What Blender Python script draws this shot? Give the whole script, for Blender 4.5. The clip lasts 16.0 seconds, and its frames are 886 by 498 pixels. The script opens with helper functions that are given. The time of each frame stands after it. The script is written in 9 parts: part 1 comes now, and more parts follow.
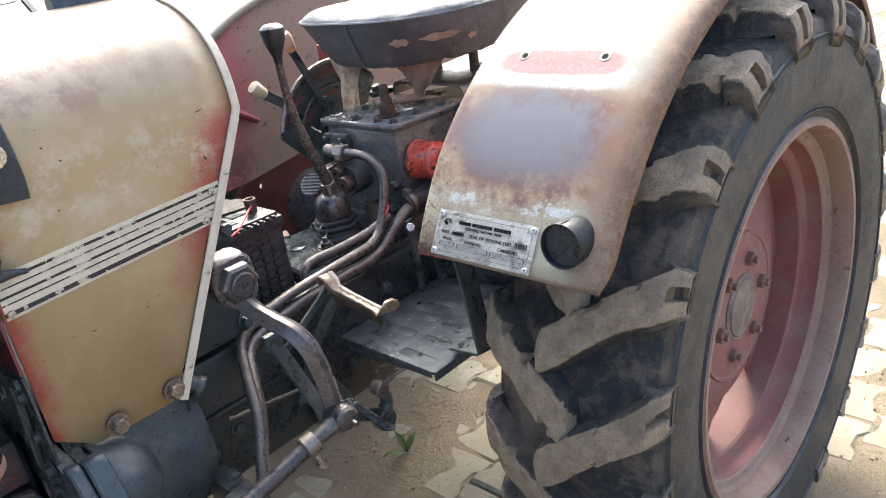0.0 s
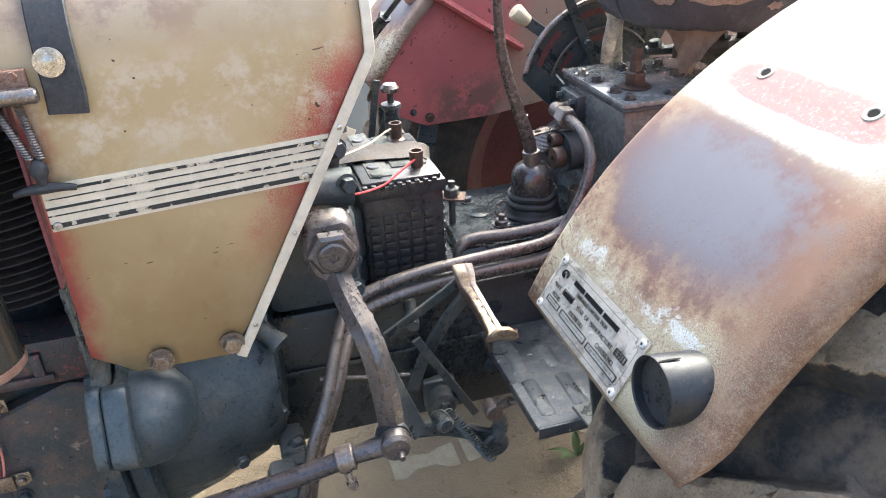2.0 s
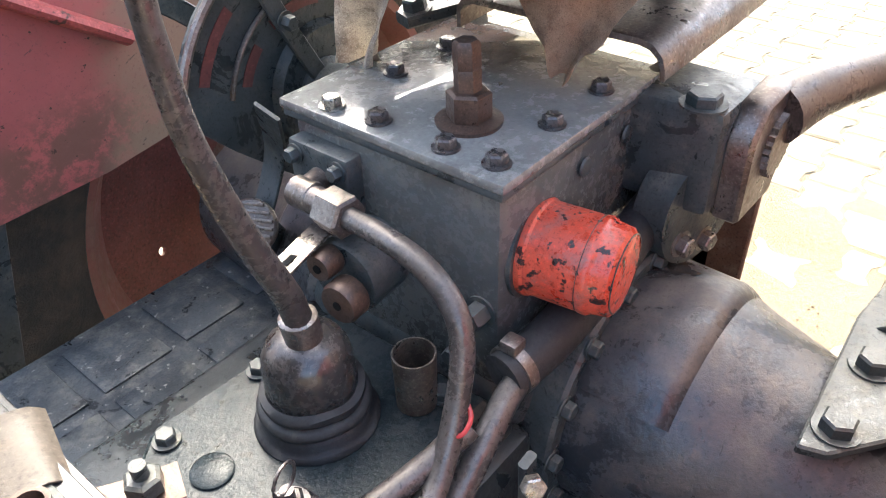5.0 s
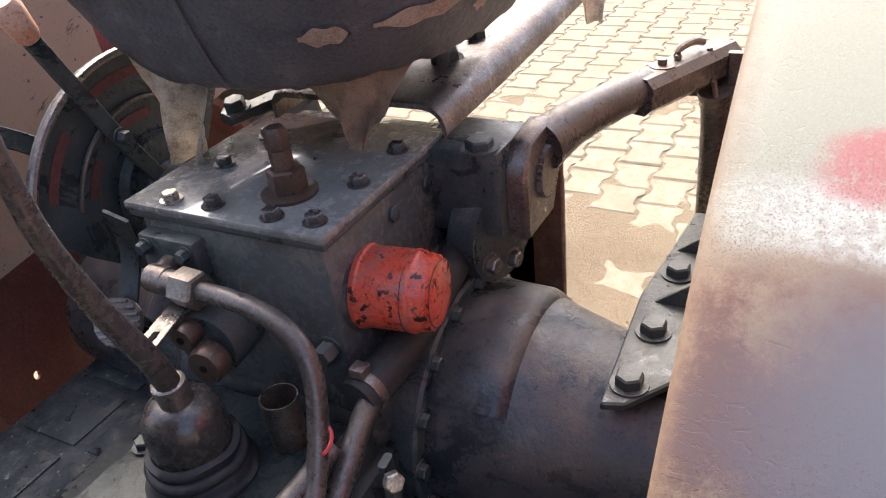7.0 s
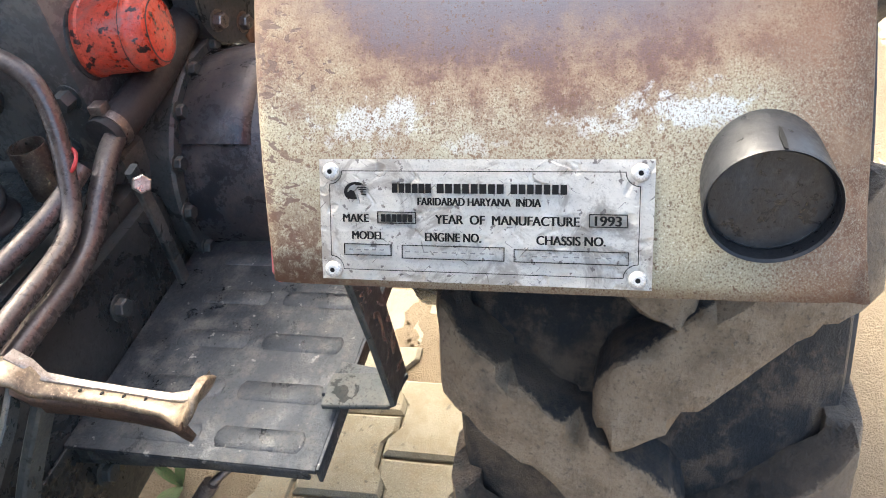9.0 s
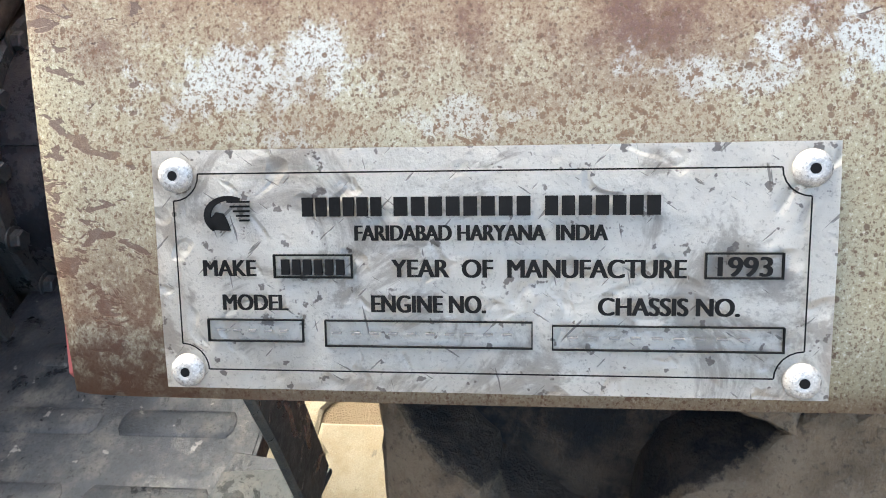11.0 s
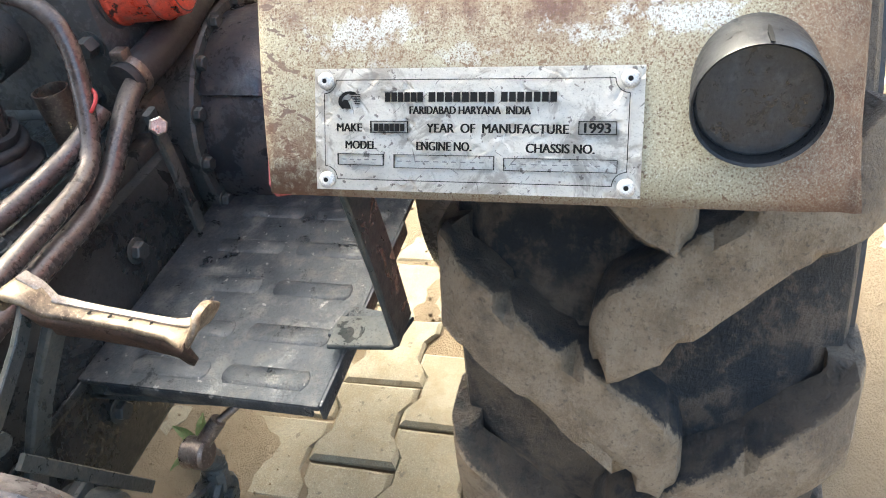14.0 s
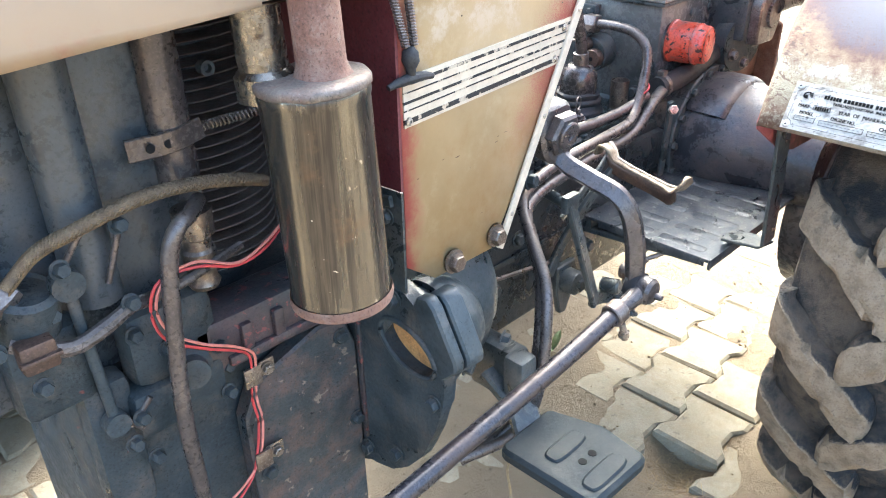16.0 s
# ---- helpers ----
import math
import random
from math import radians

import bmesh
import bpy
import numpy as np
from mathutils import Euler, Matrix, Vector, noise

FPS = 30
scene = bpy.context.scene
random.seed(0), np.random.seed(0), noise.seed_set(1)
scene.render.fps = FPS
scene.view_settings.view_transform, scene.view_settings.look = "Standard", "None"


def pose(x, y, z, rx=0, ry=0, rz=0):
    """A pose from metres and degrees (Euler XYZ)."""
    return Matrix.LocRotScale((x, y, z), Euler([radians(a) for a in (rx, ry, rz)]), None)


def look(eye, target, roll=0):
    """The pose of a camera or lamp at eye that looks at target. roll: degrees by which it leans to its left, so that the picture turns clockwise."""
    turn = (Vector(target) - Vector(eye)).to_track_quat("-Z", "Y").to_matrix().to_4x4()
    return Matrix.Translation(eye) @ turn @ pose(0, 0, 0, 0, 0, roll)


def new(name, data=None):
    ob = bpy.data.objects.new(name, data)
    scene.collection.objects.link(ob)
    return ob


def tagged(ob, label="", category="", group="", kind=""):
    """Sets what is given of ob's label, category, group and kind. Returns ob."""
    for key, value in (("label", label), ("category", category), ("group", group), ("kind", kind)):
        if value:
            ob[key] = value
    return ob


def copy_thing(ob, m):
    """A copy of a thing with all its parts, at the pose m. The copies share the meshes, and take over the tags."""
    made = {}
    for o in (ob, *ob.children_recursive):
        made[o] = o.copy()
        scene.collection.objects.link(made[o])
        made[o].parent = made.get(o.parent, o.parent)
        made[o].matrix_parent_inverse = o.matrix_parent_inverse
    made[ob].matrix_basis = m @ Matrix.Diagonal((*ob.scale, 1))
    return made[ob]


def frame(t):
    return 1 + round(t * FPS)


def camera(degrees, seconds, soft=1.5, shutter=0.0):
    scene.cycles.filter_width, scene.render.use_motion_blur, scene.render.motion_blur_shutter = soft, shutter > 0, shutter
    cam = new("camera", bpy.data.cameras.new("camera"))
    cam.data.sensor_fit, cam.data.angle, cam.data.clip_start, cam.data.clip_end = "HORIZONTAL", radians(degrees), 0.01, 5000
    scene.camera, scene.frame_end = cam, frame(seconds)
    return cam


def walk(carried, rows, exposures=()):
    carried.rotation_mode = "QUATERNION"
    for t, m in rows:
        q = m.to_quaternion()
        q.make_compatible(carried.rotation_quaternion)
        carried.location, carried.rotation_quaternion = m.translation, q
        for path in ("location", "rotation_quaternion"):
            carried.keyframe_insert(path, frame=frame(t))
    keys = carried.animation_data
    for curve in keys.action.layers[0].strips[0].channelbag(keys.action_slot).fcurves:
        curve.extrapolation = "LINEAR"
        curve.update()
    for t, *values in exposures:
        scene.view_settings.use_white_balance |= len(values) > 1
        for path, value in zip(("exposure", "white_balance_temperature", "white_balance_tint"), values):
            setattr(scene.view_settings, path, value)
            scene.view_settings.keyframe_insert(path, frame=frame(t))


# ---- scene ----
cam = camera(60.4, 16.0, 1.0)
PATH = [
    (0, (0.198, -0.036, 1.407), (1.488, 1.273, 0.619), -8.5),
    (0.3, (0.304, -0.028, 1.416), (1.512, 1.334, 0.588), -7.5),
    (0.5, (0.371, -0.026, 1.422), (1.526, 1.398, 0.623), -5.0),
    (1, (0.526, -0.095, 1.415), (1.447, 1.49, 0.616), -2.5),
    (1.2, (0.568, -0.121, 1.43), (1.318, 1.547, 0.621), -1.8),
    (1.5, (0.613, -0.1, 1.432), (1.115, 1.64, 0.583), -3.5),
    (2, (0.644, 0.056, 1.415), (1.102, 1.759, 0.472), -2.7),
    (2.5, (0.688, 0.215, 1.414), (1.202, 1.876, 0.426), -1.9),
    (2.8, (0.721, 0.334, 1.388), (1.2, 1.963, 0.331), -2.0),
    (3, (0.762, 0.371, 1.388), (1.192, 2.02, 0.341), -3.4),
    (3.5, (0.814, 0.48, 1.382), (1.16, 2.128, 0.303), -4.5),
    (4, (0.83, 0.635, 1.346), (1.488, 2.157, 0.228), -2.4),
    (4.5, (0.855, 0.803, 1.332), (1.887, 2.052, 0.16), -2.7),
    (4.7, (0.868, 0.849, 1.315), (1.988, 1.983, 0.108), -1.7),
    (6.8, (0.87, 0.786, 1.354), (2.312, 1.649, 0.27), -6.7),
    (7, (0.803, 0.738, 1.354), (2.273, 1.6, 0.308), -6.9),
    (7.2, (0.716, 0.674, 1.35), (2.212, 1.483, 0.298), -6.6),
    (7.5, (0.631, 0.594, 1.336), (2.117, 1.314, 0.207), -7.8),
    (8, (0.548, 0.553, 1.303), (1.967, 1.16, 0.03), -6.6),
    (8.2, (0.545, 0.545, 1.301), (1.954, 1.134, 0.009), -8.2),
    (10.3, (0.805, 0.638, 1.098), (2.36, 0.895, -0.133), -6.4),
    (10.5, (0.803, 0.641, 1.104), (2.331, 0.879, -0.163), -6.2),
    (11, (0.796, 0.633, 1.114), (2.326, 0.86, -0.153), -5.4),
    (11.5, (0.793, 0.626, 1.12), (2.337, 0.847, -0.132), -5.0),
    (12, (0.79, 0.624, 1.125), (2.334, 0.858, -0.125), -5.3),
    (12.5, (0.794, 0.621, 1.121), (2.331, 0.863, -0.136), -5.4),
    (13, (0.779, 0.622, 1.132), (2.313, 0.828, -0.135), -4.4),
    (13.5, (0.742, 0.597, 1.141), (2.304, 0.934, -0.062), -6.3),
    (14, (0.601, 0.544, 1.191), (2.063, 1.085, -0.063), -10.0),
    (14.3, (0.471, 0.508, 1.222), (1.857, 1.179, -0.055), -8.8),
    (14.5, (0.392, 0.481, 1.252), (1.702, 1.285, -0.028), -7.2),
    (14.6, (0.356, 0.471, 1.264), (1.64, 1.335, -0.003), -7.3),
    (15, (0.247, 0.403, 1.276), (1.335, 1.533, 0.034), -5.7),
    (15.2, (0.184, 0.371, 1.266), (1.203, 1.612, 0.073), -2.7),
    (15.5, (0.077, 0.337, 1.31), (1.098, 1.683, 0.239), 0.7),
    (15.8, (-0.067, 0.34, 1.322), (1.092, 1.638, 0.336), -0.2),
    (16, (-0.133, 0.345, 1.324), (1.099, 1.591, 0.36), -1.0),
]
EXPO = [(0.0, 2.50, 6000, 3), (0.5, 2.60, 6000, 3), (1.0, 2.62, 6000, 2), (1.5, 2.80, 6000, 2), (2.0, 2.84, 6050, 2), (2.5, 2.74, 6100, 2), (3.5, 2.98, 6050, 3), (4.0, 3.25, 5950, 0), (4.5, 3.32, 6200, 1), (6.8, 2.15, 6350, 10), (7.0, 2.15, 6350, 10), (7.5, 2.68, 6500, 6),
        (8.0, 3.0, 6500, 5), (10.5, 2.68, 6500, 2), (13.0, 2.68, 6450, 1), (14.0, 3.00, 6500, 0), (14.5, 3.38, 6450, 4), (15.0, 3.5, 6400, 4), (15.5, 3.8, 5750, 0), (16.0, 3.56, 5900, 0)]
walk(cam, [(t, look(eye, target, roll)) for t, eye, target, roll in PATH], EXPO)

# ---- light: high sun from behind the tractor, open sky ----
SUN_DIR = Vector((0.5, 0.42, 0.76)).normalized()
world = bpy.data.worlds.new("sky")
scene.world = world
world.use_nodes = True
wn = world.node_tree.nodes
sky = wn.new("ShaderNodeTexSky")
sky.sky_type, sky.sun_disc = "NISHITA", False
sky.sun_elevation = math.asin(SUN_DIR.z)
sky.sun_rotation = math.atan2(SUN_DIR.x, SUN_DIR.y)
sky.dust_density, sky.air_density, sky.ozone_density = 7.0, 0.8, 0.6
wn["Background"].inputs[1].default_value = 0.15
world.node_tree.links.new(sky.outputs[0], wn["Background"].inputs[0])
sun = new("sun", bpy.data.lights.new("sun", "SUN"))
sun.data.energy, sun.data.angle, sun.data.color = 0.5, radians(28), (1.0, 0.95, 0.87)
sun.matrix_world = look(SUN_DIR * 20, (0, 0, 0))


# ---- materials ----
def tree(name):
    m = bpy.data.materials.new(name)
    m.use_nodes = True
    return m, m.node_tree.nodes, m.node_tree.links, m.node_tree.nodes["Principled BSDF"]


def rgb(c):
    return (*c, 1.0)


def noise_node(n, l, vec, scale, detail=6.0, rough=0.6, dist=0.0):
    t = n.new("ShaderNodeTexNoise")
    t.inputs["Scale"].default_value, t.inputs["Detail"].default_value = scale, detail
    t.inputs["Roughness"].default_value, t.inputs["Distortion"].default_value = rough, dist
    l.new(vec, t.inputs["Vector"])
    return t.outputs["Fac"]


def ramp(n, l, fac, lo, hi, a=0.0, b=1.0):
    r = n.new("ShaderNodeMapRange")
    r.interpolation_type = "SMOOTHSTEP"
    for k, v in zip((1, 2, 3, 4), (lo, hi, a, b)):
        r.inputs[k].default_value = v
    l.new(fac, r.inputs[0])
    return r.outputs[0]


def blend(n, l, fac, a, b):
    x = n.new("ShaderNodeMix")
    x.data_type = "RGBA"
    for sock, v in ((x.inputs[0], fac), (x.inputs[6], a), (x.inputs[7], b)):
        if isinstance(v, (tuple, list)):
            sock.default_value = rgb(v)
        elif isinstance(v, (int, float)):
            sock.default_value = v
        else:
            l.new(v, sock)
    return x.outputs[2]


def calc(n, l, op, a, b=0.0, clamp=False):
    x = n.new("ShaderNodeMath")
    x.operation, x.use_clamp = op, clamp
    for sock, v in zip(x.inputs, (a, b)):
        if isinstance(v, (int, float)):
            sock.default_value = v
        else:
            l.new(v, sock)
    return x.outputs[0]


def coords(n, l, piece=False):
    c = n.new("ShaderNodeTexCoord").outputs["Object"]
    if not piece:
        return c
    info = n.new("ShaderNodeObjectInfo")
    add = n.new("ShaderNodeVectorMath")
    mul = n.new("ShaderNodeVectorMath")
    mul.operation = "SCALE"
    comb = n.new("ShaderNodeCombineXYZ")
    for k in range(3):
        l.new(info.outputs["Random"], comb.inputs[k])
    l.new(comb.outputs[0], mul.inputs[0])
    mul.inputs["Scale"].default_value = 7.0
    l.new(c, add.inputs[0])
    l.new(mul.outputs[0], add.inputs[1])
    return add.outputs[0]


def bump(n, l, b, height, strength, dist=0.002):
    x = n.new("ShaderNodeBump")
    x.inputs["Strength"].default_value, x.inputs["Distance"].default_value = strength, dist
    l.new(height, x.inputs["Height"])
    l.new(x.outputs[0], b.inputs["Normal"])


def surface(name, base, other, dust=None, spots=None, rough=(0.45, 0.75), metal=0.0, scale=(14.0, 120.0),
            dusty=0.5, spotty=0.66, relief=0.25, piece=False, up=0.0, coat=0.0, wet=0.0, gritty=1.0):
    """Worn surface: two tones in large patches, fine grain, a dust layer and small spots."""
    m, n, l, b = tree(name)
    v = coords(n, l, piece)
    big = noise_node(n, l, v, scale[0], 5, 0.62, 0.4)
    fine = noise_node(n, l, v, scale[1], 4, 0.7)
    col = blend(n, l, ramp(n, l, big, 0.36, 0.66), base, other)
    col = blend(n, l, ramp(n, l, fine, 0.3, 0.75, 0.0, 0.35), col, tuple(min(1, c * 1.5 + 0.01) for c in base))
    rfac = ramp(n, l, big, 0.3, 0.7, rough[0], rough[1])
    if dust:
        mid = noise_node(n, l, v, scale[0] * 2.7, 6, 0.7)
        fac = ramp(n, l, mid, dusty - 0.12, dusty + 0.2, 0.0, 0.85)
        if up:
            g = n.new("ShaderNodeNewGeometry")
            sep = n.new("ShaderNodeSeparateXYZ")
            l.new(g.outputs["Normal"], sep.inputs[0])
            upf = ramp(n, l, sep.outputs[2], 0.1, 0.95, 0.0, up)
            fac = calc(n, l, "ADD", fac, calc(n, l, "MULTIPLY", upf, ramp(n, l, mid, 0.25, 0.6)), True)
        col = blend(n, l, fac, col, dust)
        rfac = calc(n, l, "ADD", rfac, calc(n, l, "MULTIPLY", fac, 0.3), True)
    if spots:
        sp = noise_node(n, l, v, scale[0] * 6.0, 3, 0.55)
        sfac = ramp(n, l, sp, spotty, spotty + 0.05)
        col = blend(n, l, sfac, col, spots)
    # grit: small dark and light flecks, and uneven gloss
    grit = noise_node(n, l, v, scale[1] * 2.3, 4, 0.7)
    col = blend(n, l, ramp(n, l, grit, 0.52, 0.68, 0.0, 0.68 * gritty), col, tuple(c * 0.35 for c in base))
    col = blend(n, l, ramp(n, l, grit, 0.46, 0.30, 0.0, 0.55 * gritty), col, tuple(min(1, c * 1.9 + 0.015) for c in base))
    rfac = calc(n, l, "ADD", rfac, ramp(n, l, fine, 0.35, 0.65, -0.1, 0.1), True)
    if wet:
        oil = noise_node(n, l, v, scale[0] * 1.7, 7, 0.68, 0.8)
        of = ramp(n, l, oil, 0.54, 0.62, 0.0, wet)
        rfac = calc(n, l, "MULTIPLY", rfac, calc(n, l, "SUBTRACT", 1.0, of))
        col = blend(n, l, calc(n, l, "MULTIPLY", of, 0.7), col, tuple(c * 0.45 for c in base))
    l.new(col, b.inputs["Base Color"])
    l.new(rfac, b.inputs["Roughness"])
    b.inputs["Metallic"].default_value = metal
    b.inputs["Coat Weight"].default_value = coat
    h = calc(n, l, "ADD", calc(n, l, "ADD", calc(n, l, "MULTIPLY", fine, 0.5), big), calc(n, l, "MULTIPLY", grit, 0.22))
    bump(n, l, b, h, relief)
    return m


def plain(name, base, rough=0.5, metal=0.0):
    return surface(name, base, tuple(c * 0.72 for c in base), rough=(rough, min(1, rough + 0.15)), metal=metal, relief=0.12, gritty=0.3)


GREASE = surface("greasy_iron", (0.026, 0.034, 0.037), (0.060, 0.068, 0.070), dust=(0.15, 0.138, 0.115), rough=(0.3, 0.56), scale=(13, 130), dusty=0.6, relief=0.6, up=0.35, wet=0.75)
LIFTMAT = surface("oily_dark_housing", (0.060, 0.064, 0.064), (0.094, 0.096, 0.092), dust=(0.16, 0.15, 0.13), rough=(0.14, 0.28), scale=(9, 120), dusty=0.6, relief=0.6, wet=0.5, gritty=0.45, coat=0.35)
CAST = surface("blue_grey_cast_iron", (0.016, 0.026, 0.032), (0.032, 0.043, 0.048), dust=(0.10, 0.096, 0.085), rough=(0.4, 0.64), scale=(8, 80), dusty=0.6, relief=0.45, up=0.2, wet=0.5)
LID = surface("dusty_grey_cover", (0.20, 0.196, 0.184), (0.14, 0.138, 0.13), dust=(0.29, 0.272, 0.24), spots=(0.04, 0.04, 0.04), rough=(0.10, 0.24), scale=(9, 110), dusty=0.57, spotty=0.68, relief=0.5, wet=0.7, gritty=0.45, coat=0.7)
COVERMAT = surface("oily_teal_cover", (0.013, 0.019, 0.022), (0.024, 0.031, 0.034), dust=(0.045, 0.046, 0.044), spots=(0.008, 0.010, 0.010), rough=(0.14, 0.34), scale=(11, 150), dusty=0.62, spotty=0.64, relief=0.7, wet=0.8, gritty=0.7)
COVERMAT.node_tree.nodes["Principled BSDF"].inputs["Specular IOR Level"].default_value = 0.2
STEEL = surface("worn_steel", (0.22, 0.19, 0.17), (0.11, 0.085, 0.075), dust=(0.2, 0.13, 0.09), rough=(0.28, 0.5), metal=0.75, scale=(16, 130), dusty=0.6, relief=0.2)
BRIGHT = surface("bare_steel", (0.48, 0.45, 0.40), (0.26, 0.24, 0.21), rough=(0.25, 0.45), metal=0.9, scale=(25, 160), relief=0.15)
BRONZE = surface("browned_steel", (0.26, 0.22, 0.18), (0.12, 0.09, 0.075), rough=(0.25, 0.5), metal=0.8, scale=(25, 140), relief=0.2, dust=(0.16, 0.11, 0.08), dusty=0.6)
PIPE = surface("brown_oily_pipe", (0.108, 0.091, 0.084), (0.059, 0.050, 0.048), dust=(0.18, 0.152, 0.128), rough=(0.22, 0.44), metal=0.5, scale=(22, 150), dusty=0.63, relief=0.25, up=0.45, wet=0.4)
DRUM = surface("oil_blackened_drum", (0.040, 0.045, 0.054), (0.088, 0.070, 0.066), dust=(0.17, 0.14, 0.12), rough=(0.22, 0.46), metal=0.3, scale=(7, 110), dusty=0.58, relief=0.7, up=0.4, wet=0.6, gritty=0.5)
RUST = surface("rusted_iron", (0.135, 0.066, 0.044), (0.215, 0.125, 0.088), dust=(0.28, 0.21, 0.165), rough=(0.75, 0.95), scale=(20, 160), dusty=0.57, relief=1.0)
BROWNCAP = surface("dull_brown_cap", (0.16, 0.135, 0.115), (0.10, 0.075, 0.06), dust=(0.25, 0.17, 0.135), rough=(0.4, 0.7), metal=0.35, scale=(22, 150), dusty=0.55, relief=0.6)
RUBBER = surface("black_rubber", (0.013, 0.013, 0.015), (0.028, 0.027, 0.027), dust=(0.10, 0.09, 0.075), rough=(0.5, 0.75), scale=(20, 140), dusty=0.64, relief=0.2)
BATTERY = surface("black_plastic", (0.012, 0.013, 0.015), (0.024, 0.025, 0.028), dust=(0.07, 0.067, 0.062), rough=(0.28, 0.48), scale=(18, 120), dusty=0.68, relief=0.2, up=0.1, gritty=0.35)
KNOB = plain("black_knob", (0.015, 0.015, 0.017), 0.3)
CREAMK = plain("cream_knob", (0.62, 0.5, 0.34), 0.45)
ORANGEK = surface("faded_orange_knob", (0.55, 0.25, 0.15), (0.6, 0.38, 0.28), rough=(0.5, 0.7), scale=(30, 120))
FILTER = surface("chipped_red_paint", (0.46, 0.045, 0.022), (0.54, 0.095, 0.055), dust=(0.21, 0.16, 0.145), spots=(0.018, 0.016, 0.016), rough=(0.22, 0.45), scale=(17, 110), dusty=0.585, spotty=0.595, relief=0.4)
RED = surface("dull_red_paint", (0.35, 0.075, 0.068), (0.27, 0.058, 0.055), dust=(0.27, 0.17, 0.11), spots=(0.055, 0.025, 0.02), rough=(0.45, 0.7), scale=(7, 90), dusty=0.64, spotty=0.64, relief=0.2)
MAROON = surface("maroon_paint", (0.085, 0.016, 0.02), (0.12, 0.025, 0.026), dust=(0.2, 0.12, 0.1), rough=(0.45, 0.7), scale=(9, 90), dusty=0.68)
DISCBACK = surface("dark_red_back", (0.15, 0.040, 0.036), (0.11, 0.034, 0.030), dust=(0.13, 0.065, 0.05), rough=(0.55, 0.8), scale=(6, 80), dusty=0.64, relief=0.3)
WHEELRED = surface("faded_wheel_paint", (0.165, 0.050, 0.044), (0.20, 0.078, 0.063), dust=(0.20, 0.125, 0.096), rough=(0.45, 0.72), scale=(5, 80), dusty=0.52, spots=(0.10, 0.045, 0.036), spotty=0.70, relief=0.3, gritty=0.35)
RIMTAN = surface("dusty_rim_edge", (0.215, 0.135, 0.098), (0.175, 0.088, 0.066), dust=(0.24, 0.175, 0.125), rough=(0.5, 0.78), scale=(7, 90), dusty=0.5, spots=(0.08, 0.045, 0.035), spotty=0.66, relief=0.4, gritty=0.5)


def tread_material(lug=False):
    """Rubber round the axle (y): dusty tan on the worn lug tops, dark and smeared with dust in between."""
    m, n, l, b = tree("dusty_tyre_rubber")
    v = coords(n, l)
    sep = n.new("ShaderNodeSeparateXYZ")
    l.new(v, sep.inputs[0])
    rad = calc(n, l, "SQRT", calc(n, l, "ADD", calc(n, l, "MULTIPLY", sep.outputs[0], sep.outputs[0]), calc(n, l, "MULTIPLY", sep.outputs[2], sep.outputs[2])))
    big = noise_node(n, l, v, 9, 6, 0.65)
    mid = noise_node(n, l, v, 38, 8, 0.74)
    fine = noise_node(n, l, v, 260, 4, 0.7)
    col = blend(n, l, ramp(n, l, big, 0.35, 0.65), (0.010, 0.014, 0.018), (0.036, 0.031, 0.027))
    # the sidewall is cleaner than the tread
    amount = 0.42 if lug else ramp(n, l, rad, 0.535, 0.575, 0.2, 0.66)
    col = blend(n, l, calc(n, l, "MULTIPLY", ramp(n, l, mid, 0.47, 0.62), amount), col, (0.12, 0.088, 0.060))
    col = blend(n, l, calc(n, l, "MULTIPLY", ramp(n, l, big, 0.45, 0.58), calc(n, l, "MULTIPLY", ramp(n, l, mid, 0.34, 0.50, 0.0, 0.95), amount)), col, (0.15, 0.112, 0.077))
    edge = calc(n, l, "ADD", rad, calc(n, l, "MULTIPLY", calc(n, l, "SUBTRACT", mid, 0.5), 0.03))
    if lug:
        # dust lies on the worn top face only; the flanks stay black
        uv = n.new("ShaderNodeUVMap")
        across = n.new("ShaderNodeSeparateXYZ")
        l.new(uv.outputs[0], across.inputs[0])
        wander = calc(n, l, "ADD", calc(n, l, "MULTIPLY", calc(n, l, "SUBTRACT", mid, 0.5), 0.15), calc(n, l, "MULTIPLY", calc(n, l, "SUBTRACT", fine, 0.5), 0.08))
        top = ramp(n, l, calc(n, l, "ADD", across.outputs[0], wander), 0.545, 0.505)
    else:
        top = ramp(n, l, edge, 0.604, 0.622)
    tan = blend(n, l, ramp(n, l, mid, 0.34, 0.62), (0.20, 0.145, 0.09), (0.315, 0.24, 0.16))
    tan = blend(n, l, ramp(n, l, big, 0.50, 0.62, 0.0, 0.6), tan, (0.115, 0.088, 0.066))
    tan = blend(n, l, ramp(n, l, fine, 0.54, 0.68, 0.0, 0.6), tan, (0.085, 0.066, 0.05))
    tan = blend(n, l, ramp(n, l, fine, 0.42, 0.32, 0.0, 0.4), tan, (0.34, 0.28, 0.205))
    col = blend(n, l, top, col, tan)
    l.new(col, b.inputs["Base Color"])
    l.new(ramp(n, l, edge, 0.6, 0.625, 0.55, 0.92), b.inputs["Roughness"])
    bump(n, l, b, calc(n, l, "ADD", mid, calc(n, l, "MULTIPLY", fine, 0.4)), 1.0, 0.009)
    return m


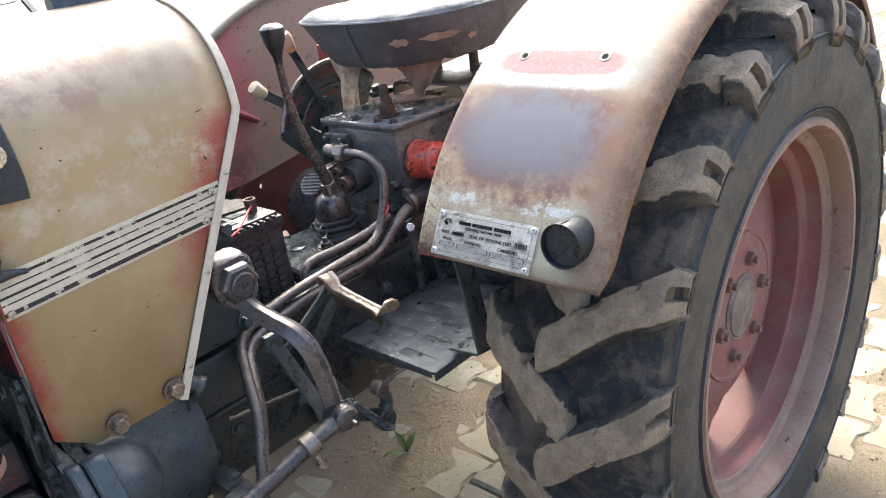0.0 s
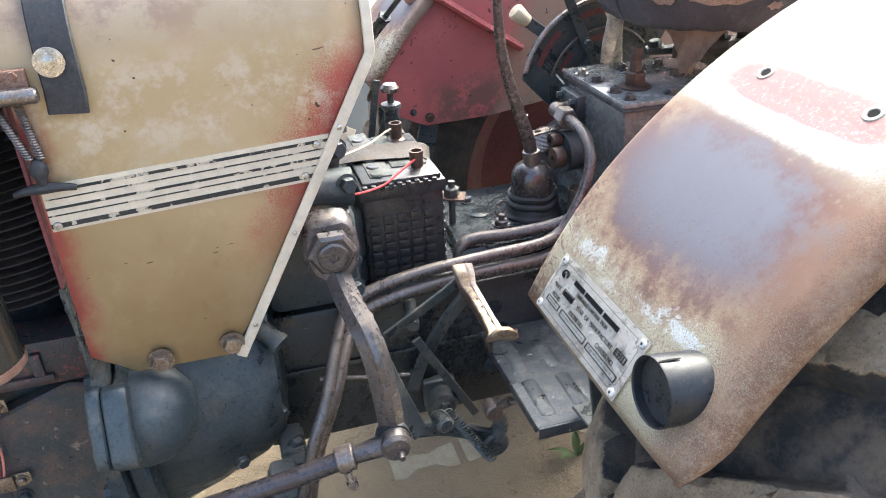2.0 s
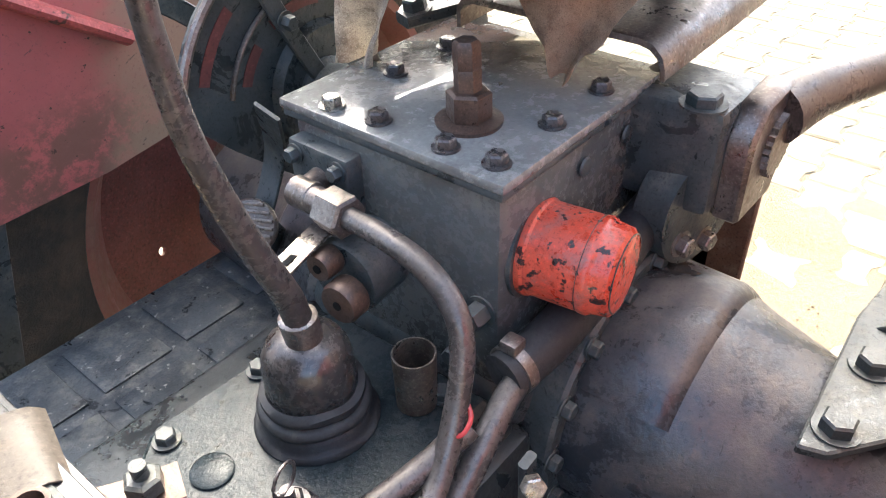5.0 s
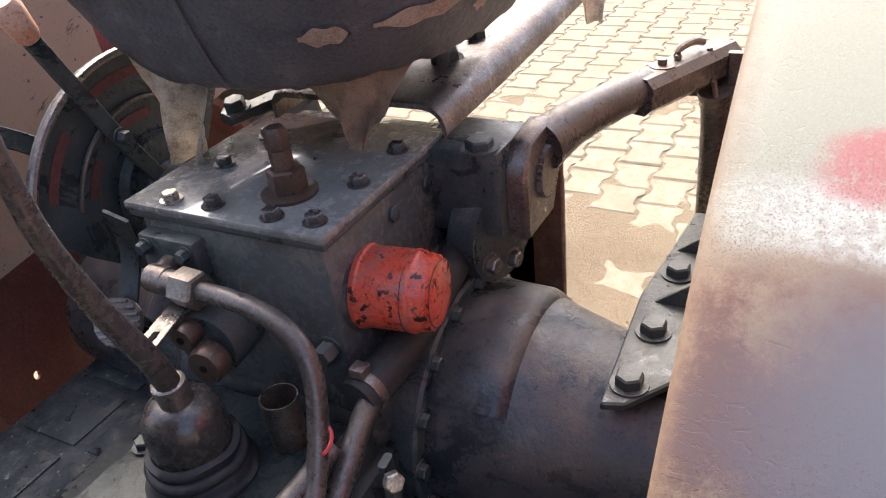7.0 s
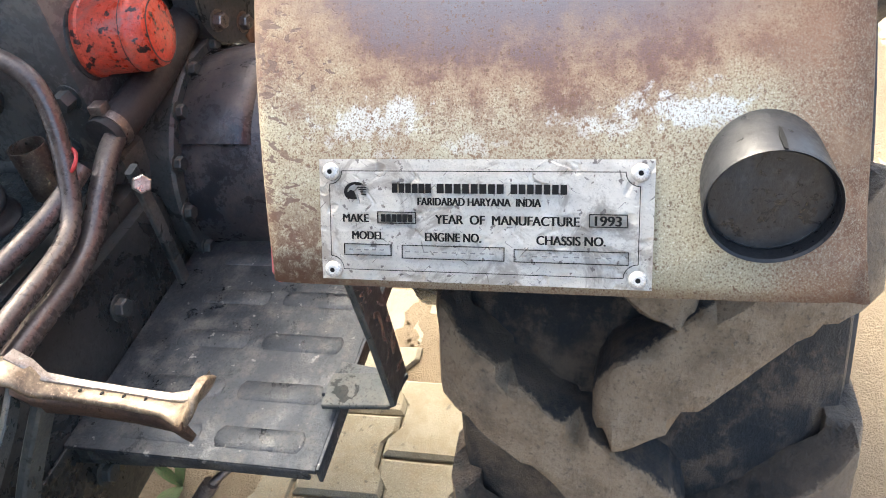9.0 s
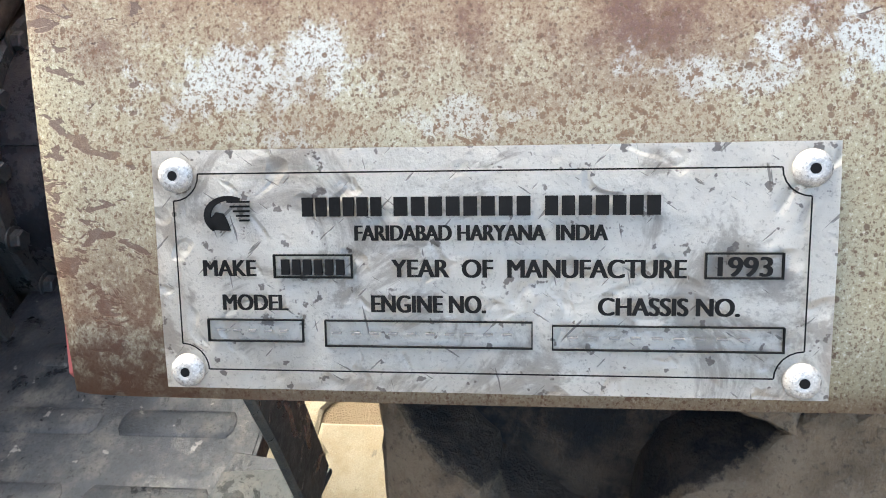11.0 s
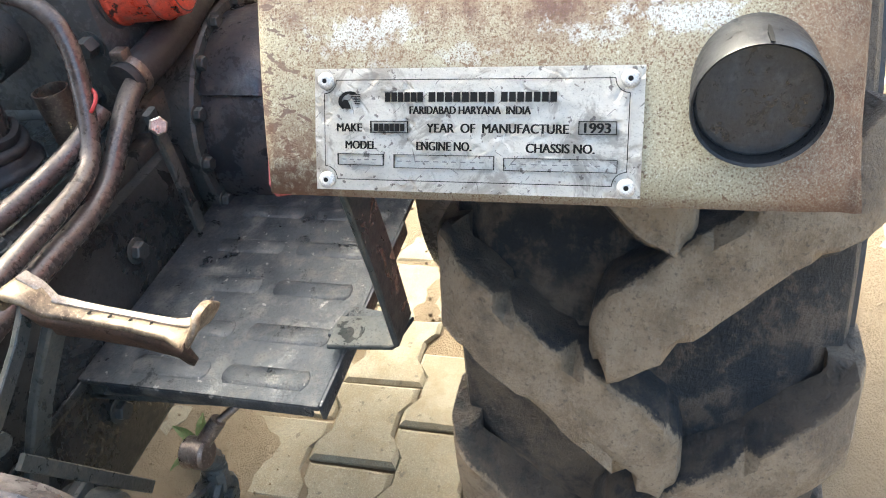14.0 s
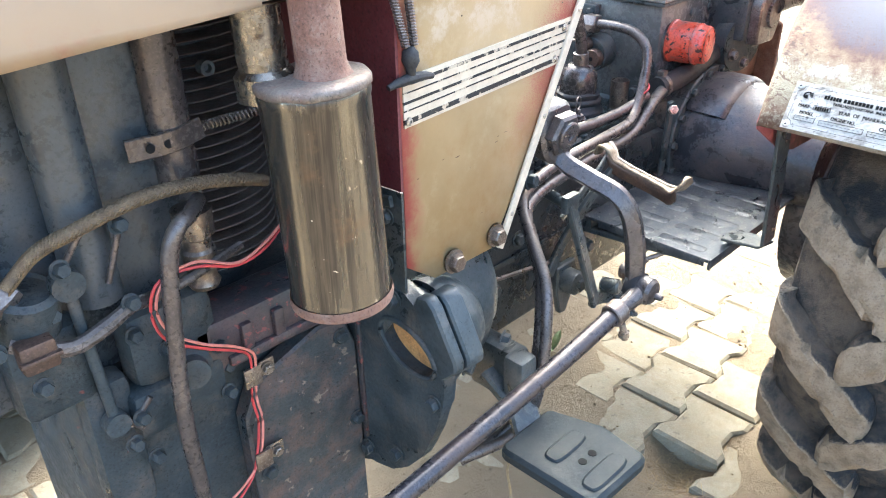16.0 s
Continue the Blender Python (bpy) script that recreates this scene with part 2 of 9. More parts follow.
TREAD = tread_material()
LUGMAT = tread_material(True)
TYRE = surface("tyre_rubber", (0.016, 0.018, 0.022), (0.033, 0.034, 0.037), dust=(0.11, 0.092, 0.074), rough=(0.45, 0.75), scale=(11, 110), dusty=0.57, relief=0.5)
LEATHER = surface("worn_black_leather", (0.055, 0.057, 0.062), (0.095, 0.096, 0.10), dust=(0.17, 0.165, 0.16), rough=(0.42, 0.62), scale=(14, 150), dusty=0.6, relief=1.8, up=0.15)
SACK = surface("brown_sackcloth", (0.34, 0.25, 0.18), (0.46, 0.36, 0.27), dust=(0.14, 0.085, 0.065), rough=(0.9, 1.0), scale=(14, 420), dusty=0.55, relief=0.8)
FOAM = surface("torn_pale_padding", (0.55, 0.43, 0.33), (0.42, 0.29, 0.21), rough=(0.9, 1.0), scale=(40, 300), relief=0.8, dust=(0.2, 0.12, 0.09), dusty=0.62)
RAG = surface("dirty_white_cloth", (0.58, 0.52, 0.43), (0.30, 0.22, 0.17), dust=(0.12, 0.09, 0.07), rough=(0.9, 1.0), scale=(22, 300), dusty=0.58, relief=0.8)
MUFFLER = surface("oil_stained_chrome", (0.24, 0.22, 0.185), (0.12, 0.105, 0.09), dust=(0.10, 0.08, 0.065), rough=(0.16, 0.34), metal=0.9, scale=(7, 90), dusty=0.62, spots=(0.07, 0.055, 0.045), spotty=0.69, relief=0.1)
CREAM = surface("worn_cream_trim", (0.50, 0.425, 0.32), (0.44, 0.37, 0.275), dust=(0.30, 0.19, 0.14), rough=(0.5, 0.7), scale=(20, 60), dusty=0.70, relief=0.08, gritty=0.15)
BLACKDECAL = surface("chipped_black_stripe", (0.012, 0.012, 0.012), (0.02, 0.019, 0.018), spots=(0.45, 0.38, 0.285), rough=(0.5, 0.7), scale=(11, 120), spotty=0.55, relief=0.1)
PEDAL = surface("rubbed_bare_pedal", (0.27, 0.205, 0.135), (0.11, 0.078, 0.052), dust=(0.05, 0.036, 0.03), rough=(0.38, 0.58), metal=0.3, scale=(26, 150), dusty=0.53, relief=0.3)
INK = plain("black_ink", (0.010, 0.010, 0.010), 0.75)
INK.node_tree.nodes["Principled BSDF"].inputs["Specular IOR Level"].default_value = 0.1
ENGRAVE = plain("grey_engraving", (0.22, 0.21, 0.20), 0.5)
WIRE = plain("red_wire", (0.50, 0.05, 0.05), 0.45)
PINKWIRE = plain("faded_pink_wire", (0.60, 0.20, 0.15), 0.5)
NUTBROWN = surface("dark_brown_steel", (0.10, 0.062, 0.046), (0.06, 0.042, 0.035), rough=(0.35, 0.55), metal=0.45, scale=(30, 160), relief=0.25)
FORGED = surface("dark_forged_steel", (0.105, 0.095, 0.095), (0.055, 0.048, 0.048), dust=(0.17, 0.13, 0.10), rough=(0.27, 0.46), metal=0.6, scale=(18, 140), dusty=0.6, relief=0.35, wet=0.5)
LINKMAT = surface("oily_brown_rod", (0.030, 0.030, 0.036), (0.050, 0.036, 0.034), dust=(0.11, 0.085, 0.075), rough=(0.2, 0.4), metal=0.35, scale=(16, 140), dusty=0.62, relief=0.25, wet=0.5)
PAPER = surface("stained_tape", (0.062, 0.052, 0.043), (0.044, 0.036, 0.03), dust=(0.12, 0.09, 0.07), rough=(0.35, 0.55), scale=(14, 120), dusty=0.6)
WHITECAP = surface("dirty_white_plastic", (0.10, 0.10, 0.092), (0.05, 0.052, 0.05), dust=(0.045, 0.07, 0.065), rough=(0.4, 0.6), scale=(26, 150), dusty=0.56)
OCHRE = surface("orange_oily_opening", (0.50, 0.27, 0.10), (0.34, 0.16, 0.055), rough=(0.3, 0.6), scale=(30, 140), relief=0.5)
BRAID = surface("braided_hose", (0.17, 0.12, 0.068), (0.09, 0.062, 0.04), rough=(0.45, 0.7), metal=0.3, scale=(60, 420), relief=0.9)
ENGINE = surface("oily_engine_iron", (0.018, 0.027, 0.032), (0.046, 0.056, 0.060), dust=(0.12, 0.10, 0.082), spots=(0.13, 0.045, 0.04), rough=(0.4, 0.66), scale=(10, 130), dusty=0.57, spotty=0.71, relief=0.8, up=0.2, wet=0.45)
COVERRUST = surface("crusted_engine_cover", (0.020, 0.028, 0.032), (0.046, 0.054, 0.056), dust=(0.125, 0.078, 0.06), spots=(0.19, 0.15, 0.115), rough=(0.36, 0.62), scale=(9, 120), dusty=0.50, spotty=0.645, relief=1.0, wet=0.45)
RIVETMAT = surface("dull_white_rivet", (0.50, 0.485, 0.455), (0.40, 0.38, 0.35), dust=(0.24, 0.20, 0.16), rough=(0.3, 0.5), metal=0.3, scale=(120, 600), dusty=0.62, relief=0.3)
SHROUD = surface("oily_shroud_sheet", (0.040, 0.048, 0.054), (0.070, 0.076, 0.080), dust=(0.11, 0.10, 0.09), rough=(0.26, 0.46), scale=(8, 110), dusty=0.62, relief=0.25, wet=0.4)
DOMEMAT = surface("oily_polished_dome", (0.11, 0.098, 0.092), (0.055, 0.05, 0.05), dust=(0.14, 0.10, 0.08), rough=(0.14, 0.32), metal=0.6, scale=(20, 140), dusty=0.62, relief=0.15, wet=0.4)
PEDALTOP = surface("pale_worn_steel", (0.36, 0.32, 0.275), (0.25, 0.205, 0.165), dust=(0.20, 0.13, 0.09), rough=(0.35, 0.55), metal=0.3, scale=(30, 200), dusty=0.6, relief=0.2)
LIPMAT = surface("bare_dented_lip", (0.27, 0.245, 0.20), (0.19, 0.155, 0.125), dust=(0.33, 0.30, 0.24), rough=(0.45, 0.7), scale=(40, 260), dusty=0.55, relief=0.4)
# oily casing iron, toned down further for the deep shade beside the pipes
CASEMAT = surface("oily_shade_dark_casing", (0.013, 0.017, 0.019), (0.027, 0.031, 0.033), dust=(0.07, 0.062, 0.052), rough=(0.25, 0.5), scale=(9, 110), dusty=0.64, relief=0.7, wet=0.6)
STEPMAT = surface("scratched_step_plate", (0.022, 0.028, 0.036), (0.052, 0.060, 0.069), dust=(0.17, 0.166, 0.15), rough=(0.36, 0.62), metal=0.25, scale=(16, 200), dusty=0.56, spots=(0.27, 0.265, 0.25), spotty=0.66, relief=0.6, up=0.05, wet=0.5)
ENGRED = surface("oily_iron_with_red_paint", (0.022, 0.028, 0.032), (0.065, 0.033, 0.032), dust=(0.12, 0.09, 0.075), spots=(0.17, 0.05, 0.045), rough=(0.4, 0.66), scale=(14, 130), dusty=0.6, spotty=0.6, relief=0.8, wet=0.4)
ENGINE.node_tree.nodes["Principled BSDF"].inputs["Specular IOR Level"].default_value = 0.28
for dull in (PAPER, WHITECAP):
    dull.node_tree.nodes["Principled BSDF"].inputs["Specular IOR Level"].default_value = 0.14
LAMPBLACK = surface("black_lamp_plastic", (0.010, 0.011, 0.013), (0.018, 0.019, 0.021), dust=(0.05, 0.048, 0.045), rough=(0.32, 0.5), scale=(30, 220), dusty=0.64, relief=0.15)
LAMPBLACK.node_tree.nodes["Principled BSDF"].inputs["Specular IOR Level"].default_value = 0.32
LENS = surface("dirty_lamp_lens", (0.014, 0.016, 0.019), (0.03, 0.033, 0.036), dust=(0.09, 0.09, 0.088), rough=(0.3, 0.6), scale=(40, 250), dusty=0.6, relief=0.3, wet=0.5)
CARPAINT, cn, cl, cb = tree("grey_blue_car_paint")
cl.new(blend(cn, cl, ramp(cn, cl, noise_node(cn, cl, coords(cn, cl), 3.0), 0.3, 0.7), (0.035, 0.05, 0.068), (0.045, 0.06, 0.078)), cb.inputs["Base Color"])
cb.inputs["Roughness"].default_value = 0.16
cb.inputs["Specular IOR Level"].default_value = 0.35
FOOTMAT = surface("worn_black_footrest", (0.010, 0.015, 0.018), (0.018, 0.024, 0.028), dust=(0.045, 0.05, 0.051), rough=(0.5, 0.7), scale=(18, 140), dusty=0.58, relief=0.5, gritty=0.25)
FOOTMAT.node_tree.nodes["Principled BSDF"].inputs["Specular IOR Level"].default_value = 0.25
CARGLASS = plain("dark_car_glass", (0.02, 0.024, 0.028), 0.06)
PAVER = surface("sandy_concrete_paver", (0.235, 0.208, 0.150), (0.185, 0.160, 0.112), dust=(0.205, 0.160, 0.10), rough=(0.85, 0.97), scale=(9, 230), dusty=0.5, spots=(0.14, 0.118, 0.085), spotty=0.65, relief=0.8, piece=True)
LEAFG = surface("green_leaf", (0.075, 0.13, 0.035), (0.11, 0.15, 0.05), dust=(0.19, 0.16, 0.10), rough=(0.5, 0.7), scale=(60, 300), dusty=0.55, relief=0.2)
STRAW = plain("dry_straw", (0.30, 0.22, 0.12), 0.8)
GRASS = surface("dry_grass", (0.12, 0.16, 0.045), (0.2, 0.19, 0.07), rough=(0.8, 0.95), scale=(3, 60))


def sand_material():
    m, n, l, b = tree("sand")
    v = coords(n, l)
    big = noise_node(n, l, v, 1.6, 6, 0.6)
    mid = noise_node(n, l, v, 26, 9, 0.72)
    fine = noise_node(n, l, v, 300, 3, 0.6)
    col = blend(n, l, ramp(n, l, big, 0.35, 0.65), (0.175, 0.130, 0.079), (0.222, 0.171, 0.107))
    col = blend(n, l, ramp(n, l, mid, 0.45, 0.75, 0, 0.6), col, (0.19, 0.14, 0.088))
    col = blend(n, l, ramp(n, l, fine, 0.62, 0.74, 0, 0.6), col, (0.2, 0.15, 0.10))
    l.new(col, b.inputs["Base Color"])
    b.inputs["Roughness"].default_value = 0.95
    bump(n, l, b, calc(n, l, "ADD", mid, calc(n, l, "MULTIPLY", fine, 0.3)), 0.9, 0.022)
    return m


SAND = sand_material()


def bonnet_material():
    """Ochre enamel, sun-faded, red undercoat along the rear and front edges, pale chips, brown smear."""
    m, n, l, b = tree("ochre_bonnet_paint")
    v = coords(n, l)
    sep = n.new("ShaderNodeSeparateXYZ")
    l.new(v, sep.inputs[0])
    x, z = sep.outputs[0], sep.outputs[2]
    big = noise_node(n, l, v, 5, 5, 0.6)
    mid = noise_node(n, l, v, 22, 8, 0.72)
    fine = noise_node(n, l, v, 190, 5, 0.7)
    col = blend(n, l, ramp(n, l, big, 0.35, 0.68), (0.35, 0.252, 0.132), (0.40, 0.305, 0.178))
    stain = noise_node(n, l, v, 11, 6, 0.7)
    col = blend(n, l, ramp(n, l, stain, 0.53, 0.68, 0.0, 0.5), col, (0.33, 0.20, 0.085))
    col = blend(n, l, ramp(n, l, stain, 0.44, 0.34, 0.0, 0.35), col, (0.46, 0.37, 0.235))
    # worn pale patches in a band half way up
    band = calc(n, l, "MULTIPLY", ramp(n, l, z, 1.05, 1.14), ramp(n, l, z, 1.26, 1.17))
    pale = calc(n, l, "MULTIPLY", calc(n, l, "MULTIPLY", band, ramp(n, l, x, 0.36, 0.42)), ramp(n, l, calc(n, l, "ADD", mid, calc(n, l, "MULTIPLY", calc(n, l, "SUBTRACT", fine, 0.5), 0.22)), 0.46, 0.64))
    col = blend(n, l, ramp(n, l, x, 0.42, 0.34, 0.0, 0.8), col, (0.29, 0.205, 0.135))
    col = blend(n, l, calc(n, l, "MULTIPLY", pale, 0.7), col, (0.48, 0.405, 0.315))
    # brownish smear high on the side
    sm = calc(n, l, "MULTIPLY", calc(n, l, "MULTIPLY", ramp(n, l, z, 1.22, 1.27), ramp(n, l, z, 1.34, 1.28)), ramp(n, l, mid, 0.42, 0.62))
    col = blend(n, l, calc(n, l, "MULTIPLY", sm, calc(n, l, "MULTIPLY", ramp(n, l, x, 0.66, 0.55), 0.7)), col, (0.22, 0.135, 0.105))
    # red towards the slanting rear edge, and along the front edge
    d = calc(n, l, "SUBTRACT", calc(n, l, "SUBTRACT", calc(n, l, "MULTIPLY", calc(n, l, "SUBTRACT", z, 0.803), 0.556), x), -0.595)
    d = calc(n, l, "ADD", d, calc(n, l, "MULTIPLY", calc(n, l, "SUBTRACT", mid, 0.5), 0.14))
    low = calc(n, l, "MULTIPLY", ramp(n, l, z, 0.9, 1.05), ramp(n, l, z, 1.25, 1.16))
    spray = noise_node(n, l, v, 620, 4, 0.65)
    red = calc(n, l, "MULTIPLY", ramp(n, l, calc(n, l, "ADD", d, calc(n, l, "MULTIPLY", calc(n, l, "SUBTRACT", spray, 0.5), 0.17)), 0.078, 0.008), low)
    f = calc(n, l, "ADD", x, calc(n, l, "MULTIPLY", calc(n, l, "SUBTRACT", mid, 0.5), 0.09))
    front = calc(n, l, "MULTIPLY", calc(n, l, "MULTIPLY", ramp(n, l, f, 0.445, 0.405), ramp(n, l, x, 0.30, 0.40)), ramp(n, l, z, 1.2, 1.15))
    low2 = calc(n, l, "MULTIPLY", ramp(n, l, z, 1.21, 1.18), ramp(n, l, x, 0.42, 0.38))
    red = calc(n, l, "MAXIMUM", red, calc(n, l, "MAXIMUM", front, calc(n, l, "MULTIPLY", low2, ramp(n, l, mid, 0.5, 0.7, 0.0, 0.3))))
    col = blend(n, l, calc(n, l, "MULTIPLY", red, 0.85), col, (0.30, 0.034, 0.042))
    # pinkish fade high up, toned down against strong top light; small dark chips
    col = blend(n, l, calc(n, l, "MULTIPLY", ramp(n, l, z, 1.20, 1.30), 0.7), col, blend(n, l, ramp(n, l, mid, 0.42, 0.62), (0.225, 0.185, 0.158), (0.150, 0.116, 0.104)))
    nickmap = n.new("ShaderNodeMapping")
    nickmap.inputs["Rotation"].default_value = (0.0, 0.5, 0.0)
    nickmap.inputs["Scale"].default_value = (0.28, 1.0, 1.6)
    l.new(v, nickmap.inputs["Vector"])
    col = blend(n, l, ramp(n, l, noise_node(n, l, nickmap.outputs[0], 120, 2, 0.4), 0.755, 0.775), col, (0.12, 0.07, 0.04))
    chip = noise_node(n, l, v, 70, 2, 0.4)
    col = blend(n, l, ramp(n, l, chip, 0.755, 0.78), col, (0.05, 0.03, 0.02))
    col = blend(n, l, ramp(n, l, fine, 0.55, 0.8, 0, 0.25), col, (0.28, 0.17, 0.09))
    l.new(col, b.inputs["Base Color"])
    l.new(ramp(n, l, mid, 0.3, 0.7, 0.36, 0.6), b.inputs["Roughness"])
    b.inputs["Specular IOR Level"].default_value = 0.3
    bump(n, l, b, calc(n, l, "ADD", big, calc(n, l, "MULTIPLY", fine, 0.12)), 0.12)
    return m


def fender_material():
    """Fender paint on (u across, v along the arc): faded cream, scorched purple patch, red undercoat, rusty rim."""
    m, n, l, b = tree("weathered_fender_paint")
    v = coords(n, l)
    uv = n.new("ShaderNodeUVMap")
    sep = n.new("ShaderNodeSeparateXYZ")
    l.new(uv.outputs[0], sep.inputs[0])
    big = noise_node(n, l, v, 6, 6, 0.65)
    mid = noise_node(n, l, v, 24, 8, 0.75)
    fine = noise_node(n, l, v, 150, 6, 0.75)
    wob2 = calc(n, l, "MULTIPLY", calc(n, l, "SUBTRACT", mid, 0.5), 0.35)
    u = calc(n, l, "ADD", sep.outputs[0], wob2)
    w = calc(n, l, "ADD", sep.outputs[1], calc(n, l, "MULTIPLY", wob2, 0.3))
    u0, v0 = sep.outputs[0], sep.outputs[1]
    col = blend(n, l, ramp(n, l, big, 0.35, 0.65), (0.34, 0.302, 0.20), (0.38, 0.362, 0.268))
    # greenish cream higher up, darkened against the strong light on the top
    col = blend(n, l, ramp(n, l, w, 0.27, 0.36), col, (0.285, 0.278, 0.22))
    # scorched purple-grey patch
    du = calc(n, l, "DIVIDE", calc(n, l, "SUBTRACT", u, 0.45), 0.42)
    dv = calc(n, l, "DIVIDE", calc(n, l, "SUBTRACT", w, 0.236), 0.098)
    rr = calc(n, l, "POWER", calc(n, l, "ADD", calc(n, l, "POWER", calc(n, l, "MULTIPLY", du, du), 1.4), calc(n, l, "POWER", calc(n, l, "MULTIPLY", dv, dv), 1.4)), 0.357)
    patch = ramp(n, l, rr, 1.16, 0.62)
    col = blend(n, l, calc(n, l, "MULTIPLY", ramp(n, l, w, 0.345, 0.30), calc(n, l, "MULTIPLY", ramp(n, l, rr, 1.45, 0.98), ramp(n, l, mid, 0.36, 0.6, 0.55, 1.0))), col, blend(n, l, ramp(n, l, mid, 0.45, 0.62), (0.24, 0.138, 0.082), (0.145, 0.082, 0.062)))
    col = blend(n, l, patch, col, blend(n, l, ramp(n, l, calc(n, l, "ADD", rr, calc(n, l, "MULTIPLY", wob2, 1.4)), 0.4, 1.05), (0.138, 0.130, 0.143), (0.122, 0.078, 0.078)))
    # red undercoat by the two holes
    u = calc(n, l, "ADD", u0, calc(n, l, "MULTIPLY", wob2, 0.16))
    w = calc(n, l, "ADD", v0, calc(n, l, "MULTIPLY", wob2, 0.035))

    def slab(cu, cv, ru, rv):
        a = calc(n, l, "POWER", calc(n, l, "ABSOLUTE", calc(n, l, "DIVIDE", calc(n, l, "SUBTRACT", u, cu), ru)), 4.0)
        c = calc(n, l, "POWER", calc(n, l, "ABSOLUTE", calc(n, l, "DIVIDE", calc(n, l, "SUBTRACT", w, cv), rv)), 4.0)
        return calc(n, l, "POWER", calc(n, l, "ADD", a, c), 0.25)
    faded = noise_node(n, l, v, 210, 4, 0.7)
    col = blend(n, l, calc(n, l, "MULTIPLY", ramp(n, l, slab(0.44, 0.340, 0.37, 0.022), 1.25, 0.7), ramp(n, l, faded, 0.6, 0.42, 0.4, 0.85)), col, (0.46, 0.465, 0.42))
    undercoat = ramp(n, l, slab(0.452, 0.369, 0.290, 0.0255), 1.09, 0.90)
    col = blend(n, l, calc(n, l, "MULTIPLY", undercoat, ramp(n, l, faded, 0.64, 0.52, 0.4, 0.85)), col, (0.345, 0.118, 0.115))
    # chipped bluish-white patches above the plate
    def blob(cu, cv, ru, rv):
        a = calc(n, l, "DIVIDE", calc(n, l, "SUBTRACT", u0, cu), ru)
        c = calc(n, l, "DIVIDE", calc(n, l, "SUBTRACT", v0, cv), rv)
        return calc(n, l, "SQRT", calc(n, l, "ADD", calc(n, l, "MULTIPLY", a, a), calc(n, l, "MULTIPLY", c, c)))
    chipn = noise_node(n, l, v, 60, 8, 0.75)
    for cu, cv, ru, rv, k in ((0.22, 0.109, 0.09, 0.016, 1.0), (0.42, 0.100, 0.07, 0.005, 0.7), (0.60, 0.108, 0.08, 0.007, 0.9), (0.70, 0.118, 0.09, 0.012, 1.0)):
        dd = calc(n, l, "ADD", blob(cu, cv, ru, rv), calc(n, l, "MULTIPLY", calc(n, l, "SUBTRACT", chipn, 0.5), 6.5))
        col = blend(n, l, ramp(n, l, dd, 0.95, 0.25, 0.0, 0.72 * k), col, (0.53, 0.555, 0.53))
    # fine rust speckle, thickest just above the plate and thinning upwards
    def dots(scale, size, amount):
        t = n.new("ShaderNodeTexVoronoi")
        t.inputs["Scale"].default_value = scale
        l.new(v, t.inputs["Vector"])
        sp = n.new("ShaderNodeSeparateXYZ")
        l.new(t.outputs["Color"], sp.inputs[0])
        rad = calc(n, l, "MULTIPLY", sp.outputs[1], size)
        near = ramp(n, l, calc(n, l, "SUBTRACT", t.outputs["Distance"], rad), 0.03, -0.03)
        return calc(n, l, "MULTIPLY", near, calc(n, l, "LESS_THAN", sp.outputs[0], amount))
    sn = noise_node(n, l, v, 430, 3, 0.6)
    belt = calc(n, l, "MULTIPLY", ramp(n, l, v0, 0.075, 0.092), ramp(n, l, v0, 0.125, 0.095))
    dens = calc(n, l, "ADD", calc(n, l, "MULTIPLY", belt, 0.55), ramp(n, l, mid, 0.38, 0.60, 0.12, 0.8))
    near_plate = ramp(n, l, v0, 0.30, 0.12)
    specks = ramp(n, l, calc(n, l, "ADD", sn, calc(n, l, "MULTIPLY", dens, 0.09)), 0.685, 0.71)
    col = blend(n, l, calc(n, l, "MULTIPLY", specks, calc(n, l, "MULTIPLY", near_plate, 0.9)), col, (0.13, 0.075, 0.045))
    col = blend(n, l, calc(n, l, "MULTIPLY", dots(300, 0.34, calc(n, l, "MULTIPLY", dens, 0.5)), calc(n, l, "MULTIPLY", near_plate, 0.8)), col, (0.11, 0.07, 0.048))
    col = blend(n, l, calc(n, l, "MULTIPLY", dots(760, 0.42, dens), calc(n, l, "MULTIPLY", near_plate, 0.85)), col, (0.12, 0.08, 0.055))
    grain = noise_node(n, l, v, 880, 4, 0.78)
    calm = ramp(n, l, v0, 0.25, 0.13, 0.2, 1.0)
    col = blend(n, l, calc(n, l, "MULTIPLY", ramp(n, l, grain, 0.54, 0.58), calc(n, l, "MULTIPLY", calm, calc(n, l, "SUBTRACT", 0.75, calc(n, l, "MULTIPLY", patch, 0.72)))), col, (0.15, 0.098, 0.065))
    col = blend(n, l, calc(n, l, "MULTIPLY", ramp(n, l, grain, 0.425, 0.37), calc(n, l, "MULTIPLY", calm, calc(n, l, "SUBTRACT", 0.65, calc(n, l, "MULTIPLY", ramp(n, l, rr, 1.5, 0.9), 0.6)))), col, (0.62, 0.59, 0.49))
    col = blend(n, l, calc(n, l, "MULTIPLY", ramp(n, l, grain, 0.50, 0.64), calc(n, l, "MULTIPLY", calc(n, l, "SUBTRACT", ramp(n, l, rr, 1.7, 1.1), patch, True), 0.7)), col, (0.17, 0.095, 0.06))
    # brown scabs, longer than wide, thick along the inner rim
    mp = n.new("ShaderNodeMapping")
    mp.inputs["Rotation"].default_value = (0.6, 0.3, 0.5)
    mp.inputs["Scale"].default_value = (1.0, 1.0, 2.4)
    l.new(v, mp.inputs["Vector"])
    scab = noise_node(n, l, mp.outputs[0], 85, 4, 0.6, 0.6)
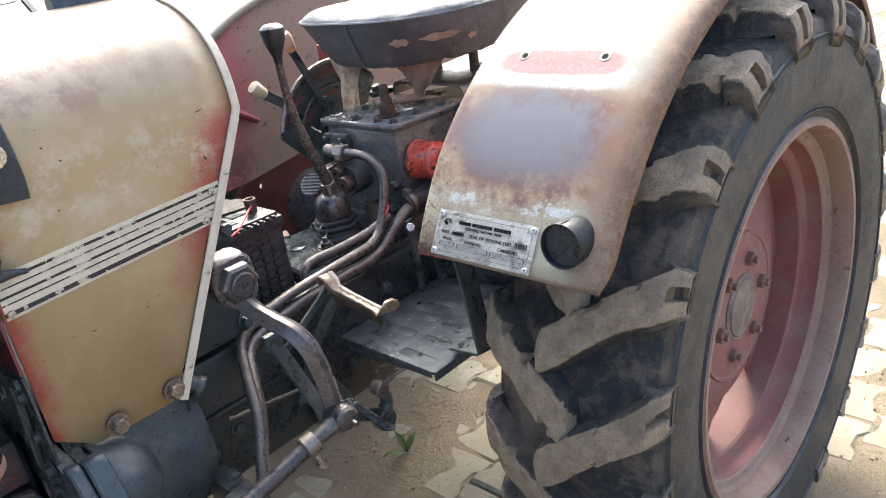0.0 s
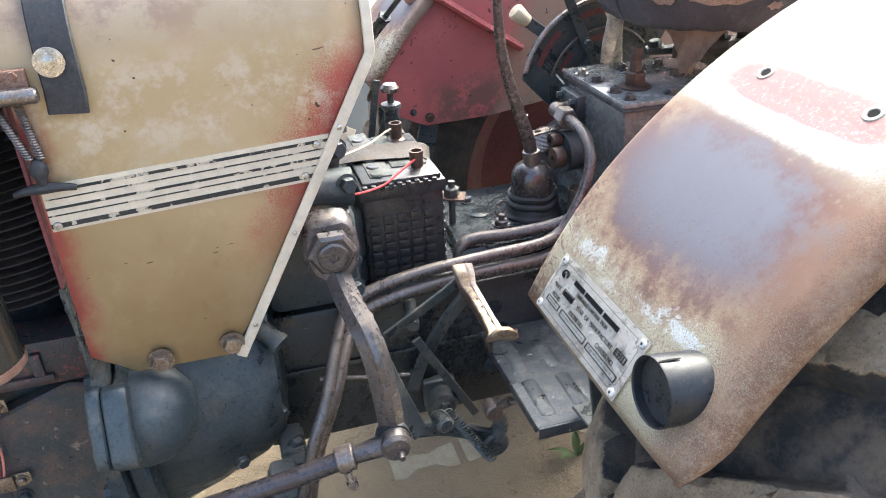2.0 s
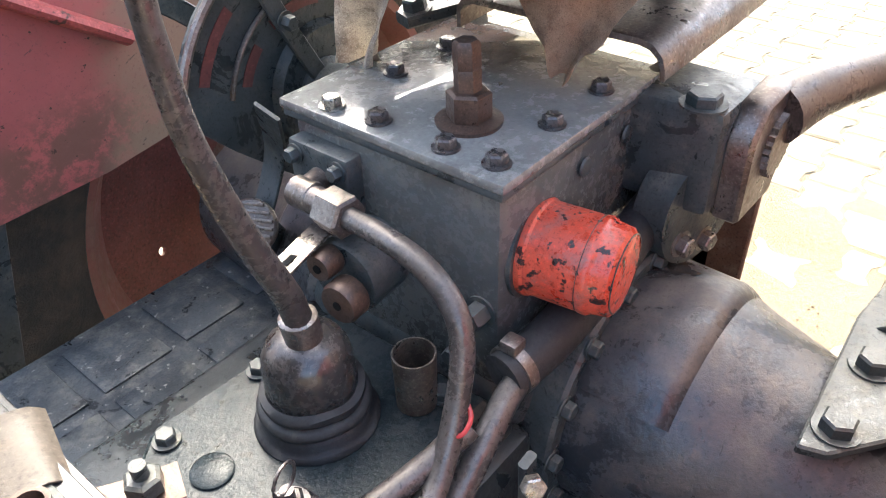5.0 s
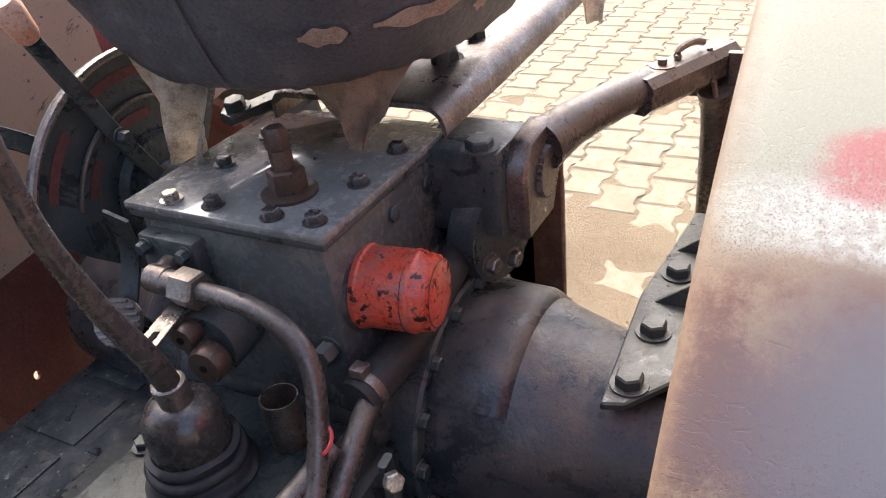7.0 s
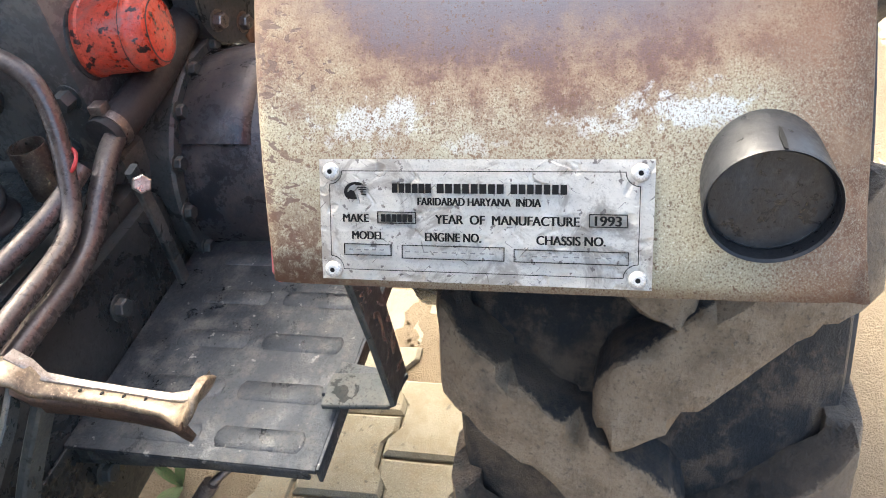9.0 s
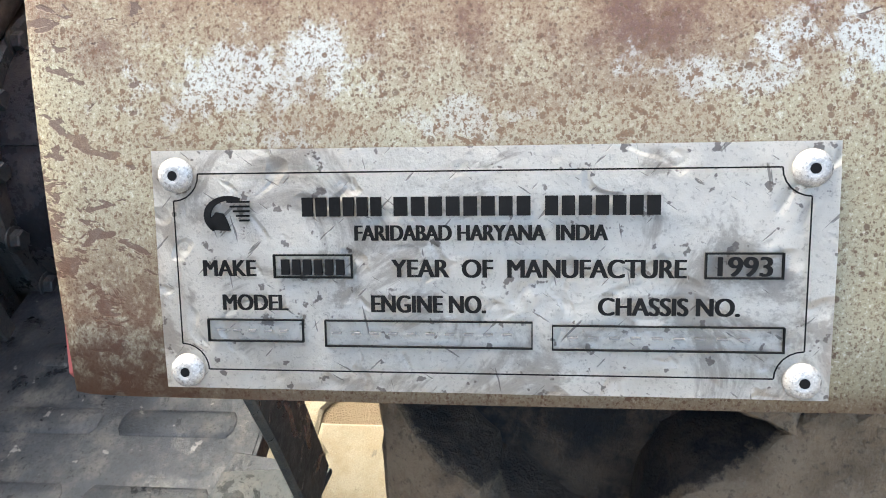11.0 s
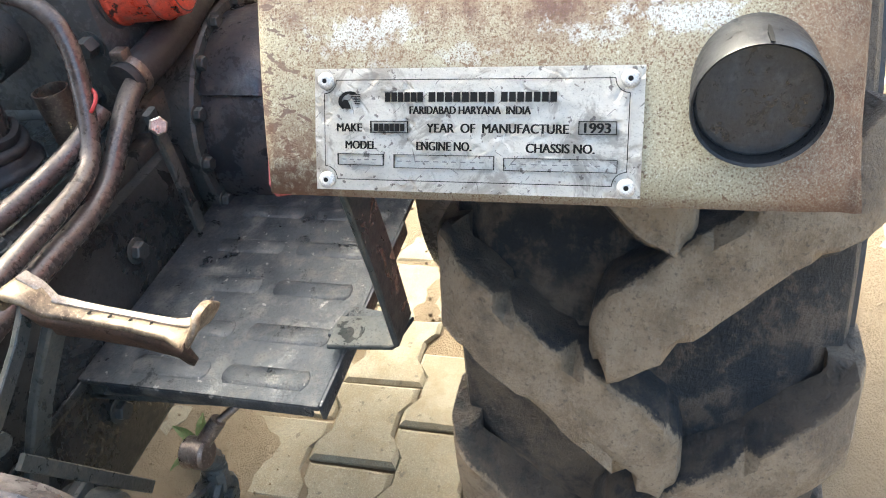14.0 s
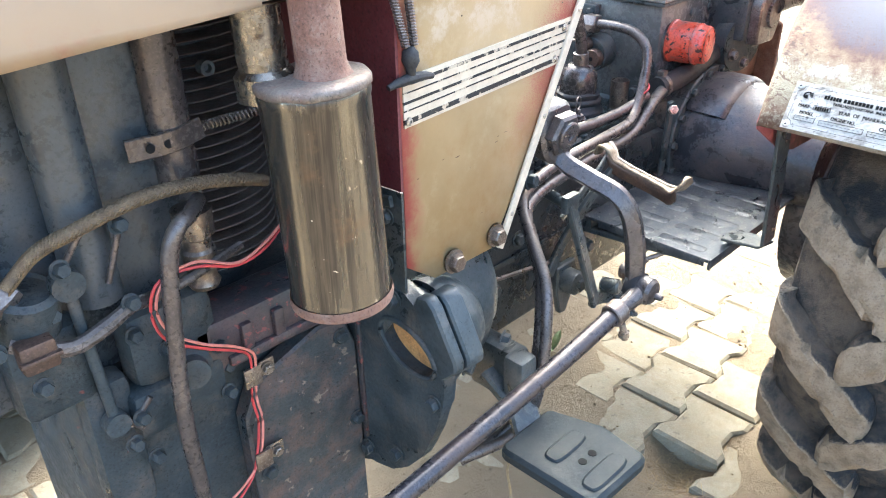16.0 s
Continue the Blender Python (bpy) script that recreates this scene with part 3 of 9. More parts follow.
    along = ramp(n, l, u0, 0.26, 0.03, -0.03, 0.165)
    sc = ramp(n, l, calc(n, l, "ADD", scab, along), 0.695, 0.72)
    col = blend(n, l, calc(n, l, "MULTIPLY", sc, calc(n, l, "MULTIPLY", ramp(n, l, v0, 0.24, 0.15), 0.9)), col, (0.125, 0.085, 0.068))
    # rust along both rims and in the lower inner corner
    edge = calc(n, l, "MAXIMUM", ramp(n, l, u, 0.84, 0.98), ramp(n, l, u0, 0.05, 0.012))
    rust = calc(n, l, "MULTIPLY", edge, ramp(n, l, fine, 0.40, 0.6))
    col = blend(n, l, calc(n, l, "MULTIPLY", rust, 0.7), col, (0.20, 0.105, 0.055))
    col = blend(n, l, calc(n, l, "MULTIPLY", ramp(n, l, calc(n, l, "ADD", u0, calc(n, l, "MULTIPLY", wob2, 0.45)), 0.74, 0.90), ramp(n, l, grain, 0.40, 0.58, 0.55, 0.95)), col, blend(n, l, ramp(n, l, mid, 0.42, 0.6), (0.125, 0.062, 0.038), (0.20, 0.115, 0.072)))
    inner = calc(n, l, "MULTIPLY", ramp(n, l, calc(n, l, "ADD", u0, calc(n, l, "MULTIPLY", wob2, 0.25)), 0.085, 0.02), ramp(n, l, v0, 0.12, 0.2))
    col = blend(n, l, calc(n, l, "MULTIPLY", inner, 0.75), col, (0.165, 0.115, 0.082))
    smear = calc(n, l, "MULTIPLY", belt, ramp(n, l, mid, 0.40, 0.60))
    col = blend(n, l, calc(n, l, "MULTIPLY", smear, 0.4), col, (0.24, 0.16, 0.095))
    corner = calc(n, l, "MULTIPLY", ramp(n, l, u, 0.32, 0.10), ramp(n, l, calc(n, l, "ADD", v0, calc(n, l, "MULTIPLY", wob2, 0.2)), 0.095, 0.03))
    col = blend(n, l, calc(n, l, "MULTIPLY", corner, ramp(n, l, fine, 0.36, 0.56, 0.25, 0.9)), col, (0.10, 0.05, 0.03))
    col = blend(n, l, calc(n, l, "MULTIPLY", ramp(n, l, v0, 0.022, 0.014), 0.6), col, (0.13, 0.07, 0.045))
    l.new(col, b.inputs["Base Color"])
    l.new(calc(n, l, "ADD", ramp(n, l, mid, 0.3, 0.7, 0.56, 0.74), calc(n, l, "MULTIPLY", rust, 0.3), True), b.inputs["Roughness"])
    b.inputs["Specular IOR Level"].default_value = 0.22
    h = calc(n, l, "MULTIPLY", calm, calc(n, l, "ADD", calc(n, l, "ADD", calc(n, l, "MULTIPLY", fine, 0.5), calc(n, l, "MULTIPLY", mid, 0.7)), calc(n, l, "ADD", calc(n, l, "MULTIPLY", sc, -0.5), calc(n, l, "MULTIPLY", grain, 0.35))))
    bump(n, l, b, h, 0.34)
    return m


def plate_material():
    """Dull aluminium: smudges, long thin scratches at several angles, dark nicks, a rusty stain."""
    m, n, l, b = tree("scuffed_aluminium_plate")
    v = coords(n, l)
    mid = noise_node(n, l, v, 45, 7, 0.7)
    fine = noise_node(n, l, v, 420, 4, 0.7)
    col = blend(n, l, ramp(n, l, mid, 0.35, 0.65), (0.68, 0.645, 0.58), (0.80, 0.765, 0.695))
    smudge = noise_node(n, l, v, 26, 6, 0.72, 1.2)
    col = blend(n, l, ramp(n, l, smudge, 0.50, 0.60, 0.0, 0.65), col, (0.34, 0.295, 0.24))
    hgt = mid
    for ang, sc, th in ((0.6, 75, 0.675), (-0.8, 60, 0.67), (1.4, 50, 0.69)):
        turn_ = n.new("ShaderNodeMapping")
        turn_.inputs["Rotation"].default_value = (0, 0, ang)
        l.new(v, turn_.inputs["Vector"])
        mp = n.new("ShaderNodeMapping")
        mp.inputs["Scale"].default_value = (1.0, 8.0, 1.0)
        l.new(turn_.outputs[0], mp.inputs["Vector"])
        s_ = ramp(n, l, noise_node(n, l, mp.outputs[0], sc, 3, 0.5, 0.3), th, th + 0.03)
        col = blend(n, l, calc(n, l, "MULTIPLY", s_, 0.75), col, (0.17, 0.15, 0.135))
        hgt = calc(n, l, "SUBTRACT", hgt, calc(n, l, "MULTIPLY", s_, 0.35))
    dent = noise_node(n, l, v, 70, 2, 0.4, 0.8)
    hgt = calc(n, l, "ADD", hgt, calc(n, l, "MULTIPLY", ramp(n, l, dent, 0.58, 0.72), -1.2))
    nick = ramp(n, l, noise_node(n, l, v, 190, 3, 0.6), 0.635, 0.67)
    col = blend(n, l, calc(n, l, "MULTIPLY", nick, 0.8), col, (0.15, 0.12, 0.105))
    col = blend(n, l, ramp(n, l, noise_node(n, l, v, 800, 3, 0.7), 0.56, 0.66, 0.0, 0.45), col, (0.36, 0.33, 0.29))
    stain = noise_node(n, l, v, 14, 3, 0.5)
    col = blend(n, l, ramp(n, l, stain, 0.66, 0.74, 0.0, 0.4), col, (0.52, 0.36, 0.25))
    l.new(col, b.inputs["Base Color"])
    l.new(ramp(n, l, mid, 0.3, 0.7, 0.30, 0.5), b.inputs["Roughness"])
    b.inputs["Metallic"].default_value = 0.3
    bump(n, l, b, calc(n, l, "ADD", hgt, calc(n, l, "MULTIPLY", fine, 0.2)), 0.35)
    return m


PLATEMAT = plate_material()
def panel_material():
    """Dull red paint, scraped, with brown dirt along its lower middle and dust towards the rear."""
    m, n, l, b = tree("dirty_red_panel_paint")
    v = coords(n, l)
    sep = n.new("ShaderNodeSeparateXYZ")
    l.new(v, sep.inputs[0])
    x, z = sep.outputs[0], sep.outputs[2]
    big = noise_node(n, l, v, 6, 6, 0.65)
    mid = noise_node(n, l, v, 28, 8, 0.75)
    fine = noise_node(n, l, v, 240, 4, 0.7)
    col = blend(n, l, ramp(n, l, big, 0.35, 0.65), (0.40, 0.105, 0.10), (0.31, 0.08, 0.078))
    dirt = calc(n, l, "MULTIPLY", calc(n, l, "MULTIPLY", ramp(n, l, x, 1.03, 1.12), ramp(n, l, calc(n, l, "ADD", z, calc(n, l, "MULTIPLY", calc(n, l, "SUBTRACT", big, 0.5), 0.12)), 0.975, 0.90)), ramp(n, l, mid, 0.38, 0.52))
    col = blend(n, l, calc(n, l, "MULTIPLY", dirt, 0.85), col, (0.13, 0.07, 0.05))
    back = calc(n, l, "ADD", x, calc(n, l, "MULTIPLY", calc(n, l, "SUBTRACT", big, 0.5), 0.35))
    col = blend(n, l, ramp(n, l, back, 1.20, 1.34, 0.0, 0.85), col, (0.27, 0.19, 0.13))
    mp = n.new("ShaderNodeMapping")
    mp.inputs["Rotation"].default_value = (0, 0.45, 0)
    l.new(v, mp.inputs["Vector"])
    mp2 = n.new("ShaderNodeMapping")
    mp2.inputs["Scale"].default_value = (1.0, 1.0, 4.0)
    l.new(mp.outputs[0], mp2.inputs["Vector"])
    scrape = ramp(n, l, noise_node(n, l, mp2.outputs[0], 16, 6, 0.7), 0.63, 0.67)
    col = blend(n, l, calc(n, l, "MULTIPLY", scrape, 0.85), col, (0.05, 0.038, 0.036))
    col = blend(n, l, ramp(n, l, fine, 0.56, 0.7, 0.0, 0.45), col, (0.14, 0.05, 0.045))
    spot = noise_node(n, l, v, 75, 3, 0.55)
    col = blend(n, l, ramp(n, l, spot, 0.68, 0.71), col, (0.06, 0.028, 0.022))
    l.new(col, b.inputs["Base Color"])
    l.new(ramp(n, l, mid, 0.3, 0.7, 0.42, 0.7), b.inputs["Roughness"])
    bump(n, l, b, calc(n, l, "ADD", mid, calc(n, l, "MULTIPLY", fine, 0.3)), 0.3)
    return m


def chrome_material():
    """Oil-stained tarnished chrome; long upright streaks painted in place of reflections."""
    m, n, l, b = tree("reflection_streaked_chrome")
    v = coords(n, l)
    mp = n.new("ShaderNodeMapping")
    mp.inputs["Scale"].default_value = (1.0, 1.0, 0.05)
    l.new(v, mp.inputs["Vector"])
    streak = noise_node(n, l, mp.outputs[0], 42, 5, 0.65)
    fine = noise_node(n, l, mp.outputs[0], 240, 3, 0.6)
    spot = noise_node(n, l, v, 150, 2, 0.5)
    mid = noise_node(n, l, v, 14, 6, 0.65)
    col = blend(n, l, ramp(n, l, streak, 0.38, 0.62), (0.055, 0.05, 0.046), (0.20, 0.182, 0.148))
    col = blend(n, l, ramp(n, l, fine, 0.4, 0.7, 0.0, 0.4), col, (0.15, 0.13, 0.11))
    col = blend(n, l, ramp(n, l, mid, 0.55, 0.7, 0.0, 0.6), col, (0.16, 0.115, 0.08))
    col = blend(n, l, ramp(n, l, spot, 0.72, 0.74), col, (0.55, 0.53, 0.48))
    l.new(col, b.inputs["Base Color"])
    b.inputs["Metallic"].default_value = 0.85
    l.new(ramp(n, l, streak, 0.35, 0.65, 0.34, 0.17), b.inputs["Roughness"])
    bump(n, l, b, calc(n, l, "ADD", mid, calc(n, l, "MULTIPLY", streak, 0.5)), 0.08)
    return m


CHROME = chrome_material()
PANEL = panel_material()
BONNET = bonnet_material()
FENDER = fender_material()

# ---- building helpers ----
WM = {}


def thing(name, loc, label, category, group="", kind=""):
    ob = new(name)
    ob.location = loc
    WM[ob] = Matrix.Translation(loc)
    return tagged(ob, label, category, group, kind)


def mesh_of(bm, smooth=35):
    me = bpy.data.meshes.new("mesh")
    bmesh.ops.recalc_face_normals(bm, faces=bm.faces)
    bm.to_mesh(me)
    bm.free()
    if smooth:
        me.polygons.foreach_set("use_smooth", [True] * len(me.polygons))
        me.set_sharp_from_angle(angle=radians(smooth))
    return me


def part(name, bm, material, parent, label="", place=None, smooth=35):
    me = bm if isinstance(bm, bpy.types.Mesh) else mesh_of(bm, smooth)
    if material and not me.materials:
        for mt in material if isinstance(material, (list, tuple)) else [material]:
            me.materials.append(mt)
    ob = new(name, me)
    ob.parent = parent
    place = place or Matrix.Identity(4)
    ob.matrix_parent_inverse = WM[parent].inverted()
    ob.matrix_basis = place
    WM[ob] = place
    return tagged(ob, label)


def frame_of(axis):
    a = Vector(axis).normalized()
    u = a.cross(Vector((0, 0, 1)))
    if u.length < 1e-4:
        u = Vector((1, 0, 0))
    u.normalize()
    return u, a.cross(u), a


def grow(bm, rings, closed=True, caps=True):
    """Skins a list of vertex rings."""
    vs = [[bm.verts.new(p) for p in r] for r in rings]
    k = len(vs[0])
    for a, b in zip(vs, vs[1:]):
        for i in range(k if closed else k - 1):
            j = (i + 1) % k
            bm.faces.new((a[i], a[j], b[j], b[i]))
    if caps and closed:
        for r in (vs[0], vs[-1]):
            try:
                bm.faces.new(r)
            except ValueError:
                pass
    return vs


def lathe(bm, profile, origin, axis, n=28, caps=True):
    """profile: (radius, height along the axis)."""
    u, v, a = frame_of(axis)
    o = Vector(origin)
    rings = []
    for r, h in profile:
        rings.append([o + a * h + (u * math.cos(q) + v * math.sin(q)) * max(r, 1e-5) for q in (2 * math.pi * i / n for i in range(n))])
    grow(bm, rings, True, caps)
    return bm


def rod(bm, p0, p1, r, r1=None, n=14, soft=0.0):
    p0, p1 = Vector(p0), Vector(p1)
    d = p1 - p0
    r1 = r if r1 is None else r1
    e = min(soft, d.length * 0.4)
    prof = [(r - e, 0), (r, e), (r1, d.length - e), (r1 - e, d.length)] if e else [(r, 0), (r1, d.length)]
    return lathe(bm, prof, p0, d, n)


def curve_points(pts, sub=6):
    pts = [Vector(p) for p in pts]
    ext = [pts[0] * 2 - pts[1]] + pts + [pts[-1] * 2 - pts[-2]]
    out = []
    for i in range(1, len(ext) - 2):
        a, b, c, d = ext[i - 1:i + 3]
        for s in range(sub):
            t = s / sub
            out.append(0.5 * ((2 * b) + (c - a) * t + (2 * a - 5 * b + 4 * c - d) * t * t + (3 * b - a - 3 * c + d) * t ** 3))
    out.append(pts[-1])
    return out


def tube(bm, pts, r, n=10, sub=6, flat=1.0, up=(0, 0, 1)):
    """A rod bent along a smooth line; r may be a list; flat squeezes it along up."""
    line = curve_points(pts, sub) if sub > 1 else [Vector(p) for p in pts]
    k = len(line)
    up = Vector(up)
    rings = []
    for i, p in enumerate(line):
        t = (line[min(i + 1, k - 1)] - line[max(i - 1, 0)]).normalized()
        u = t.cross(up)
        if u.length < 0.05:
            u = t.cross(Vector((1, 0.3, 0)))
        u.normalize()
        v = u.cross(t)
        if isinstance(r, (list, tuple)):
            f = i / (k - 1) * (len(r) - 1)
            j = min(int(f), len(r) - 2)
            rad = r[j] + (r[j + 1] - r[j]) * (f - j)
        else:
            rad = r
        rings.append([p + u * math.cos(q) * rad + v * math.sin(q) * rad * flat for q in (2 * math.pi * j / n for j in range(n))])
    grow(bm, rings)
    return bm


def bar(bm, pts, w, h, sub=1, up=(0, 0, 1), soft=0.22):
    """A flat bar of width w and thickness h along a line, with slightly broken edges."""
    line = curve_points(pts, sub) if sub > 1 else [Vector(p) for p in pts]
    k = len(line)
    up = Vector(up)
    e = min(w, h) * soft
    sec = [(-w / 2 + e, -h / 2), (w / 2 - e, -h / 2), (w / 2, -h / 2 + e), (w / 2, h / 2 - e), (w / 2 - e, h / 2), (-w / 2 + e, h / 2), (-w / 2, h / 2 - e), (-w / 2, -h / 2 + e)]
    rings = []
    for i, p in enumerate(line):
        t = (line[min(i + 1, k - 1)] - line[max(i - 1, 0)]).normalized()
        u = t.cross(up).normalized()
        v = u.cross(t)
        rings.append([p + u * a + v * b for a, b in sec])
    grow(bm, rings)
    return bm


def box(bm, lo, hi, bev=0.003, m=None):
    lo, hi = Vector(lo), Vector(hi)
    b2 = bmesh.new()
    bmesh.ops.create_cube(b2, size=1.0)
    for v in b2.verts:
        v.co = Vector([(lo[k] + hi[k]) / 2 + v.co[k] * (hi[k] - lo[k]) for k in range(3)])
    if bev:
        bmesh.ops.bevel(b2, geom=b2.edges[:], offset=bev, segments=2, affect="EDGES", profile=0.5)
    if m is not None:
        b2.transform(m)
    me = bpy.data.meshes.new("tmp")
    b2.to_mesh(me)
    b2.free()
    bm.from_mesh(me)
    bpy.data.meshes.remove(me)
    return bm


def prism(bm, outline, origin, ux, uy, depth, bev=0.0):
    """Extrudes a 2D outline, drawn on axes ux and uy at origin, along the vector depth."""
    o, ux, uy, d = Vector(origin), Vector(ux), Vector(uy), Vector(depth)
    b2 = bmesh.new()
    a = [b2.verts.new(o + ux * x + uy * y) for x, y in outline]
    c = [b2.verts.new(o + ux * x + uy * y + d) for x, y in outline]
    b2.faces.new(a)
    b2.faces.new(c[::-1])
    for i in range(len(a)):
        j = (i + 1) % len(a)
        b2.faces.new((a[i], c[i], c[j], a[j]))
    bmesh.ops.recalc_face_normals(b2, faces=b2.faces)
    if bev:
        es = [e for e in b2.edges if all(len(f.verts) != 4 or True for f in e.link_faces) and e.calc_face_angle(0) > 0.5]
        bmesh.ops.bevel(b2, geom=es, offset=bev, segments=1, affect="EDGES")
    me = bpy.data.meshes.new("tmp")
    b2.to_mesh(me)
    b2.free()
    bm.from_mesh(me)
    bpy.data.meshes.remove(me)
    return bm


def B():
    return bmesh.new()


def aim(pos, axis):
    u, v, a = frame_of(axis)
    m = Matrix((u, v, a)).transposed().to_4x4()
    return Matrix.Translation(pos) @ m


def hex_bolt_mesh(r=0.009, h=0.007, washer=True, stud=0.0):
    bm = B()
    if washer:
        lathe(bm, [(r * 1.35, 0), (r * 1.35, 0.0018), (r * 0.5, 0.0018)], (0, 0, 0), (0, 0, 1), 18)
    lathe(bm, [(r, 0.0018), (r, 0.0018 + h * 0.82), (r * 0.86, 0.0018 + h)], (0, 0, 0), (0, 0, 1), 6)
    if stud:
        lathe(bm, [(r * 0.5, 0.001), (r * 0.5, 0.0018 + h + stud)], (0, 0, 0), (0, 0, 1), 10)
    me = mesh_of(bm, 30)
    return me


MESHES = {}


def bolt(parent, pos, axis, r=0.009, h=0.007, material=GREASE, washer=True, stud=0.0, name="bolt"):
    key = (r, h, material.name, washer, stud)
    if key not in MESHES:
        MESHES[key] = hex_bolt_mesh(r, h, washer, stud)
        MESHES[key].materials.append(material)
    return part(name, MESHES[key], None, parent, place=aim(pos, axis))

# ---- the tractor ----
YC = 1.236                      # middle line
AX, AZ = 1.566, 0.600           # rear axle
tractor = thing("tractor", (1.0, YC, 0.0), "old worn ochre and red farm tractor parked on sandy pavers", "tractor")


def side_y(x):
    return 0.957 + 0.07 * max(0.0, x - 0.41)


# -- bonnet: arched sheet with a tapering side skirt --
def bonnet_low(x):
    return 1.172 + 0.065 * x


def build_bonnet():
    bm = B()
    top, rim, xs = 1.362, 1.192, [-0.95, -0.6, -0.3, -0.1, 0.1, 0.25, 0.41, 0.46, 0.52, 0.58, 0.64, 0.70, 0.76, 0.812]
    rows = []
    for x in xs:
        y0 = side_y(x)
        half = YC - y0
        row = []
        fall = 0.03 * max(0.0, 0.2 - x)
        for i in range(25):
            q = math.pi * i / 24
            c, s = math.cos(q), math.sin(q)
            y = YC - half * (abs(c) ** 0.72) * (1 if c > 0 else -1)
            z = rim + (top - rim) * (s ** 0.86) - fall
            row.append((x, y, z))
        rows.append(row)
    vs = [[bm.verts.new(p) for p in r] for r in rows]
    for a, b in zip(vs, vs[1:]):
        for i in range(24):
            bm.faces.new((a[i], a[i + 1], b[i + 1], b[i]))
    skirt = {0.41: 0.848, 0.46: 0.811, 0.52: 0.807, 0.58: 0.804}
    for side in (0, 24):
        prev = None
        for k, x in enumerate(xs):
            v_top = vs[k][side]
            y = v_top.co.y
            if x < 0.40:
                zs = bonnet_low(x)
            elif x in skirt:
                zs = skirt[x]
            else:
                zs = 0.803 + (x - 0.594) / (0.812 - 0.594) * (1.192 - 0.803)
            if x > 0.80:
                low = v_top
            else:
                low = bm.verts.new((x, y, min(zs, v_top.co.z - 0.004)))
            if prev and not (xs[k - 1] < 0.40 <= x):
                quad = [prev[0], v_top, low, prev[1]]
                bm.faces.new(list(dict.fromkeys(quad)))
            elif prev:
                extra = bm.verts.new((x, y, bonnet_low(x)))
                bm.faces.new((prev[0], v_top, extra, prev[1]))
            prev = (v_top, low)
    bmesh.ops.remove_doubles(bm, verts=bm.verts, dist=0.0005)
    ob = part("bonnet", bm, BONNET, tractor, "ochre bonnet with faded paint and red showing at the edges", smooth=40)
    md = ob.modifiers.new("sheet", "SOLIDIFY")
    md.thickness, md.offset = 0.003, -1.0
    return ob


bonnet = build_bonnet()

# cream trim along the rear edge
edge = [(0.594, side_y(0.594) - 0.004, 0.800), (0.66, side_y(0.66) - 0.004, 0.918), (0.74, side_y(0.74) - 0.004, 1.061), (0.806, side_y(0.806) - 0.004, 1.180)]
arch = []
for i in range(0, 25):
    q = math.pi * i / 24
    c, s = math.cos(q), math.sin(q)
    half = YC - side_y(0.812) + 0.003
    arch.append((0.812, YC - half * (abs(c) ** 0.72) * (1 if c > 0 else -1), 1.192 + 0.173 * (s ** 0.86)))
bm = B()
for a, b in zip(edge, edge[1:]):
    bar(bm, [a, b], 0.014, 0.005, up=(0, 1, 0))
bar(bm, [edge[-1], arch[0], *arch[1:]], 0.005, 0.013, up=(1, 0, 0))
trim = part("trim_strip", bm, CREAM, bonnet, "cream edging strip with screws")
for f in (0.12, 0.45, 0.8):
    p = Vector(edge[0]).lerp(Vector(edge[-1]), f)
    bm = B()
    lathe(bm, [(0.0038, 0), (0.0034, 0.0012), (0.0015, 0.002)], p + Vector((0, -0.002, 0)), (0, -1, 0), 12)
    part("screw", bm, BRIGHT, bonnet)


# striped badge along the side
def stripe(z0, z1, lift, x0=0.413, x1=0.742):
    """A thin slab lying on the skirt, its rear end cut on the slant of the trim."""
    bm = B()
    xe = x1 - 0.012
    outline = [(x0, z0), (xe + 0.02 * z0 / 0.058, z0), (xe + 0.02 * z1 / 0.058, z1), (x0, z1)]
    rings = [[(x, side_y(x) - d, z + 1.029 + 0.027 * (x - 0.41)) for x, z in outline] for d in (lift, -0.001)]
    grow(bm, rings)
    return bm


badge = part("striped_badge", stripe(0.0, 0.058, 0.002), CREAM, bonnet, "cream and black striped badge, chipped", smooth=0)
for z0, z1 in ((0.0040, 0.0098), (0.0190, 0.0205), (0.0275, 0.0305), (0.0395, 0.0410), (0.0488, 0.0525)):
    part("black_stripe", stripe(z0, z1, 0.0028), BLACKDECAL, bonnet, smooth=0)
for x, z in ((0.420, 1.036), (0.714, 1.0455), (0.733, 1.0845)):
    bm = B()
    lathe(bm, [(0.0055, 0), (0.0048, 0.0022), (0.002, 0.003), (0.0018, 0.0015)], (x, side_y(x) - 0.002, z), (0, -1, 0), 14)
    part("rivet", bm, BRIGHT, bonnet)

# bonnet bolts
for p in ((0.492, 0.957, 0.824), (0.585, 0.966, 0.824)):
    bm = B()
    lathe(bm, [(0.017, 0), (0.017, 0.003), (0.01, 0.003)], (p[0], p[1] + 0.001, p[2]), (0, -1, 0), 20)
    lathe(bm, [(0.013, 0.002), (0.013, 0.010), (0.011, 0.013)], (p[0], p[1], p[2]), (0, -1, 0), 6)
    part("bonnet_bolt", bm, BRONZE, bonnet)

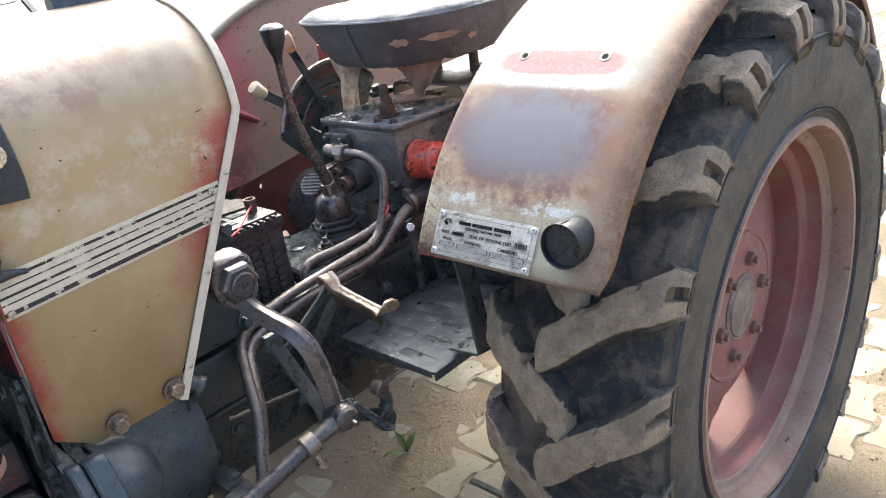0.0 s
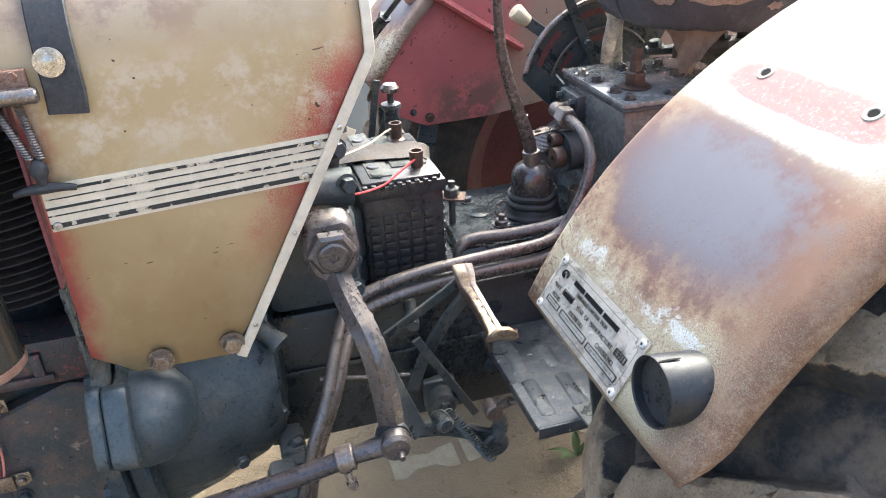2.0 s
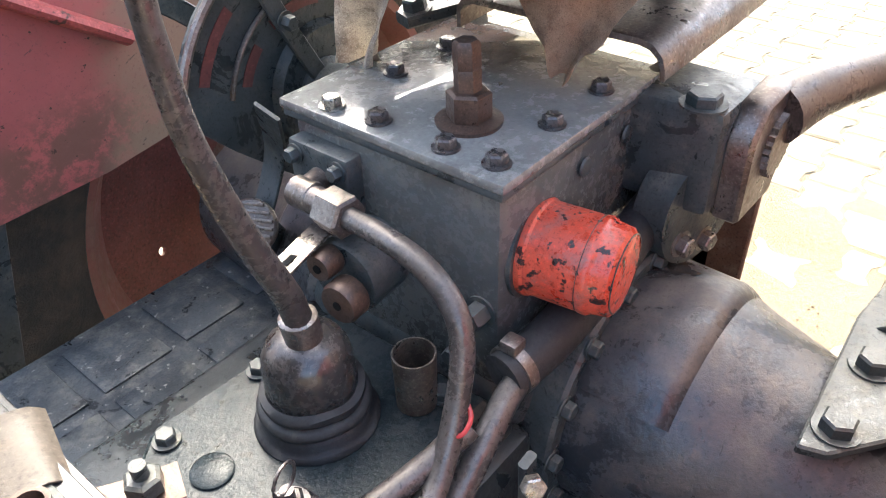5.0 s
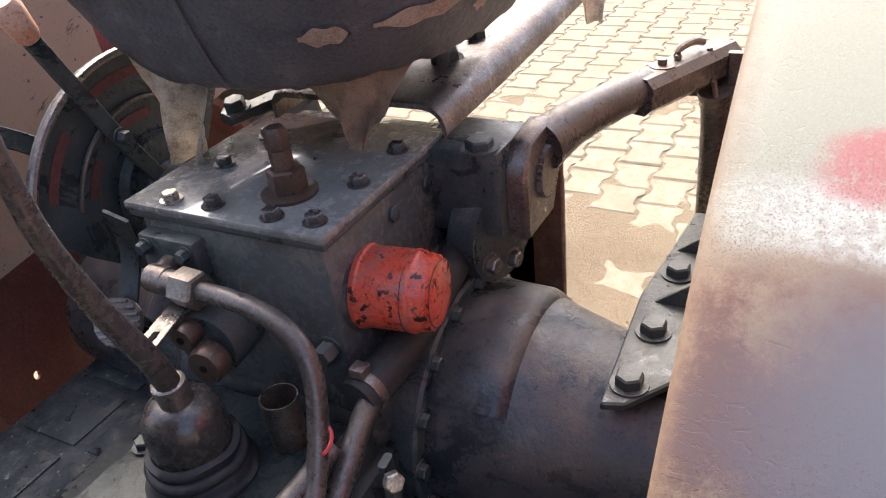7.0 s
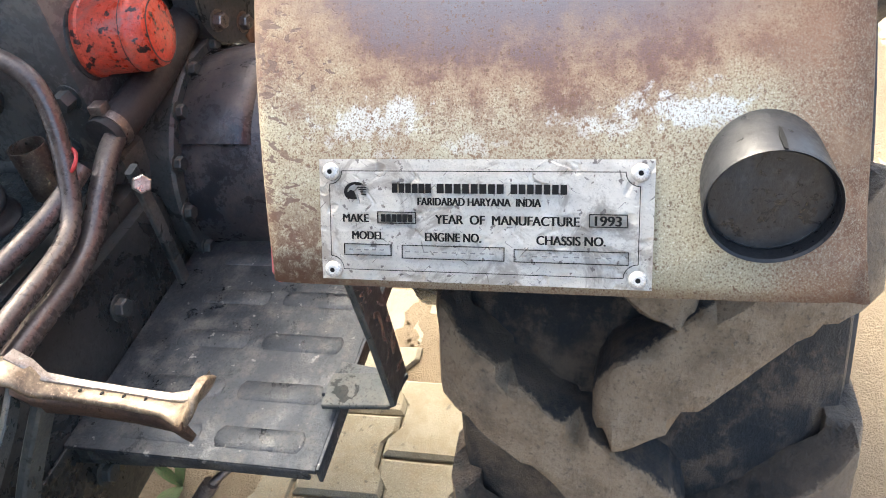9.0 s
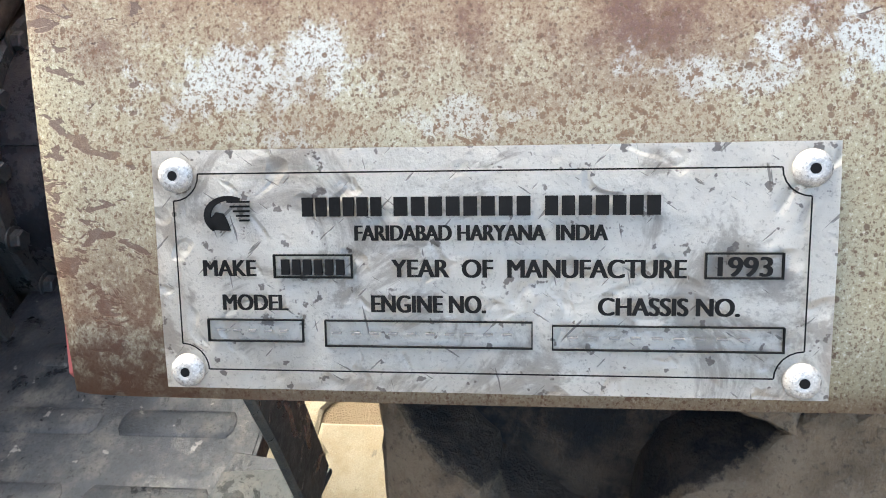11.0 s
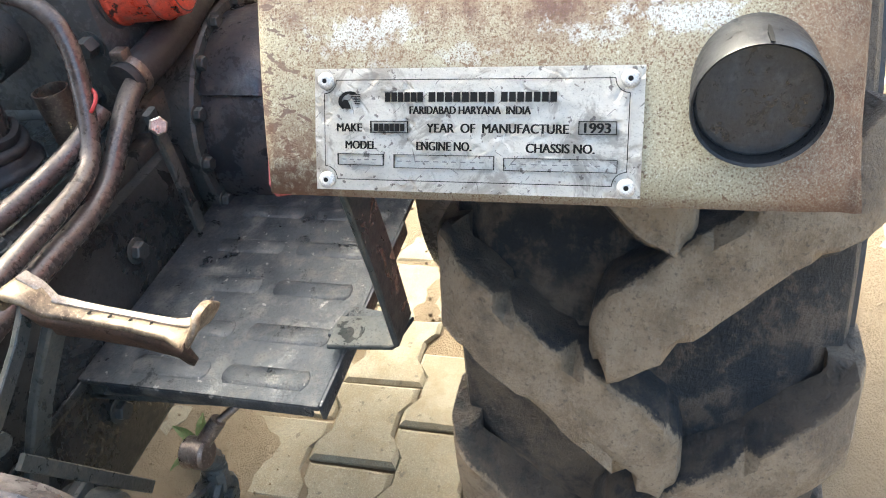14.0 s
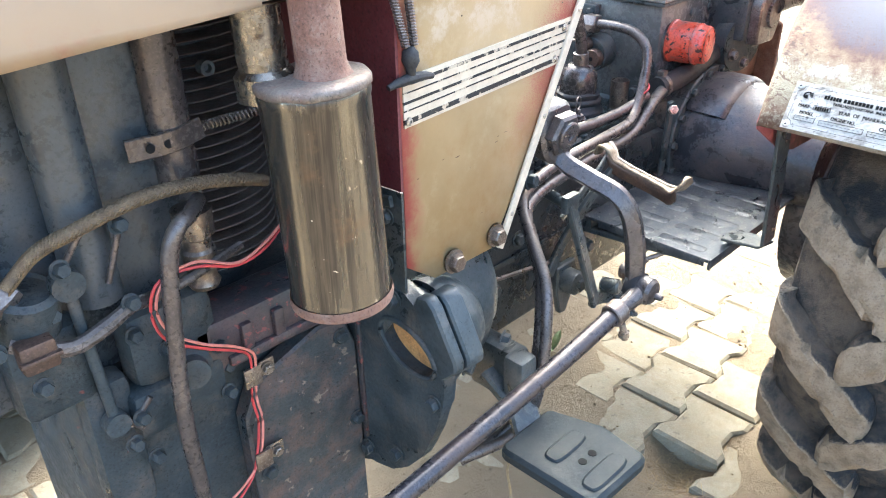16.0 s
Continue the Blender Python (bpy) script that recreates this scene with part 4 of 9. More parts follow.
# rubber strap over the bonnet, with its washer
strap_line = []
for i in range(0, 13):
    q = math.pi * i / 24
    c, s = math.cos(q), math.sin(q)
    strap_line.append((0.468 - 0.0005 * i, YC - (YC - side_y(0.46) + 0.006) * abs(c) ** 0.72, 1.192 + 0.174 * (s ** 0.86)))
bm = B()
bar(bm, [(0.466, side_y(0.46) - 0.006, 1.168)] + strap_line, 0.042, 0.008, up=(0, 1, 0.02))
strap = part("bonnet_strap", bm, RUBBER, tractor, "ribbed black rubber bonnet strap with a steel washer")
bm = B()
lathe(bm, [(0.016, 0), (0.016, 0.003), (0.007, 0.004), (0.007, 0.007), (0.004, 0.008)], (0.461, side_y(0.46) - 0.010, 1.226), (0, -1, 0), 24)
part("strap_washer", bm, BRIGHT, strap)

# toggle latch with springs and T-handle
bm = B()
box(bm, (0.395, 0.945, 1.200), (0.435, 0.957, 1.222), 0.002)
latch = part("bonnet_latch", bm, RUST, tractor, "spring bonnet latch with a black T-handle")
for x in (0.405, 0.424):
    bolt(latch, (x, 0.9445, 1.217), (0, -1, 0), 0.005, 0.004, RUST, False)
bm = B()
rod(bm, (0.390, 0.938, 1.196), (0.444, 0.938, 1.196), 0.009, soft=0.002)
part("latch_roller", bm, STEEL, latch)
for xa, xb in ((0.392, 0.412), (0.416, 0.424)):
    bm = B()
    pts = []
    for i in range(150):
        f = i / 149
        pts.append(Vector((xa + 0.002 + (xb - xa) * f, 0.949, 1.19 - 0.068 * f)) + Vector((math.cos(i * 0.9) * 0.0042, math.sin(i * 0.9) * 0.0042, 0)))
    tube(bm, pts, 0.0012, 5, 1)
    rod(bm, (xa + 0.002, 0.949, 1.19), (xb + 0.002, 0.949, 1.122), 0.0028)
    part("latch_spring", bm, STEEL, latch)
bm = B()
lathe(bm, [(0.004, 0), (0.009, 0.006), (0.010, 0.016), (0.006, 0.024), (0.005, 0.034)], (0.420, 0.949, 1.122), (0, 0, -1), 16)
tube(bm, [(0.387, 0.950, 1.083), (0.401, 0.949, 1.086), (0.420, 0.949, 1.087), (0.439, 0.949, 1.086), (0.453, 0.950, 1.083)], [0.0035, 0.005, 0.0065, 0.005, 0.0035], 10, 4)
part("t_handle", bm, RUBBER, latch)

# filler cap on the bonnet
bm = B()
lathe(bm, [(0.02, 0), (0.02, 0.03), (0.016, 0.036)], (0.05, YC - 0.11, 1.325), (0, 0, 1), 20)
part("filler_cap", bm, GREASE, bonnet)

# maroon bulkhead behind the exhaust, a dark shield below it
bm = B()
prism(bm, [(0.0, 0.955), (0.0, 1.30), (0.44, 1.30), (0.44, 0.93)], (0.402, 0.9535, 0.0), (0, 1, 0), (0, 0, 1), (0.004, 0, 0))
part("bulkhead", bm, MAROON, tractor, "dark red front bulkhead plate")
bm = B()
prism(bm, [(0.004, 0.80), (0.004, 0.953), (0.44, 0.928), (0.44, 0.80), (0.30, 0.62), (0.06, 0.72)], (0.4025, 0.9505, 0.0), (0, 1, 0), (0, 0, 1), (0.0035, 0, 0))
bar(bm, [(0.398, 0.968, 0.94), (0.398, 1.05, 0.925), (0.398, 1.20, 0.915)], 0.006, 0.014, up=(0, 0, 1))
bar(bm, [(0.396, 0.985, 0.93), (0.396, 1.01, 0.80)], 0.012, 0.010, up=(1, 0, 0))
shield = part("lower_shield", bm, GREASE, tractor, "greasy black shield below the bulkhead")
for p in ((0.402, 0.98, 0.915), (0.402, 0.985, 0.85), (0.402, 1.03, 0.83)):
    bolt(shield, p, (-1, 0, 0), 0.008, 0.007, GREASE)


# -- fenders --
def build_fender(name, y_in, y_out, label):
    """Curved top skin between y_in and y_out; the outer rim curls down."""
    bm = B()
    uvl = bm.loops.layers.uv.new("UVMap")
    R, s = 0.716, 1 if y_out > y_in else -1
    w = abs(y_out - y_in)
    sec = [(0.0, -0.016), (0.0008, -0.007), (0.004, -0.002), (0.010, 0.0), (0.022, 0.001), (0.06, 0.0015), (w * 0.35, 0.002), (w * 0.65, 0.002), (w - 0.05, 0.0005), (w - 0.024, -0.0015), (w - 0.010, -0.005), (w - 0.003, -0.011), (w, -0.020), (w - 0.0005, -0.032)]
    length = [0.0]
    for a, b in zip(sec, sec[1:]):
        length.append(length[-1] + math.hypot(b[0] - a[0], b[1] - a[1]))
    n = 72
    grid = []
    for i in range(n + 1):
        deg = 151.6 - 137.0 * i / n
        q = radians(deg)
        row = []
        for (dy, dr), u in zip(sec, length):
            rr = R + dr
            if deg > 149 and dr < -0.01 and dy > w / 2:
                rr = R + dr * max(0.15, (151.6 - deg) / 2.6)
            widen = 0.011 * min(1.0, (151.6 - deg) / 13.0) * (1 - dy / w)
            row.append((bm.verts.new((AX + math.cos(q) * rr, y_in + s * (dy - widen), AZ + math.sin(q) * rr)), u / length[-1], (152.6 - deg) / 75.0))
        grid.append(row)
    for a, b in zip(grid, grid[1:]):
        for k in range(len(sec) - 1):
            q4 = [a[k], a[k + 1], b[k + 1], b[k]]
            f = bm.faces.new([v[0] for v in q4])
            for lp, v in zip(f.loops, q4):
                lp[uvl].uv = (v[1], v[2])
    ob = part(name, bm, FENDER, tractor, label, smooth=50)
    md = ob.modifiers.new("sheet", "SOLIDIFY")
    md.thickness, md.offset = 0.0028, -1.0 if s < 0 else 1.0
    return ob


fender = build_fender("fender", 0.776, 0.447, "faded cream rear fender with rust, a scorched patch and red undercoat")
far_fender = build_fender("fender", 2 * YC - 0.776, 2 * YC - 0.447, "faded cream rear fender seen from its red inner side")


def fender_panel(y, parent, thick, low):
    out = []
    for i in range(41):
        q = radians(151.2 - 130.0 * i / 40)
        out.append((AX + math.cos(q) * 0.712, AZ + math.sin(q) * 0.712))
    bm = B()
    prism(bm, out + low, (0, y, 0), (1, 0, 0), (0, 0, 1), (0, thick, 0))
    return part("inner_panel", bm, PANEL, parent, "dull red inner side panel, scratched", smooth=0)


back = [(2.05, 0.90), (1.75, 0.93), (1.50, 0.885), (1.40, 0.866)]
fender_panel(0.772, fender, 0.003, back + [(1.22, 0.85), (1.10, 0.855), (1.03, 0.88), (0.945, 0.932)])
fender_panel(2 * YC - 0.775, far_fender, 0.003, back + [(1.22, 0.841), (1.06, 0.836), (0.99, 0.868), (0.945, 0.905)])
yf = 2 * YC - 0.777
bolt(far_fender, (1.068, yf - 0.002, 0.856), (0, -1, 0), 0.0085, 0.007, NUTBROWN)
bm = B()
lathe(bm, [(0.0075, 0), (0.008, 0.001), (0.006, 0.0012)], (1.03, yf, 0.872), (0, -1, 0), 16)
part("grommet", bm, GREASE, far_fender)
bm = B()
bar(bm, [(1.075, yf + 0.008, 0.865), (1.02, yf + 0.02, 0.62), (0.99, yf + 0.03, 0.45)], 0.045, 0.005, up=(0, 1, 0))
part("fender_stay", bm, GREASE, far_fender)
bm = B()
tube(bm, [(1.03, yf - 0.008, 1.165), (1.12, yf - 0.008, 1.106), (1.288, yf - 0.008, 0.995)], 0.016, 10, 3, 0.6)
part("stiffening_rib", bm, RED, far_fender)
# bent tube and plate on the far fender
bm = B()
tube(bm, [(1.06, 1.78, 1.19), (1.045, 1.76, 1.13), (1.07, 1.74, 1.105), (1.12, 1.735, 1.115), (1.125, 1.74, 1.17), (1.10, 1.76, 1.26)], 0.015, 10, 5)
part("bent_lamp_tube", bm, RUST, far_fender)
# holes with dented lips in the near fender
for y in (0.700, 0.557):
    q = radians(124)
    nrm = Vector((math.cos(q), 0, math.sin(q)))
    p = Vector((AX, y, AZ)) + nrm * 0.7187
    bm = B()
    lathe(bm, [(0.0100, -0.0014), (0.0090, 0.0001), (0.0074, 0.0004), (0.0056, 0.0), (0.0046, -0.004)], p, nrm, 18, False)
    part("hole_lip", bm, LIPMAT, fender, "dented bare grey lip")
    bm = B()
    lathe(bm, [(0.0048, -0.0045), (0.0048, -0.0006)], p, nrm, 18)
    part("hole", bm, INK, fender)
q = radians(109)
nrm = Vector((math.cos(q), 0, math.sin(q)))
bm = B()
lathe(bm, [(0.006, 0), (0.006, 0.003), (0.004, 0.004)], Vector((AX, 0.50, AZ)) + nrm * 0.7175, nrm, 12)
part("screw", bm, BRONZE, fender)

# -- data plate, on the lower front of the near fender --
PQ = radians(148.55)
PN = Vector((math.cos(PQ), 0, math.sin(PQ)))
PV = Vector((math.sin(PQ), 0, -math.cos(PQ)))
PU = Vector((0, -1, 0))
PM = Matrix((PU, PV, PN)).transposed().to_4x4()
PLATE = Matrix.Translation(Vector((AX, 0.6465, AZ)) + PN * 0.7195) @ PM
W2, H2 = 0.0925, 0.0351
bm = B()
nx, ny = 130, 48
gridv = []
for j in range(ny + 1):
    row = []
    for i in range(nx + 1):
        x, y = -W2 + 2 * W2 * i / nx, -0.0338 + (H2 + 0.0338) * j / ny
        dent = noise.noise(Vector((x * 45, y * 45, 3.3))) * 0.0006 + noise.noise(Vector((x * 140, y * 140, 1.3))) * 0.00026
        for hx, hy, rad, amp in ((0.0135, -0.0065, 0.011, 0.0011), (0.029, 0.012, 0.014, 0.0007), (0.004, 0.0165, 0.010, 0.0005), (0.055, 0.004, 0.016, 0.0004), (-0.035, -0.012, 0.012, 0.00025)):
            fall = math.exp(-((x - hx) ** 2 + (y - hy) ** 2) / rad ** 2)
            dent += amp * fall * (abs(noise.noise(Vector((x * 190, y * 190, hx * 99)))) * 2.2 - 1.0)
        row.append(bm.verts.new((x, y, 0.0008 + dent * 1.0 - (y / 0.72) * y * 0.5)))
    gridv.append(row)
for a, b in zip(gridv, gridv[1:]):
    for i in range(nx):
        bm.faces.new((a[i], a[i + 1], b[i + 1], b[i]))
bmesh.ops.solidify(bm, geom=bm.faces[:], thickness=0.0009)
plate = part("data_plate", bm, PLATEMAT, tractor, "scuffed aluminium data plate with black printed lettering", PLATE)


def px(x, y):
    """Plate position of a point on its drawing, 6120 units to the metre."""
    return (x - 815.0) / 6120.0, (520.0 - y) / 6120.0


def plate_bar(name, x0, y0, x1, y1, material=INK, z=0.0020, parent=None):
    (a, b), (c, d) = px(x0, y1), px(x1, y0)
    bm = B()
    box(bm, (a, b, z - 0.0010), (c, d, z), 0)
    return part(name, bm, material, parent or plate, place=PLATE, smooth=0)


def frame_bars(name, x0, y0, x1, y1, w=2.6):
    bm = B()
    for q in ((x0, y0, x1, y0 + w), (x0, y1 - w, x1, y1), (x0, y0 + w, x0 + w, y1 - w), (x1 - w, y0 + w, x1, y1 - w)):
        (a, b), (c, d) = px(q[0], q[3]), px(q[2], q[1])
        box(bm, (a, b, 0.0008), (c, d, 0.0020), 0)
    return part(name, bm, INK, plate, place=PLATE, smooth=0)


def words(text, x, y, width, height, name="lettering"):
    """Printed words centred on x, y of the drawing, fitted to a width and a height."""
    cu = bpy.data.curves.new("text", "FONT")
    cu.body, cu.align_x, cu.align_y, cu.size, cu.offset = text, "CENTER", "CENTER", 1.0, 0.0
    tmp = bpy.data.objects.new("text", cu)
    scene.collection.objects.link(tmp)
    deps = bpy.context.evaluated_depsgraph_get()
    me = bpy.data.meshes.new_from_object(tmp.evaluated_get(deps))
    bpy.data.objects.remove(tmp)
    bpy.data.curves.remove(cu)
    n = len(me.vertices)
    co = np.empty(n * 3)
    me.vertices.foreach_get("co", co)
    co = co.reshape(-1, 3)
    lo, hi = co.min(0), co.max(0)
    cx, cy = px(x, y)
    co[:, 0] = (co[:, 0] - (lo[0] + hi[0]) / 2) / (hi[0] - lo[0]) * width / 6120.0 + cx
    co[:, 1] = (co[:, 1] - (lo[1] + hi[1]) / 2) / (hi[1] - lo[1]) * height / 6120.0 + cy
    co[:, 2] = 0.0022
    # three copies side by side thicken the strokes
    polys = [tuple(p.vertices) for p in me.polygons]
    verts, faces = [], []
    for k, dx in enumerate((-0.0003, -0.00015, 0.0, 0.00015, 0.0003)):
        faces += [tuple(i + n * k for i in p) for p in polys]
        verts += [(x + dx, y, z + 0.00001 * k) for x, y, z in co.tolist()]
    bpy.data.meshes.remove(me)
    me = bpy.data.meshes.new("lettering")
    me.from_pydata(verts, [], faces)
    me.update()
    return part(name, me, INK, plate, place=PLATE, smooth=0)


words("FARIDABAD HARYANA  INDIA", 814, 447, 416, 26)
words("MAKE", 383, 507, 92, 28)
words("YEAR  OF  MANUFACTURE", 907, 507, 480, 31)
words("1993", 1239, 503, 82, 32)
words("MODEL", 426, 567, 114, 28)
words("ENGINE NO.", 727, 568, 192, 30)
words("CHASSIS NO.", 1121, 570, 222, 30)
# the maker's name and emblem stay plain shapes
for x0, x1, k in ((515, 656, 6), (672, 905, 8), (922, 1112, 7)):
    for i in range(k):
        w = (x1 - x0) / k
        plate_bar("name_block", x0 + w * i, 387, x0 + w * (i + 0.78), 419)
for i in range(6):
    plate_bar("name_block", 474 + 19.2 * i, 493, 474 + 19.2 * (i + 0.72), 519)
bm = B()
arc = [(math.cos(radians(a)), math.sin(radians(a))) for a in range(60, 231, 10)]
prism(bm, [(c * 0.0070, d * 0.0056) for c, d in arc] + [(c * 0.0056 + 0.0004, d * 0.0044 - 0.0002) for c, d in reversed(arc)], (*px(384, 417), 0.0009), (1, 0, 0), (0, 1, 0), (0, 0, 0.001))
prism(bm, [(-0.0055, -0.0012), (-0.0035, 0.0010), (-0.0015, 0.0006), (-0.0004, -0.0016), (0.0004, -0.0042), (-0.0045, -0.0040)], (*px(384, 417), 0.0009), (1, 0, 0), (0, 1, 0), (0, 0, 0.001))
for k in range(5):
    a, b = px(378 + k * 1.5, 393 + k * 8)
    box(bm, (a + 0.0008 + k * 0.0006, b - 0.0003, 0.0009), (a + 0.0072 - k * 0.0003, b + 0.0002, 0.0018), 0)
part("emblem", bm, INK, plate, place=PLATE, smooth=0)
frame_bars("border_box", 460, 484, 598, 525)
frame_bars("border_box", 1178, 481, 1300, 524)
frame_bars("border_box", 336, 598, 508, 638, 2.0)
frame_bars("border_box", 546, 598, 902, 645, 2.0)
frame_bars("border_box", 934, 603, 1306, 646, 2.0)
for x0, x1, yy, k in ((340, 480, 618, 5), (545, 870, 621, 10), (945, 1255, 624, 9)):
    for i in range(k):
        w = (x1 - x0) / k
        plate_bar("stamped_number", x0 + 14 + w * i, yy - 1.5, x0 + 14 + w * (i + 0.5), yy + 1.5, ENGRAVE, 0.0019)
# border line with notched corners
bm = B()
X0, X1, Y0, Y1, NR = 289, 1336, 345, 688, 46
corners = []
for cx, cy, a0 in ((X0, Y0, 0), (X1, Y0, 90), (X1, Y1, 180), (X0, Y1, 270)):
    for k in range(7):
        q = radians(a0 + 90 - 90 * k / 6)
        corners.append((cx + NR * math.cos(q), cy + NR * math.sin(q)))
pts2 = [px(*c) for c in corners]
for a, b in zip(pts2, pts2[1:] + pts2[:1]):
    d = Vector((b[0] - a[0], b[1] - a[1], 0))
    if d.length > 1e-6:
        nn = Vector((-d.y, d.x, 0)).normalized() * 0.00022
        q4 = [Vector((*a, 0.0020)) - nn, Vector((*b, 0.0020)) - nn, Vector((*b, 0.0020)) + nn, Vector((*a, 0.0020)) + nn]
        bm.faces.new([bm.verts.new(p) for p in q4])
part("border_line", bm, INK, plate, place=PLATE, smooth=0)
rivet_bm = B()
lathe(rivet_bm, [(0.0050, 0.0), (0.0048, 0.0012), (0.0038, 0.0024), (0.0022, 0.0028), (0.0014, 0.0026), (0.0013, 0.0010)], (0, 0, 0.0008), (0, 0, 1), 20)
rivet_me = mesh_of(rivet_bm, 40)
rivet_me.materials.append(RIVETMAT)
hole_bm = B()
lathe(hole_bm, [(0.0014, 0.0), (0.0014, 0.0027)], (0, 0, 0.0008), (0, 0, 1), 10)
hole_me = mesh_of(hole_bm, 0)
hole_me.materials.append(INK)
for x in (-0.0852, 0.0852):
    for y in (-0.0282, 0.0282):
        m = PLATE @ Matrix.Translation((x, y, 0))
        part("rivet", rivet_me, None, plate, place=m)
        part("rivet_hole", hole_me, None, plate, place=m)

# -- hooded side lamp on the fender --
lc, la = Vector((0.939, 0.501, 0.998)), Vector((-1.0, 0.0, 0.10)).normalized()
bm = B()
lathe(bm, [(0.030, -0.07), (0.0305, -0.05), (0.0318, -0.0015), (0.0312, 0.0), (0.0300, -0.0015), (0.0296, -0.03)], lc, la, 44, False)
lamp = part("side_lamp", bm, LAMPBLACK, tractor, "round black hooded side lamp, its lens gone")
bm = B()
lathe(bm, [(0.0297, -0.010), (0.0285, -0.0095), (0.0275, -0.013), (0.025, -0.0165), (0.018, -0.0185), (0.002, -0.019)], lc, la, 40)
part("lamp_base", bm, LENS, lamp)
for dy in (-0.012, 0.012):
    bm = B()
    lathe(bm, [(0.0045, -0.002), (0.0042, 0.002), (0.003, 0.0035), (0.0012, 0.004)], lc + la * -0.0175 + Vector((0, dy, 0.014)), la, 14)
    part("lamp_terminal", bm, LENS, lamp)
bm = B()
prism(bm, [(-0.001, 0.0), (0.0012, 0.001), (0.0018, 0.012), (0.0006, 0.022), (-0.0008, 0.020), (-0.0014, 0.010)], lc + la * -0.003 + Vector((0, -0.002, 0.0318)), (0, 0.8, 0), (1, 0, -0.07), (0, 0, 0.0006))
part("crack", bm, INK, lamp)


